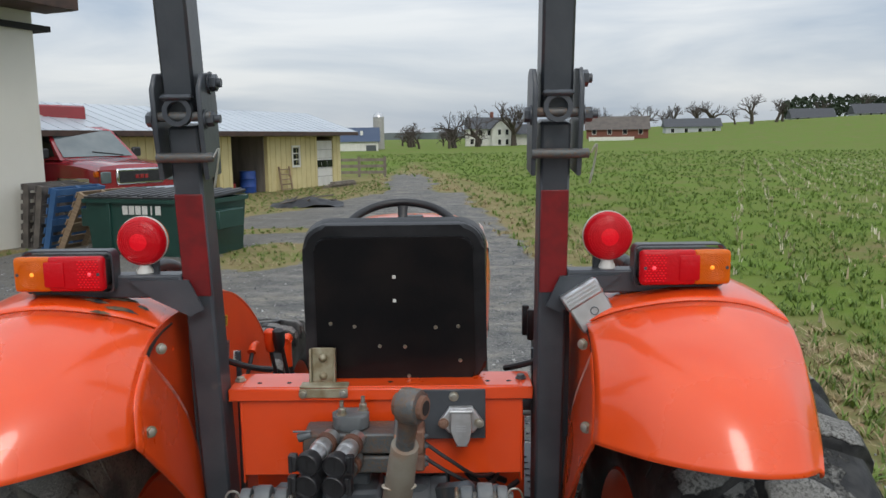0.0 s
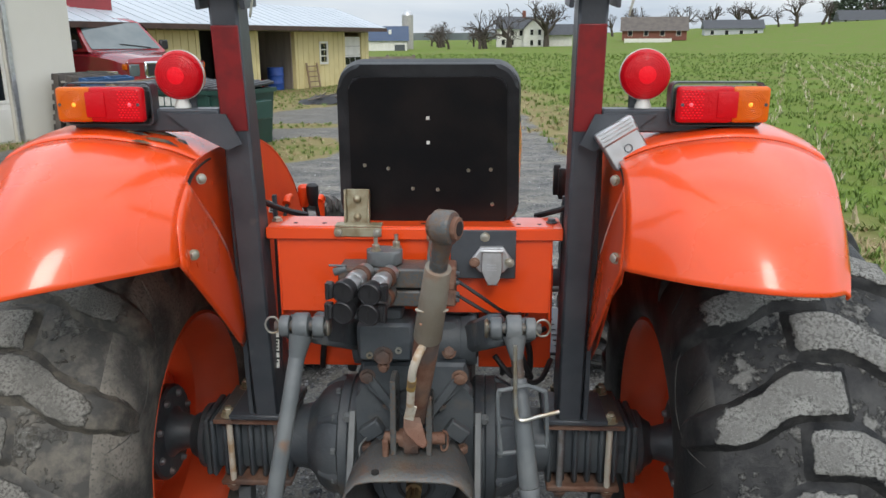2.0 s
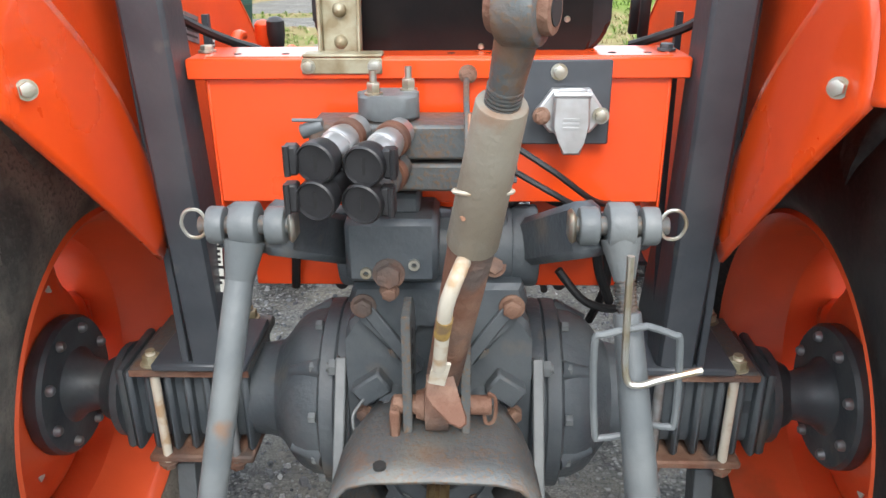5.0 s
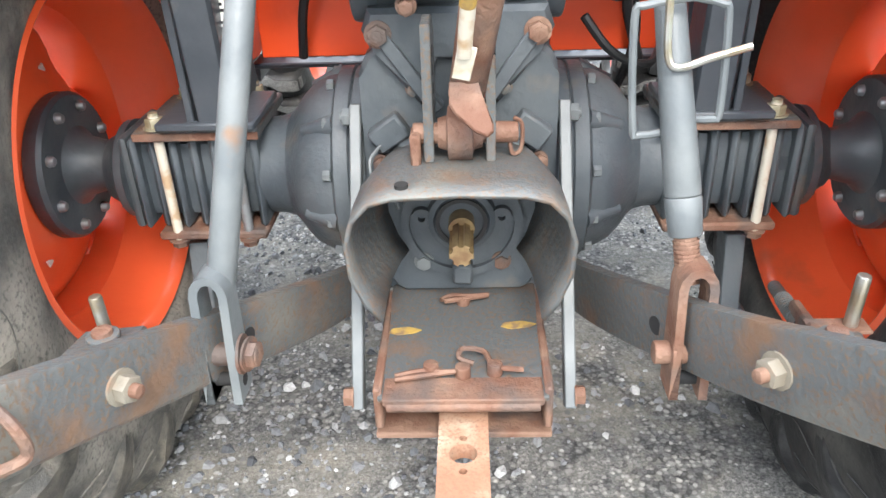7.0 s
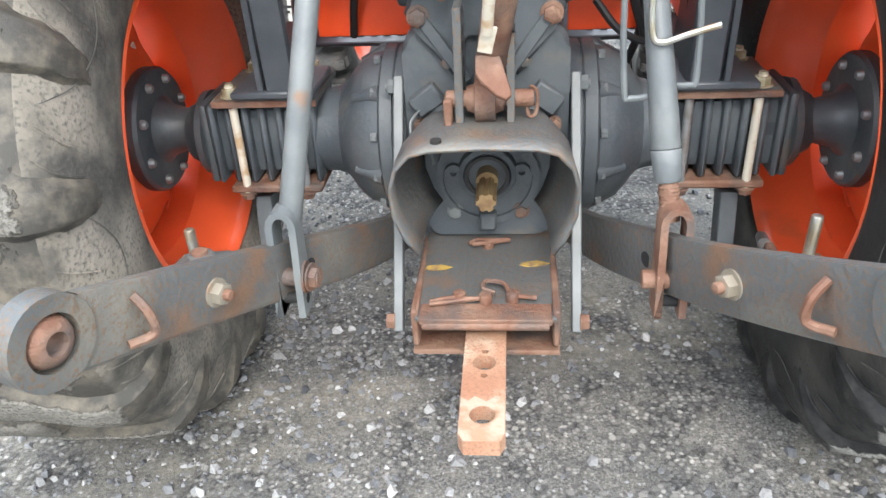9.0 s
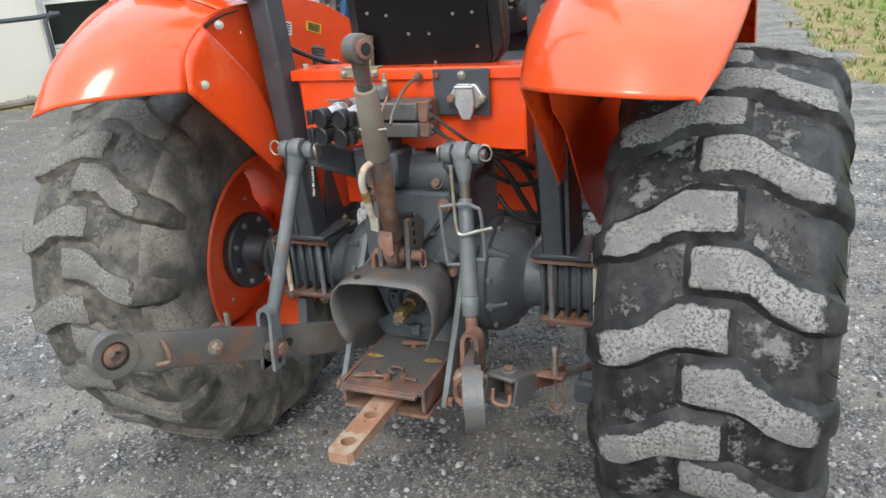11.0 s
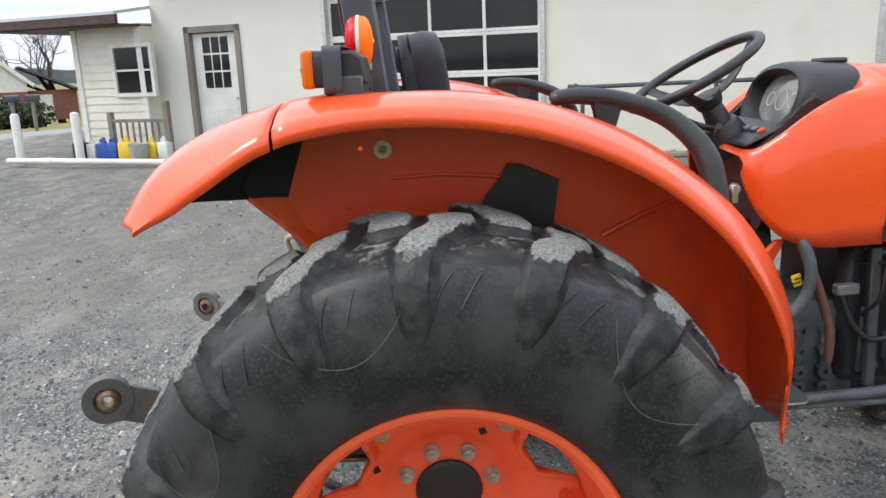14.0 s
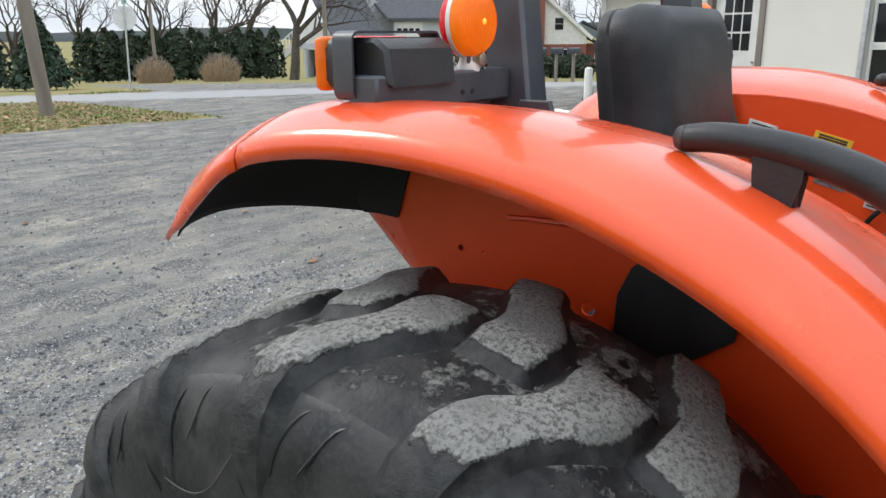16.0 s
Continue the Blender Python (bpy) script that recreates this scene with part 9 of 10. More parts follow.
def truck():
    """Red service pickup, nose towards the yard."""
    m = pose(-9.55, 17.86, -0.03, 0, 0, 238) @ Matrix.Diagonal((1.12, 1.12, 1.12, 1))
    t = thing("pickup_truck", "dark red service pickup truck with a signboard box, parked", "truck", m)
    # local: x across, nose towards +y
    secs = []
    for y, zt, zb, w in ((2.55, 1.02, 0.55, 0.90), (2.45, 1.16, 0.48, 0.96), (2.0, 1.24, 0.45, 0.99), (1.3, 1.30, 0.42, 1.0), (0.9, 1.32, 0.42, 1.0), (-2.6, 1.32, 0.42, 1.0)):
        half = [(w, zb), (w + 0.01, (zb + zt) / 2), (w - 0.02, zt - 0.10), (w - 0.14, zt - 0.01), (w * 0.4, zt + 0.02), (0, zt + 0.025)]
        secs.append([Vector((-a, y, z)) for a, z in half] + [Vector((a, y, z)) for a, z in half[-2::-1]])
    body = part("body", grid(secs), TRUCK_RED, t, smooth=40)
    nose = part("nose", prism([(-0.95, 0.5), (0.95, 0.5), (0.93, 1.08), (-0.93, 1.08)], 0.1, Matrix.Translation((0, 2.52, 0)) @ XZ), TRUCK_RED, t)
    secs = []
    for z, y0, y1, w in ((1.28, 1.25, -1.3, 0.94), (1.55, 0.95, -1.33, 0.88), (1.92, 0.55, -1.35, 0.78), (1.98, 0.40, -1.35, 0.66)):
        secs.append([Vector(p) for p in ((-w, y1, z), (-w, y0, z), (w, y0, z), (w, y1, z), (-w, y1, z))])
    cab = part("cab", grid(secs), TRUCK_RED, t, smooth=30)
    part("cab_roof", box(1.40, 1.75, 0.06, (0, -0.48, 1.97), bev=0.03), TRUCK_RED, t)
    part("windscreen", grid([[Vector((-0.84, 1.21, 1.34)), Vector((0.84, 1.21, 1.34))], [Vector((-0.80, 0.93, 1.58)), Vector((0.80, 0.93, 1.58))], [Vector((-0.72, 0.60, 1.90)), Vector((0.72, 0.60, 1.90))]]), GLASS_TRUCK, cab, smooth=60)
    for s in (-1, 1):
        part("side_window", grid([[Vector((s * 0.945, 1.05, 1.36)), Vector((s * 0.945, -1.1, 1.36))], [Vector((s * 0.82, 0.65, 1.86)), Vector((s * 0.82, -1.1, 1.86))]]), PANE, cab, smooth=0)
        part("mirror", box(0.22, 0.10, 0.22, (s * 1.12, 0.95, 1.42), bev=0.03), BLACK, t)
        part("headlight", box(0.26, 0.12, 0.26, (s * 0.80, 2.53, 0.93), bev=0.03), GLASS_TRUCK, nose)
        part("turn_signal", box(0.14, 0.10, 0.12, (s * 0.93, 2.48, 1.0), bev=0.02), LENS_AMBER, nose)
        for y in (1.75, -1.7):
            wh = part("wheel", lathe([(-0.13, 0.0), (-0.13, 0.36), (-0.10, 0.40), (0.10, 0.40), (0.13, 0.36), (0.13, 0.0)], "x", 32, (s * 0.90, y, 0.40)), RUBBER, t)
            part("wheel_rim", lathe([(0.0, 0.0), (0.02, 0.20), (0.0, 0.22)], "x", 24, (s * 1.02, y, 0.40)), CHROME, wh)
        part("fender_trim", box(0.02, 1.1, 0.10, (s * 1.005, 1.75, 0.86), bev=0.005), CHROME, t)
    g = part("grille", box(1.15, 0.06, 0.34, (0, 2.58, 0.93), bev=0.03), CHROME, t, "chrome framed grille")
    part("grille_mesh", box(1.02, 0.06, 0.24, (0, 2.595, 0.93)), BLACK, g, smooth=0)
    for k in range(3):
        part("badge_block", box(0.085, 0.02, 0.085, (-0.11 + 0.11 * k, 2.63, 0.93), bev=0.004), TRUCK_RED, g, smooth=0)
    part("bumper", box(1.95, 0.16, 0.26, (0, 2.64, 0.58), bev=0.05, seg=2), CHROME, t)
    part("wipers", tube([(-0.6, 1.2, 1.36), (0.0, 1.12, 1.43), (0.1, 1.1, 1.44)], 0.012, 6), BLACK, t)
    sb = part("sign_box", box(1.5, 0.9, 0.5, (0, -0.75, 2.26), bev=0.04), TRUCK_RED, t, "red roof box with white lettering")
    words("TOR", 0.34, Matrix.Translation((0.62, -0.295, 2.14)) @ Matrix(((-1, 0, 0, 0), (0, 0, 1, 0), (0, 1, 0, 0), (0, 0, 0, 1))), STICKER, "lettering", sb, 0.004)
    part("bed", box(1.9, 2.1, 0.7, (0, -1.75, 1.6), bev=0.03), TRUCK_RED, t)


truck()


def dumpster():
    m = pose(-4.5, 10.85, -0.02, 0, 0, -17) @ Matrix.Diagonal((0.93, 0.93, 0.97, 1))
    t = thing("dumpster", "dark green steel dumpster with a black lid and pale lettering blocks", "dumpster", m)
    part("body", grid([[Vector((x * k, y, z)) for x, y in ((-1.22, -0.62), (1.22, -0.62), (1.22, 0.62), (-1.22, 0.62), (-1.22, -0.62))] for z, k in ((0.0, 0.93), (0.12, 0.93), (0.92, 1.0))]), GREEN, t, smooth=0)
    part("floor", box(2.2, 1.2, 0.04, (0, 0, 0.03)), GREEN, t, smooth=0)
    part("rim", frame_xy(2.50, 1.30, 0.06, 0.07, 0.92), GREEN, t, smooth=0)
    for k in range(2):
        lid = part("lid", box(1.22, 1.30, 0.05, (-0.62 + 1.24 * k, 0, 1.0), (3, 0, 0), bev=0.015), BLACK, t, "black ribbed plastic lid")
        for j in range(6):
            part("lid_rib", box(0.10, 1.22, 0.035, (-1.13 + 1.24 * k + 0.205 * j, 0, 1.03), (3, 0, 0), bev=0.015), BLACK, lid)
    for s in (-1, 1):
        part("lift_pocket", box(0.20, 0.75, 0.30, (s * 1.32, -0.15, 0.62), bev=0.01), GREEN, t)
        part("stiffener", box(0.07, 0.05, 0.80, (s * 0.72, -0.635, 0.48), bev=0.005), GREEN, t)
    for k in range(6):
        part("lettering_block", box(0.11 if k != 4 else 0.03, 0.006, 0.15, (-0.38 + 0.135 * k, -0.633, 0.77), bev=0.004), STICKER, t, smooth=0)


def frame_xy(w, d, t, h, z):
    bm = bmesh.new()
    for s in (-1, 1):
        box(w, t, h, (0, s * d / 2, z), bm=bm)
        box(t, d - t, h, (s * w / 2, 0, z), bm=bm)
    return bm


dumpster()


def pallet(m, mat, label):
    t = thing("pallet", label, "pallet", m, group="pallets leaning on the wall")
    for k in range(7):
        part("deck_board", box(1.0, 0.10, 0.018, (0, -0.48 + 0.16 * k, 0.06)), mat, t, smooth=0)
        if k % 3 == 0:
            part("base_board", box(1.0, 0.10, 0.018, (0, -0.48 + 0.16 * k, -0.06)), mat, t, smooth=0)
    for x in (-0.46, 0, 0.46):
        part("runner", box(0.04, 1.06, 0.10, (x, 0, 0)), mat, t, smooth=0)


BLUE_WOOD = material("blue_painted_wood", (0.03, 0.10, 0.24), 0.7, second=(0.05, 0.13, 0.27), scale=4, bump=0.2)
GREY_WOOD = material("grey_weathered_wood", (0.15, 0.13, 0.115), 0.85, second=(0.10, 0.09, 0.08), scale=5, bump=0.3, rand=0.15)
for k, (mat, lb) in enumerate(((GREY_WOOD, "grey weathered wooden pallet standing on edge"), (GREY_WOOD, "grey weathered wooden pallet standing on edge"), (BLUE_WOOD, "blue painted wooden pallet standing on edge"), (WOOD, "pale wooden pallet leaning on the stack"))):
    a = (-84, -80, -76, -62)[k]
    base = Vector((-7.05, 12.0, 0.53)) + Vector((0.27 * k + (0.14 if k == 3 else 0), -0.12 * k, -0.03 * k))
    pallet(Matrix.Translation(base) @ pose(0, 0, 0, 0, 0, -15) @ pose(0, 0, 0, 0, a, 0) @ pose(0, 0, 0, 0, 0, 90) @ Matrix.Diagonal((1.22, 1.1, 1.1, 1)), mat, lb)
pile = thing("tarp_heap", "flat heap of black tarpaulin and sticks in the grass", "heap", pose(-3.7, 19.3, 0.0, 0, 0, 8))
rng = random.Random(4)
rows = []
for i in range(9):
    rows.append([Vector((-1.0 + 0.2 * j, -0.5 + 0.125 * i, max(-0.03, 0.22 * (1 - ((j - 5) / 5.2) ** 2) * (1 - ((i - 4) / 4.2) ** 2) + rng.uniform(-0.05, 0.06)))) for j in range(11)])
part("tarpaulin", grid(rows), BLACK, pile, smooth=50)
for k in range(7):
    part("stick", rod((rng.uniform(-1, 0.8), rng.uniform(-0.4, 0.3), 0.1), (rng.uniform(-0.6, 1.1), rng.uniform(-0.4, 0.4), rng.uniform(0.15, 0.3)), 0.02, seg=6), GREY_WOOD, pile)


# ---------------------------------------------------------------- trees and shrubs
def twig_mesh(branches, sides=4):
    """Tapered limbs as one mesh: branches of (p0, p1, r0, r1)."""
    verts, faces = [], []
    for p0, p1, r0, r1 in branches:
        d = (p1 - p0).normalized()
        a = d.orthogonal().normalized()
        b = d.cross(a)
        i0 = len(verts)
        for p, r in ((p0, r0), (p1, r1)):
            for k in range(sides):
                t = 2 * math.pi * k / sides
                verts.append(p + r * (math.cos(t) * a + math.sin(t) * b))
        for k in range(sides):
            j = (k + 1) % sides
            faces.append((i0 + k, i0 + j, i0 + sides + j, i0 + sides + k))
    return verts, faces


def bare_tree(x, y, h, seed, spread=0.6, label="bare winter tree with a wide branching crown", levels=5, thin=1.0):
    """A leafless tree: trunk, limbs and a crown of fine twigs."""
    rng = random.Random(seed)
    z = height(x, y)
    t = thing("tree", label, "tree", pose(x, y, z - 0.1), group="bare trees")
    limbs, twigs = [], []

    def grow(p, d, ln, r, lev):
        q = p
        n = 3 if lev < 3 else 2
        for k in range(n):
            d2 = (d + Vector((rng.gauss(0, 0.12), rng.gauss(0, 0.12), rng.gauss(0.03, 0.08)))).normalized()
            e = q + d2 * ln / n
            r2 = r * (1 - 0.22 * (k + 1) / n * 1.6)
            (limbs if lev < 2 else twigs).append((q, e, r * (1 - 0.35 * k / n), max(0.004, r * (1 - 0.35 * (k + 1) / n))))
            q, d = e, d2
        if lev >= levels:
            return
        for k in range(3 if lev else 5):
            ax = d.orthogonal().normalized()
            ax.rotate(Matrix.Rotation(rng.uniform(0, 2 * math.pi), 3, d))
            d3 = (d + ax * rng.uniform(0.45, 0.95) * (1.2 if lev == 0 else 1.0) * spread / 0.6 + Vector((0, 0, 0.12))).normalized()
            st = q if k < 2 or lev > 2 else p + (q - p) * rng.uniform(0.5, 0.95)
            grow(st, d3, ln * rng.uniform(0.62, 0.82), max(0.006, r * rng.uniform(0.42, 0.6)), lev + 1)

    grow(Vector((0, 0, 0)), Vector((0, 0, 1)), h * 0.27, h * 0.026 * thin, 0)
    for name, br, mat, sides in (("trunk", limbs, BARK, 7), ("crown", twigs, TWIG, 3)):
        v, f = twig_mesh(br, sides)
        me = bpy.data.meshes.new(name)
        me.from_pydata(v, [], f)
        me.materials.append(mat)
        o = new(name, me)
        o.parent = t
    return t


def leafy(name, label, cat, x, y, h, r, mat, seed, n=900, leaf=0.10, shape="column", trunk=True, group="", z=None):
    """A shrub or evergreen: a short stem and a crown of many small leaf clumps."""
    rng = random.Random(seed)
    z = height(x, y) if z is None else z
    t = thing(name, label, cat, pose(x, y, z - 0.04), group=group)
    verts, faces = [], []
    for k in range(n):
        u = rng.random()
        zz = h * (0.06 + 0.94 * u)
        if shape == "column":
            rr = r * (1 - u ** 2.2) ** 0.6 * rng.uniform(0.72, 1.06)
        elif shape == "cone":
            rr = r * (1 - u) ** 0.85 * rng.uniform(0.5, 1.08)
        else:
            rr = r * math.sqrt(max(0.0, 1 - (2 * u - 0.95) ** 2)) * rng.uniform(0.35, 1.1)
        a = rng.uniform(0, 2 * math.pi)
        c = Vector((rr * math.cos(a), rr * math.sin(a), zz))
        s = leaf * rng.uniform(0.6, 1.5)
        d = Vector((math.cos(a) + rng.gauss(0, 0.5), math.sin(a) + rng.gauss(0, 0.5), rng.gauss(0.5, 0.6))).normalized()
        p = d.orthogonal().normalized()
        p.rotate(Matrix.Rotation(rng.uniform(0, 6.28), 3, d))
        q = d.cross(p)
        i = len(verts)
        verts += [c - p * s, c + q * s * 0.5, c + p * s, c - q * s * 0.5 + d * s * 0.4]
        faces += [(i, i + 1, i + 2), (i, i + 2, i + 3)]
    me = bpy.data.meshes.new("crown")
    me.from_pydata(verts, [], faces)
    me.materials.append(mat)
    o = new("crown", me)
    o.parent = t
    if trunk:
        br = [(Vector((0, 0, 0)), Vector((0, 0, h * 0.5)), 0.03 * h, 0.012 * h)]
        for k in range(9):
            a = rng.uniform(0, 6.28)
            br.append((Vector((0, 0, h * 0.08)), Vector((0.7 * r * math.cos(a), 0.7 * r * math.sin(a), h * rng.uniform(0.4, 0.8))), 0.016 * h, 0.005 * h))
        v, f = twig_mesh(br, 5)
        me = bpy.data.meshes.new("stem")
        me.from_pydata(v, [], f)
        me.materials.append(BARK)
        o = new("stem", me)
        o.parent = t
    return t


def plume_grass(x, y, h, r, seed):
    """A clump of dry ornamental grass: arching blades with pale plumes on top."""
    rng = random.Random(seed)
    t = thing("ornamental_grass", "round clump of dry tan ornamental grass with pale plumes", "grass clump", pose(x, y, height(x, y) - 0.03), group="dry grass clumps")
    br, tops = [], []
    for k in range(700):
        a, s = rng.uniform(0, 6.28), math.sqrt(rng.random())
        b = Vector((0.8 * r * s * math.cos(a), 0.8 * r * s * math.sin(a), 0))
        hh = h * rng.uniform(0.75, 1.0) * math.sqrt(max(0.03, 1 - 0.9 * s * s)) * 0.85
        e = Vector((r * s * math.cos(a), r * s * math.sin(a), hh))
        mid = (b + e) / 2 + Vector((0, 0, 0.12 * h))
        br += [(b, mid, 0.014, 0.012), (mid, e, 0.012, 0.006)]
        if k % 3 == 0:
            tops.append((e, e + Vector((0.08 * math.cos(a), 0.08 * math.sin(a), 0.14)) * (h / 1.6), 0.03, 0.008))
    for name, b, mat in (("blades", br, PLUME), ("plumes", tops, POLE)):
        v, f = twig_mesh(b, 3)
        me = bpy.data.meshes.new(name)
        me.from_pydata(v, [], f)
        me.materials.append(mat)
        o = new(name, me)
        o.parent = t
        o["kind"] = "stuff"


def polar(bearing, d):
    """A place seen from beside the tractor: degrees south of west, metres."""
    return 2.0 - d * math.cos(radians(bearing)), 0.4 - d * math.sin(radians(bearing))


def facing(bearing, d):
    """A pose whose -y side looks back at the tractor."""
    x, y = polar(bearing, d)
    return pose(x, y, height(x, y) - 0.05, 0, 0, 90 + bearing)


# ---------------------------------------------------------------- across the road
GREY_SIDING = material("pale_grey_siding", (0.50, 0.52, 0.54), 0.7, second=(0.46, 0.48, 0.50), scale=1.0, bump=0.05)


def slab(quad, thick):
    """A roof plane: a quad of corners with a thickness below it."""
    bm = bmesh.new()
    top = [bm.verts.new(p) for p in quad]
    low = [bm.verts.new(Vector(p) - Vector((0, 0, thick))) for p in quad]
    bm.faces.new(top)
    bm.faces.new(low[::-1])
    for k in range(4):
        bm.faces.new((top[k], low[k], low[(k + 1) % 4], top[(k + 1) % 4]))
    bmesh.ops.recalc_face_normals(bm, faces=bm.faces)
    return bm


def house_garage():
    t = thing("house", "pale grey two-storey house with a dark shingle roof and a carport", "house", facing(39.6, 70))
    part("wall", box(9.4, 8, 5.0, (3.5, 4, 2.5)), GREY_SIDING, t, smooth=0)
    part("gable_wall", prism([(-4.6, 2.9), (-1.2, 2.9), (-1.2, 5.2), (-4.2, 7.8)], 0.3, Matrix.Translation((0, 1.6, 0)) @ XZ), GREY_SIDING, t, smooth=0)
    part("roof", slab([(-4.4, 4.0, 8.0), (-1.6, -0.6, 5.0), (8.7, -0.6, 5.0), (6.2, 4.0, 8.0)], 0.25), SHINGLE, t, smooth=0)
    part("roof", slab([(6.2, 4.0, 8.0), (8.7, -0.6, 5.0), (8.7, 8.6, 5.0), (6.25, 4.2, 8.0)], 0.25), SHINGLE, t, smooth=0)
    part("carport_roof", slab([(-8.6, 1.4, 7.4), (-5.9, -3.2, 3.0), (-1.3, -3.2, 3.0), (-4.5, 1.4, 8.0)], 0.25), SHINGLE, t, "steep dark shingle roof of the carport", smooth=0)
    part("carport_gable", prism([(-9.2, 2.4), (-5.8, 2.4), (-6.0, 3.0), (-7.9, 5.2), (-9.2, 4.0)], 3.0, Matrix.Translation((0, 0.4, 0)) @ XZ), WHITE, t, smooth=0)
    # the shade under the carport roof is painted on as a near-black wall
    part("carport_wall", box(8.2, 0.3, 2.6, (-4.4, 2.2, 1.3)), DARK, t, smooth=0)
    part("carport_door", box(2.6, 0.12, 2.1, (-3.4, 2.0, 1.1)), CHARCOAL, t, smooth=0)
    part("carport_beam", box(8.0, 0.2, 0.4, (-5.2, -2.9, 2.75)), GREY_SIDING, t, smooth=0)
    part("carport_side", box(0.2, 5.0, 2.6, (-8.6, -0.4, 1.3)), GREY_SIDING, t, smooth=0)
    for x in (-5.6, -1.3):
        part("carport_post", box(0.22, 0.22, 2.6, (x, -2.9, 1.3)), WHITE, t, smooth=0)
    gd = part("upper_door", box(2.5, 0.1, 2.3, (0.15, -0.06, 3.55)), WHITE, t, "white sectional door with a row of panes", smooth=0)
    for k in range(4):
        part("pane", box(0.38, 0.04, 0.27, (-0.65 + 0.53 * k, -0.12, 4.0)), PANE, gd, smooth=0)
    part("deck", box(3.6, 1.7, 0.3, (0.2, -0.9, 2.2)), GREY_SIDING, t, smooth=0)
    window(t, 3.2, 4.5, 3.1, 4.6, -0.02, 2, 1)
    window(t, 7.0, 8.0, 3.2, 4.5, -0.02, 2, 1)
    window(t, 3.0, 4.0, 0.9, 1.9, -0.02, 2, 1)
    part("basement_door", box(1.2, 0.1, 2.0, (5.6, -0.05, 1.0)), WHITE, t, smooth=0)
    st = part("stair_flight", prism([(-12.6, 0.4), (-12.1, 0.4), (-9.0, 3.0), (-9.0, 3.4), (-9.4, 3.4)], 1.2, Matrix(((1, 0, 0, 0), (0, 0, 1, -1.0), (0, 1, 0, 0), (0, 0, 0, 1)))), WHITE, t, "white outside stair with balusters", smooth=0)
    for k in range(12):
        part("baluster", box(0.08, 0.08, 1.1, (-12.3 + 0.28 * k, -1.62, 1.15 + 0.235 * k)), WHITE, st, smooth=0)
    part("handrail", bar((-12.5, -1.62, 1.65), (-9.1, -1.62, 4.45), 0.10, 0.10), WHITE, st, smooth=0)


house_garage()


def house_brick():
    t = thing("house", "white gabled house with a brick ground floor and chimney", "house", facing(29.8, 76) @ pose(0, 0, 0.6))
    part("wall", box(8.0, 9, 2.6, (0, 4.5, 1.0)), BRICK, t, smooth=0)
    part("gable", prism([(-4.0, 2.3), (4.0, 2.3), (4.0, 3.2), (0, 6.6), (-4.0, 3.2)], 9.0, Matrix.Translation((0, 4.5, 0)) @ XZ), WHITE, t, smooth=0)
    for s in (-1, 1):
        part("roof", bar((s * 4.6, 4.5, 2.75), (0, 4.5, 6.75), 9.6, 0.18, up=(0, 0, 1)), SHINGLE, t, smooth=0)
        part("rake", bar((s * 4.55, -0.3, 2.78), (0, -0.3, 6.72), 0.12, 0.32), WHITE, t, smooth=0)
    ch = part("chimney", box(0.8, 0.7, 7.6, (-0.35, -0.3, 3.7)), BRICK, t, smooth=0)
    part("chimney_cap", box(0.95, 0.85, 0.2, (-0.35, -0.3, 7.5)), BRICK, ch, smooth=0)
    window(t, -2.2, -1.4, 3.6, 4.7, -0.02, 1, 2)
    window(t, 1.0, 1.8, 3.6, 4.7, -0.02, 1, 2)
    window(t, 1.2, 3.0, 0.4, 1.8, -0.02, 3, 1)
    window(t, -3.4, -2.4, 0.5, 1.6, -0.02, 1, 2)
    part("porch", box(4.0, 4.0, 2.6, (6.0, 3.5, 1.0)), BRICK, t, smooth=0)
    part("porch_roof", bar((8.4, 3.4, 2.2), (3.6, 3.4, 4.4), 5.0, 0.18), SHINGLE, t, smooth=0)
    part("door", box(1.1, 0.1, 2.1, (5.4, 1.45, 0.9)), WHITE, t, smooth=0)


house_brick()
x, y = polar(33.6, 33)
leafy("shrub", "wide round russet shrub with bare stems", "shrub", x, y, 2.7, 1.7, SHRUB, 21, n=2600, leaf=0.10, shape="ball")
for b, d, h, r, sd in ((37.8, 31, 1.9, 1.05, 1), (57.0, 46, 1.75, 1.1, 2), (52.6, 46, 1.9, 1.2, 3)):
    x, y = polar(b, d)
    plume_grass(x, y, h, r, sd)
for k in range(5):
    x, y = polar(30.8 - 1.0 * k, 44)
    leafy("hedge_shrub", "clipped dark green hedge shrub", "shrub", x, y, 1.3, 0.9, HEDGE, 40 + k, n=500, leaf=0.12, shape="ball", group="dark hedge shrubs")
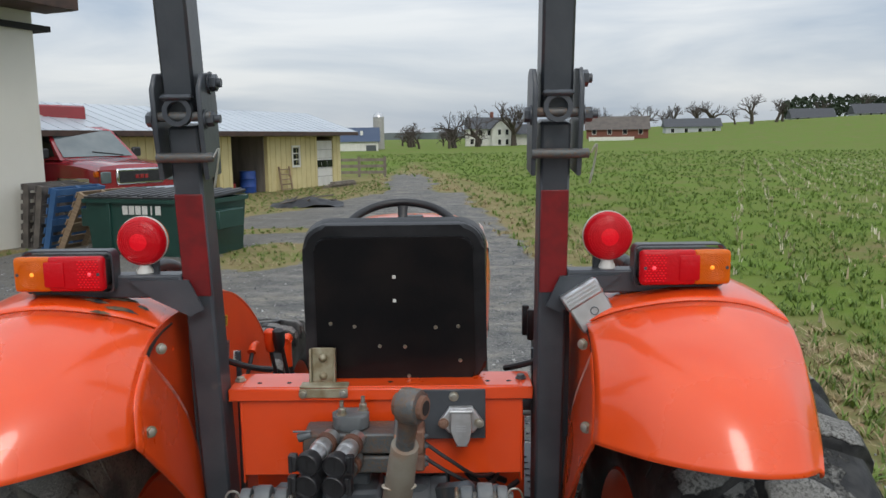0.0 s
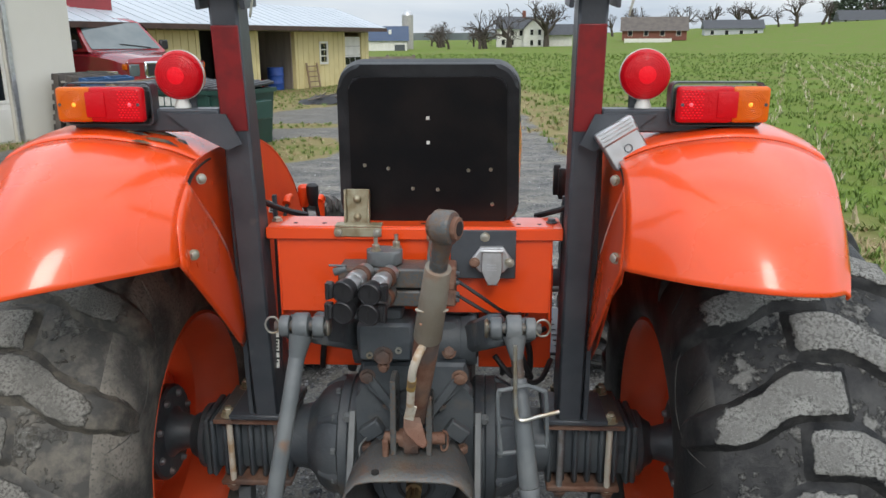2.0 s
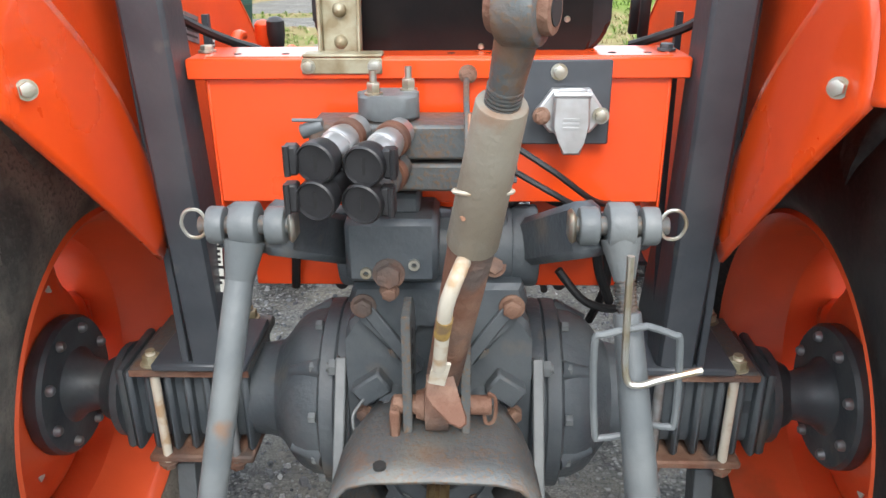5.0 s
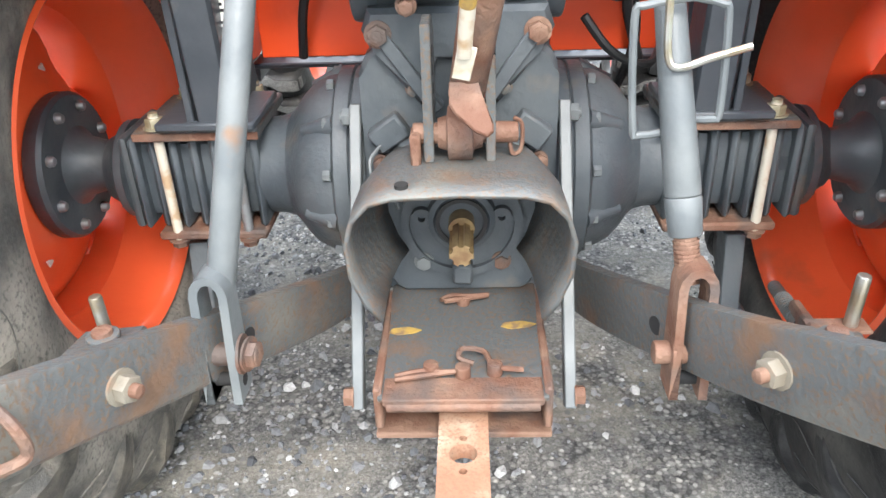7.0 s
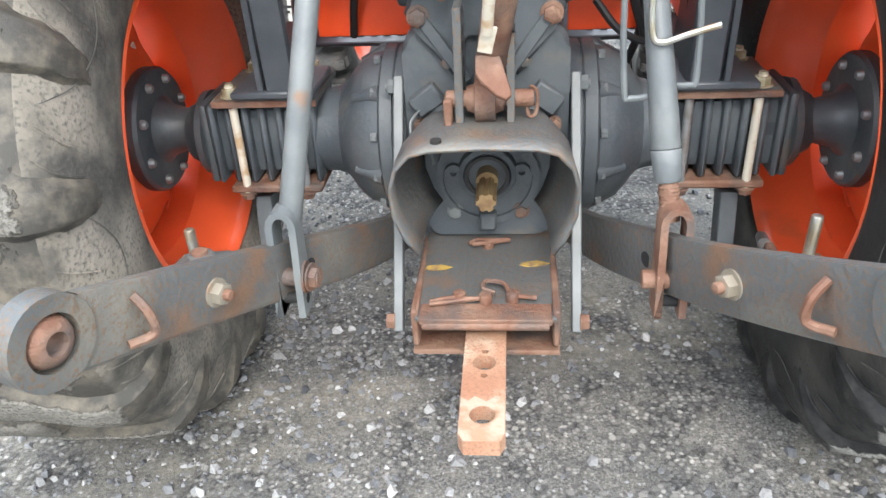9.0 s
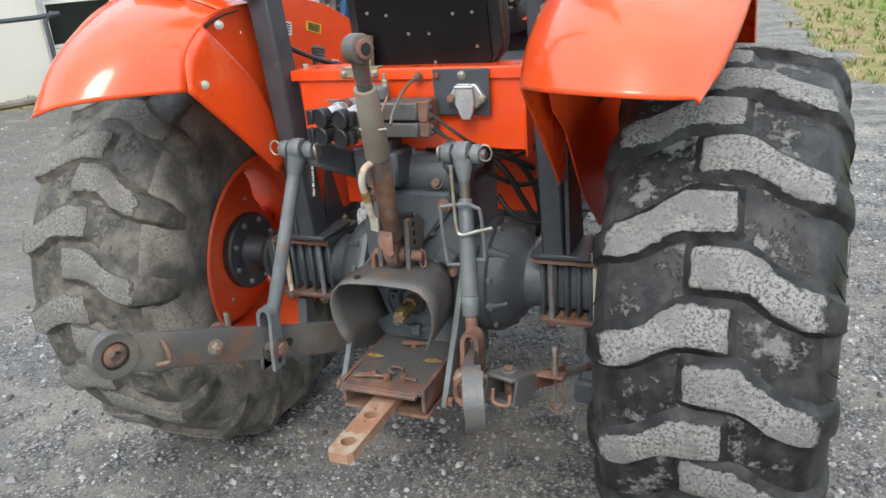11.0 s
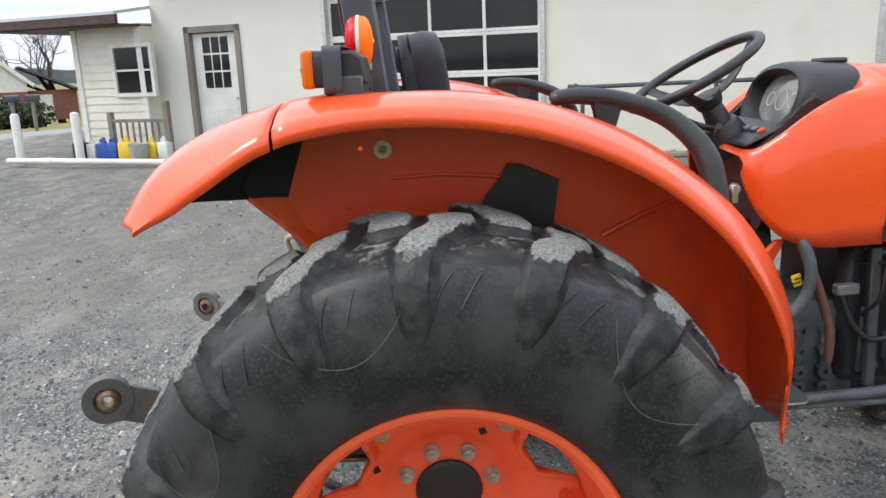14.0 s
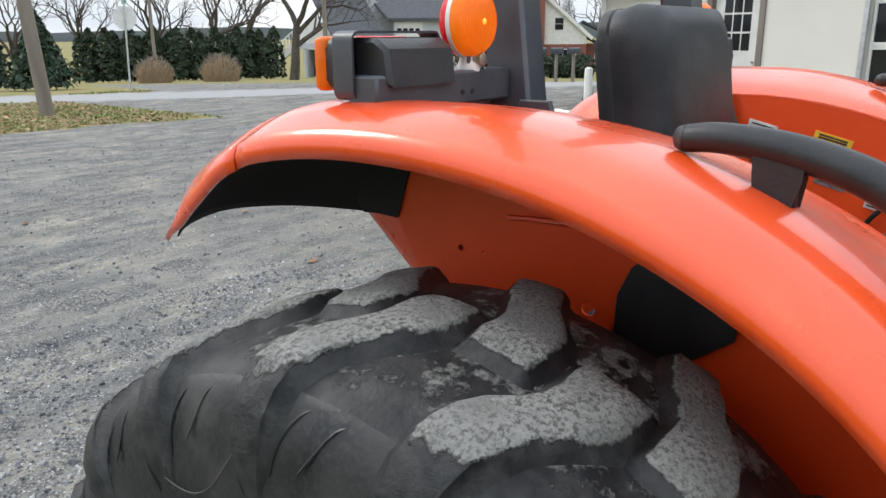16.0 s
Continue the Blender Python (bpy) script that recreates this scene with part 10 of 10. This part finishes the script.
# evergreen screen
for k in range(26):
    x, y = polar(61.5 - 0.50 * k, 60 + (k % 3))
    leafy("arborvitae", "tall dark green arborvitae in a hedge row", "evergreen", x, y, 3.4 + 0.5 * math.sin(k * 2.3), 0.75, HEDGE, 60 + k, n=420, leaf=0.20, shape="column", trunk=False, group="arborvitae hedge")
for b, d, h, r, sd in ((63.6, 31, 2.7, 1.15, 91), (67.2, 33, 3.0, 1.5, 92)):
    x, y = polar(b, d)
    leafy("conifer", "young dark green conifer on the lawn", "evergreen", x, y, h, r, CONIFER, sd, n=2200, leaf=0.12, shape="cone")
for b, d, h, sd, sp in ((47.6, 47, 12, 11, 0.75), (54.0, 75, 15, 12, 0.55), (57.5, 80, 14, 13, 0.5), (51.0, 78, 16, 14, 0.5), (43.5, 80, 17, 15, 0.6), (36.0, 88, 16, 16, 0.6), (30.0, 85, 13, 17, 0.6), (61.5, 82, 13, 18, 0.5), (65.5, 70, 11, 19, 0.5), (25.0, 80, 14, 20, 0.6)):
    x, y = polar(b, d)
    bare_tree(x, y, h, sd, sp, levels=5)


def utility_pole(x, y, h, r, label, arm=False):
    t = thing("utility_pole", label, "pole", pose(x, y, height(x, y) - 0.1, 0, 3.5 if r > 0.13 else 0), group="utility poles")
    part("shaft", rod((0, 0, 0), (0, 0, h), r, r * 0.75, seg=16), POLE, t)
    if arm:
        part("crossarm", box(2.2, 0.1, 0.12, (0, 0, h - 0.6)), POLE, t)
    return t


x, y = polar(63.0, 19.2)
utility_pole(x, y, 8.5, 0.155, "weathered leaning wooden utility pole on the verge")
x, y = polar(45.2, 44)
utility_pole(x, y, 9.5, 0.13, "weathered wooden utility pole by the road", True)
x, y = polar(57.0, 58)
utility_pole(x, y, 9.5, 0.13, "weathered wooden utility pole behind the lawn", True)
gp = thing("leaning_post", "pale leaning guy post by the dry grass", "post", pose(*polar(37.0, 29.5), height(*polar(37.0, 29.5)) - 0.05, 0, 0, 37))
part("shaft", rod((0, -0.4, 0), (0, 0.55, 2.1), 0.045, seg=10), LIGHT_PLASTIC, gp)
wire = thing("power_line", "thin dark power line across the road", "cable")
a, b = Vector((*polar(40, 70), 9.0)), Vector((*polar(18, 48), 8.2))
part("strand", tube([a, (a + b) / 2 - Vector((0, 0, 0.7)), b], 0.03, 5, smooth=8), HOSE, wire)


def stop_sign():
    x, y = polar(58.2, 27)
    t = thing("stop_sign", "back of an octagonal road sign on a steel post", "road sign", pose(x, y, height(x, y) - 0.1, 0, 0, 90 + 58 + 12))
    part("post", rod((0, 0, 0), (0.10, 0, 3.0), 0.030, seg=10), ALU, t)
    part("plate", prism([(0.38 * math.cos(radians(22.5 + 45 * k)), 0.38 * math.sin(radians(22.5 + 45 * k))) for k in range(8)], 0.006, Matrix.Translation((0.08, 0.04, 2.35)) @ XZ), STICKER, t, "pale grey back of the sign", smooth=0)
    g = material("green_sign_paint", (0.02, 0.16, 0.10), 0.4)
    part("name_plate", box(0.75, 0.01, 0.17, (0.10, 0, 3.05)), g, t, "green street name plate", smooth=0)
    part("name_plate", box(0.01, 0.70, 0.17, (0.10, 0, 2.86)), g, t, "green street name plate", smooth=0)
    part("print_bar", box(0.5, 0.014, 0.06, (0.10, 0, 3.05)), STICKER, t, smooth=0)


stop_sign()


def mailboxes():
    for k, (b, d) in enumerate(((29.6, 29), (28.4, 29.2), (27.2, 29.4))):
        x, y = polar(b, d)
        t = thing("mailbox", "dark mailbox on a post by the road", "mailbox", pose(x, y, height(x, y) - 0.05, 0, 0, 60), group="mailboxes")
        part("post", box(0.09, 0.09, 1.1, (0, 0, 0.5)), POLE, t, smooth=0)
        part("box", prism([(-0.09, 0), (0.09, 0), (0.09, 0.12), (0.06, 0.19), (0, 0.22), (-0.06, 0.19), (-0.09, 0.12)], 0.5, Matrix.Translation((0, 0, 1.05)) @ XZ), CHARCOAL, t)


mailboxes()

# ---------------------------------------------------------------- the far side of the fields
def at_north(px_tan, d):
    """A place seen from behind the tractor: tangent of the angle to the right, metres ahead."""
    return 0.15 + px_tan * d, -1.8 + d


def barn_blue():
    x, y = at_north(-0.128, 108)
    t = thing("barn", "white barn with a dark blue metal roof", "barn", pose(x, y, height(x, y) - 1.2, 0, 0, 6))
    part("wall", box(8.6, 10, 2.6, (0, 5, 1.3)), WHITE, t, smooth=0)
    blue = material("blue_metal_roof", (0.03, 0.055, 0.11), 0.4, second=(0.04, 0.065, 0.12), scale=0.5)
    part("roof", prism([(-0.3, 2.5), (2.5, 4.5), (10, 4.6), (10.3, 2.5)], 9.2, Matrix(((0, 0, 1, 0), (1, 0, 0, 0), (0, 1, 0, 0), (0, 0, 0, 1)))), blue, t, smooth=0)
    for k in (-1, 1):
        part("roof_window", box(0.4, 0.1, 0.8, (k * 2.6 - 0.6, 1.0, 3.6)), WHITE, t, smooth=0)
    part("door", box(1.4, 0.1, 2.0, (3.3, -0.05, 1.0)), GREY, t, smooth=0)
    for xx, yy, h, r in ((3.4, 12, 6.2, 0.85), (-8.2, 12, 6.0, 0.8)):
        s = thing("silo", "grey concrete silo with a domed top", "silo", pose(x + xx, y + yy, height(x, y) - 1.2), group="silos")
        part("shaft", lathe([(0, 0.0), (0, r), (h, r)], "z", 24, cap=False), CONCRETE, s)
        part("dome", lathe([(h, r * 1.03), (h + r * 0.5, r * 0.85), (h + r * 0.85, r * 0.4), (h + r * 0.95, 0.0)], "z", 24), ALU, s)


barn_blue()


def farmhouse():
    x, y = at_north(0.063, 135)
    t = thing("farmhouse", "white farmhouse with grey roofs among bare trees", "house", pose(x, y, height(x, y) - 0.6, 0, 0, -6))
    part("wall", box(7.0, 6, 3.6, (-1.6, 3, 1.8)), WHITE, t, smooth=0)
    part("roof", prism([(-0.4, 3.5), (3.0, 5.6), (6.4, 3.5)], 7.4, Matrix(((0, 0, 1, -1.6), (1, 0, 0, 0), (0, 1, 0, 0), (0, 0, 0, 1)))), SHINGLE, t, smooth=0)
    part("gable_wing", prism([(-2.0, 0), (2.0, 0), (2.0, 3.6), (0, 5.4), (-2.0, 3.6)], 4.0, Matrix.Translation((1.6, 0.5, 0)) @ XZ), WHITE, t, smooth=0)
    for s in (-1, 1):
        part("roof_slope", bar((1.6 + s * 2.3, 0.5, 3.35), (1.6, 0.5, 5.55), 4.4, 0.15), SHINGLE, t, smooth=0)
    part("wing", box(5.0, 5, 2.6, (5.2, 3, 1.3)), WHITE, t, smooth=0)
    part("wing_roof", prism([(-0.3, 2.5), (2.5, 4.3), (5.6, 2.5)], 5.4, Matrix(((0, 0, 1, 5.2), (1, 0, 0, 0), (0, 1, 0, 0), (0, 0, 0, 1)))), SHINGLE, t, smooth=0)
    for u, z in ((-4.2, 2.4), (-2.7, 2.4), (-1.2, 2.4), (-4.2, 0.9), (-2.7, 0.9)):
        window(t, u, u + 0.55, z, z + 0.9, -0.03, 1, 1)
    for u, z in ((0.7, 2.5), (2.0, 2.5), (0.7, 0.8), (2.0, 0.8)):
        window(t, u, u + 0.5, z, z + 0.9, -1.53, 1, 1)
    part("chimney", box(0.6, 0.6, 1.5, (-0.6, 3, 5.8)), BRICK, t, smooth=0)


farmhouse()


def far_house(tn, d, w, label, wallmat, roofmat, hw=2.6, ridge=4.4, dz=0.0, name="house"):
    x, y = at_north(tn, d)
    t = thing(name, label, "house" if name == "house" else "barn", pose(x, y, height(x, y) + dz, 0, 0, -10))
    part("wall", box(w, 7, hw, (0, 3.5, hw / 2)), wallmat, t, smooth=0)
    part("roof", prism([(-0.5, hw - 0.1), (3.5, ridge), (7.5, hw - 0.1)], w + 0.8, Matrix(((0, 0, 1, 0), (1, 0, 0, 0), (0, 1, 0, 0), (0, 0, 0, 1)))), roofmat, t, smooth=0)
    n = max(2, int(w / 3))
    for k in range(n):
        u = -w / 2 + (k + 0.5) * w / n
        window(t, u - 0.4, u + 0.4, 0.9, 1.9, -0.03, 1, 1)


OLD_ROOF = material("old_brown_roof", (0.13, 0.11, 0.095), 0.8, second=(0.10, 0.085, 0.075), scale=1)
far_house(0.222, 160, 12.5, "brown wooden barn with a weathered roof", BRICK, OLD_ROOF, 1.9, 4.6, 0.2, "barn")
far_house(0.320, 190, 13, "low house with a dark roof beyond the field", GREY_SIDING, SHINGLE, 2.4, 4.4, -1.0)
far_house(0.475, 250, 13, "low dark-roofed house on the rise", GREY_SIDING, SHINGLE, 1.8, 4.8, -1.6)
far_house(0.555, 260, 13, "low grey house with a dark roof on the rise", GREY_SIDING, SHINGLE, 1.9, 5.2, -1.4)
fc = thing("white_fence", "long white board fence by the brown barn", "fence", pose(*at_north(0.215, 150), height(*at_north(0.215, 150)) - 0.1, 0, 0, 8))
part("boards", box(9, 0.08, 0.7, (0, 0, 0.5)), WHITE, fc, smooth=0)
for k in range(10):
    part("post", box(0.14, 0.14, 1.0, (-4.5 + k, 0.1, 0.4)), WHITE, fc, smooth=0)
rng = random.Random(77)
TREES = [(0.088, 132, 11.5, 0.75), (0.028, 150, 10.5, 0.75), (0.10, 140, 11.0, 0.7), (0.195, 175, 9.5, 0.5), (0.345, 215, 12, 0.7), (0.395, 225, 12.5, 0.6), (0.54, 280, 12, 0.6), (0.59, 275, 13, 0.6), (0.435, 230, 9, 0.7)]
TREES += [(rng.uniform(-0.06, 0.07), rng.uniform(116, 150), rng.uniform(3.6, 8.0), rng.uniform(0.6, 1.0)) for k in range(16)]
TREES += [(0.15 + 0.36 * rng.random(), rng.uniform(215, 280), rng.uniform(5, 12), rng.uniform(0.5, 0.8)) for k in range(18)]
for tn, d, h, sp in TREES:
    x, y = at_north(tn, d)
    bare_tree(x, y, h, int(99991 * (tn + 1)), sp, "bare winter tree on the far side of the field", levels=4, thin=1.9)
for k in range(14):
    tn = 0.44 + 0.011 * k
    x, y = at_north(tn, 290 + 4 * (k % 3))
    leafy("far_evergreen", "dark evergreen on the far rise", "evergreen", x, y, 6 + 2.5 * rng.random(), 2.4, HEDGE, 200 + k, n=160, leaf=0.8, shape="ball", trunk=False, group="far evergreens")
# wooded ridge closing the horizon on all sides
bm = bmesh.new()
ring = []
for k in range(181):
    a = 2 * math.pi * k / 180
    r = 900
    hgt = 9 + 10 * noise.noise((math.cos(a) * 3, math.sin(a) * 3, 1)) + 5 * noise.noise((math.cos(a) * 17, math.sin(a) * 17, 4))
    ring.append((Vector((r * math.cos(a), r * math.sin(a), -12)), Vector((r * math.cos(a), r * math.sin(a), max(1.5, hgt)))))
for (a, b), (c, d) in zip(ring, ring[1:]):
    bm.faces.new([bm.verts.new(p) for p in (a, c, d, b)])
# distance haze is mixed into the woods' pale blue-grey colour
bd = part("backdrop", bm, material("haze_tinted_woods", (0.16, 0.18, 0.19), 1.0, second=(0.12, 0.14, 0.15), scale=0.05), smooth=0)
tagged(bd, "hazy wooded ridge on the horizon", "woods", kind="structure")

# ---------------------------------------------------------------- loose stones, stubble, grass and leaves
def scatter(name, label, category, mat, spots, forms):
    """Many small pieces as one mesh: spots are (x, y, z, turn, scale); forms are lists of (verts, faces)."""
    verts, faces, base = [], [], 0
    for k, (x, y, z, turn, sc) in enumerate(spots):
        fv, ff = forms[k % len(forms)]
        c, s = math.cos(turn) * sc, math.sin(turn) * sc
        verts += [(x + c * a - s * b, y + s * a + c * b, z + sc * h) for a, b, h in fv]
        faces += [tuple(i + base for i in f) for f in ff]
        base += len(fv)
    me = bpy.data.meshes.new(name)
    me.from_pydata(verts, [], faces)
    me.materials.append(mat)
    return tagged(new(name, me), label, category, kind="stuff")


def island_material(name, stops, rough=0.9):
    """A surface whose colour differs from piece to piece."""
    m = bpy.data.materials.new(name)
    m.use_nodes = True
    n, l = m.node_tree.nodes, m.node_tree.links
    g = n.new("ShaderNodeNewGeometry")
    r = n.new("ShaderNodeValToRGB")
    el = r.color_ramp.elements
    while len(el) < len(stops):
        el.new(0.5)
    for e, (p, c) in zip(el, stops):
        e.position, e.color = p, (*c, 1)
    l.new(g.outputs["Random Per Island"], r.inputs[0])
    tc = n.new("ShaderNodeTexCoord")
    nz = n.new("ShaderNodeTexNoise")
    nz.inputs["Scale"].default_value = 160
    l.new(tc.outputs["Object"], nz.inputs["Vector"])
    mr = n.new("ShaderNodeMapRange")
    mr.inputs["To Min"].default_value, mr.inputs["To Max"].default_value = 0.65, 1.35
    l.new(nz.outputs[0], mr.inputs[0])
    mx = n.new("ShaderNodeMixRGB")
    mx.blend_type = "MULTIPLY"
    mx.inputs[0].default_value = 1
    l.new(r.outputs[0], mx.inputs[1])
    l.new(mr.outputs[0], mx.inputs[2])
    l.new(mx.outputs[0], n["Principled BSDF"].inputs["Base Color"])
    n["Principled BSDF"].inputs["Roughness"].default_value = rough
    return m


def stone_forms(rng, count=14):
    out = []
    for _ in range(count):
        v = []
        for k in range(5):
            a = k * 1.257 + rng.uniform(-0.35, 0.35)
            r = rng.uniform(0.6, 1.1)
            v.append((r * math.cos(a), r * math.sin(a) * 0.8, rng.uniform(-0.15, 0.25)))
        for k in range(3):
            a = k * 2.09 + rng.uniform(-0.4, 0.4)
            v.append((0.5 * math.cos(a), 0.45 * math.sin(a), rng.uniform(0.45, 0.8)))
        f = [(5, 6, 7), (0, 1, 5), (1, 6, 5), (1, 2, 6), (2, 3, 6), (3, 7, 6), (3, 4, 7), (4, 0, 7), (0, 5, 7)]
        out.append((v, f))
    return out


def loose_stones():
    rng = random.Random(5)
    spots = []
    while len(spots) < 84000:
        k = len(spots)
        if k < 56000:
            x, y = rng.uniform(-2.4, 3.0), rng.uniform(-3.6, 4.0)
        else:
            x, y = rng.uniform(-9.5, 4.0), rng.uniform(-11.5, 12.0)
        g, f, r = cover(x, y)
        if rng.random() > g:
            continue
        c = noise.noise((x * 1.1, y * 1.1, 9)) + 0.6 * noise.noise((x * 3.7, y * 3.7, 2))
        if c < rng.uniform(-0.7, 0.2):
            continue
        sc = 0.0054 * math.exp(rng.gauss(0, 0.5)) * (1.0 if k < 56000 else 1.5)
        if k % 17 == 0:
            sc = rng.uniform(0.010, 0.020)
        spots.append((x, y, height(x, y) + sc * 0.02, rng.uniform(0, 6.28), min(sc, 0.026)))
    mat = island_material("crushed_limestone", ((0.0, (0.075, 0.078, 0.085)), (0.40, (0.18, 0.184, 0.192)), (0.80, (0.27, 0.27, 0.268)), (1.0, (0.48, 0.476, 0.465))))
    scatter("gravel_stones", "loose grey crushed stone over the packed yard", "gravel", mat, spots, stone_forms(rng))


def blade_forms(rng, count, blades, h, w, lean):
    out = []
    for _ in range(count):
        v, f = [], []
        for _ in range(blades):
            a, ln, hh = rng.uniform(0, 6.28), rng.uniform(0.2, 1.0) * lean, h * rng.uniform(0.55, 1.0)
            bx, by = rng.uniform(-0.3, 0.3) * lean, rng.uniform(-0.3, 0.3) * lean
            px, py = -math.sin(a) * w, math.cos(a) * w
            ex, ey = bx + math.cos(a) * ln, by + math.sin(a) * ln
            i = len(v)
            v += [(bx - px, by - py, 0), (bx + px, by + py, 0), ((bx + ex) * 0.45 + px * 0.8, (by + ey) * 0.45 + py * 0.8, hh * 0.62), ((bx + ex) * 0.45 - px * 0.8, (by + ey) * 0.45 - py * 0.8, hh * 0.62), (ex, ey, hh)]
            f += [(i, i + 1, i + 2, i + 3), (i + 3, i + 2, i + 4)]
        out.append((v, f))
    return out


def field_cover():
    rng = random.Random(15)
    green, dry, stalks = [], [], []
    for k in range(70000):
        d = 1.0 + 85 * rng.random() ** 2.5
        a = rng.uniform(-0.55, 1.70)
        x, y = 1.2 + d * math.cos(a), -2.0 + d * math.sin(a)
        g, f, r = cover(x, y)
        if rng.random() < g + 0.05:
            continue
        n = noise.noise((x * 0.5, y * 0.5, 21)) + 0.6 * noise.noise((x * 1.9, y * 1.9, 5))
        s = rng.uniform(0.7, 1.25) * (1 + d * 0.02)
        if f > 0.5:
            if n > rng.uniform(-0.75, 0.2):
                green.append((x, y, height(x, y) - 0.005, rng.uniform(0, 6.28), s))
        elif rng.random() < 0.75:
            (dry if rng.random() < 0.62 - 0.3 * n else green).append((x, y, height(x, y) - 0.005, rng.uniform(0, 6.28), s * 1.15))
    # maize stubble in rows across the slope
    for row in range(90):
        c = 2.6 + row * 0.76
        for k in range(260):
            v = -4 + k * 0.24 + rng.gauss(0, 0.07)
            u = c + rng.gauss(0, 0.06)
            x, y = u * 0.93 + v * 0.36 - 1.2, -u * 0.36 + v * 0.93 + 2.0
            if rng.random() < 0.5 or math.hypot(x, y) > 62:
                continue
            if cover(x, y)[1] > 0.6:
                stalks.append((x, y, height(x, y) - 0.01, rng.uniform(0, 6.28), rng.uniform(0.5, 1.15)))
    # verge by the road, turf before the shed and the strip along the wall
    for k in range(26000):
        if k < 15000:
            x, y = rng.uniform(-15, 2), rng.uniform(-23, -11.8)
        elif k < 22000:
            x, y = rng.uniform(-9, -0.5), rng.uniform(8, 31)
        else:
            x, y = rng.uniform(-12, -6.2), rng.uniform(-1, 12)
        g, f, r = cover(x, y)
        if rng.random() < g * 1.6 + r:
            continue
        n = noise.noise((x * 0.6, y * 0.6, 31))
        (dry if rng.random() < 0.5 - 0.5 * n else green).append((x, y, height(x, y) - 0.005, rng.uniform(0, 6.28), rng.uniform(0.7, 1.2)))
    gm = island_material("green_grass_blades", ((0.0, (0.065, 0.115, 0.016)), (0.5, (0.12, 0.195, 0.025)), (1.0, (0.19, 0.27, 0.05))), 0.7)
    dm = island_material("dry_grass_blades", ((0.0, (0.20, 0.145, 0.07)), (0.5, (0.34, 0.26, 0.14)), (1.0, (0.46, 0.38, 0.23))), 0.85)
    sm = island_material("pale_stubble_stalks", ((0.0, (0.34, 0.27, 0.16)), (0.5, (0.50, 0.44, 0.31)), (1.0, (0.66, 0.61, 0.48))), 0.8)
    scatter("grass_tufts", "short green grass and weeds over the field", "grass", gm, green, blade_forms(rng, 12, 7, 0.075, 0.006, 0.09))
    scatter("dry_grass", "matted dry tan grass along the verges", "grass", dm, dry, blade_forms(rng, 12, 8, 0.06, 0.004, 0.13))
    scatter("stubble", "pale cut maize stalks in rows", "stubble", sm, stalks, blade_forms(rng, 12, 2, 0.20, 0.014, 0.10))


def leaf_litter():
    rng = random.Random(25)
    forms = []
    for _ in range(10):
        v = [(-1, 0, rng.uniform(0, 0.5)), (-0.3, -0.6, rng.uniform(0, 0.4)), (0.5, -0.5, rng.uniform(0, 0.5)), (1.1, 0.1, rng.uniform(0.1, 0.7)), (0.4, 0.55, rng.uniform(0, 0.5)), (-0.4, 0.5, rng.uniform(0, 0.5)), (0, 0, 0.12)]
        forms.append((v, [(6, i, (i + 1) % 6) for i in range(6)]))
    spots = []
    for k in range(9000):
        x, y = rng.uniform(-14, 1), rng.uniform(-22, -12.6)
        g, f, r = cover(x, y)
        if rng.random() < g * 0.985 + r or noise.noise((x * 0.5, y * 0.5, 3)) + 0.06 * (x + 9) * 0 < -0.25:
            continue
        spots.append((x, y, height(x, y) + 0.02, rng.uniform(0, 6.28), rng.uniform(0.03, 0.07)))
    for k in range(500):
        x, y = rng.uniform(-8, 8), rng.uniform(-3, 26)
        if cover(x, y)[0] < 0.6:
            spots.append((x, y, height(x, y) + 0.02, rng.uniform(0, 6.28), rng.uniform(0.025, 0.05)))
    for x, y, s in ((-2.2, -3.5, 0.06), (-3.1, -5.4, 0.045), (-6.2, -2.1, 0.05), (-5.2, -4.6, 0.04), (1.9, -2.6, 0.04), (-4.2, 1.3, 0.045), (-1.6, -6.7, 0.05)):
        spots.append((x, y, height(x, y) + 0.004, x * 7, s))
    mat = island_material("fallen_leaves", ((0.0, (0.17, 0.09, 0.045)), (0.5, (0.29, 0.18, 0.09)), (1.0, (0.42, 0.30, 0.17))), 0.8)
    scatter("fallen_leaves", "dry brown fallen leaves on the verge and yard", "leaves", mat, spots, forms)


loose_stones()
field_cover()
leaf_litter()
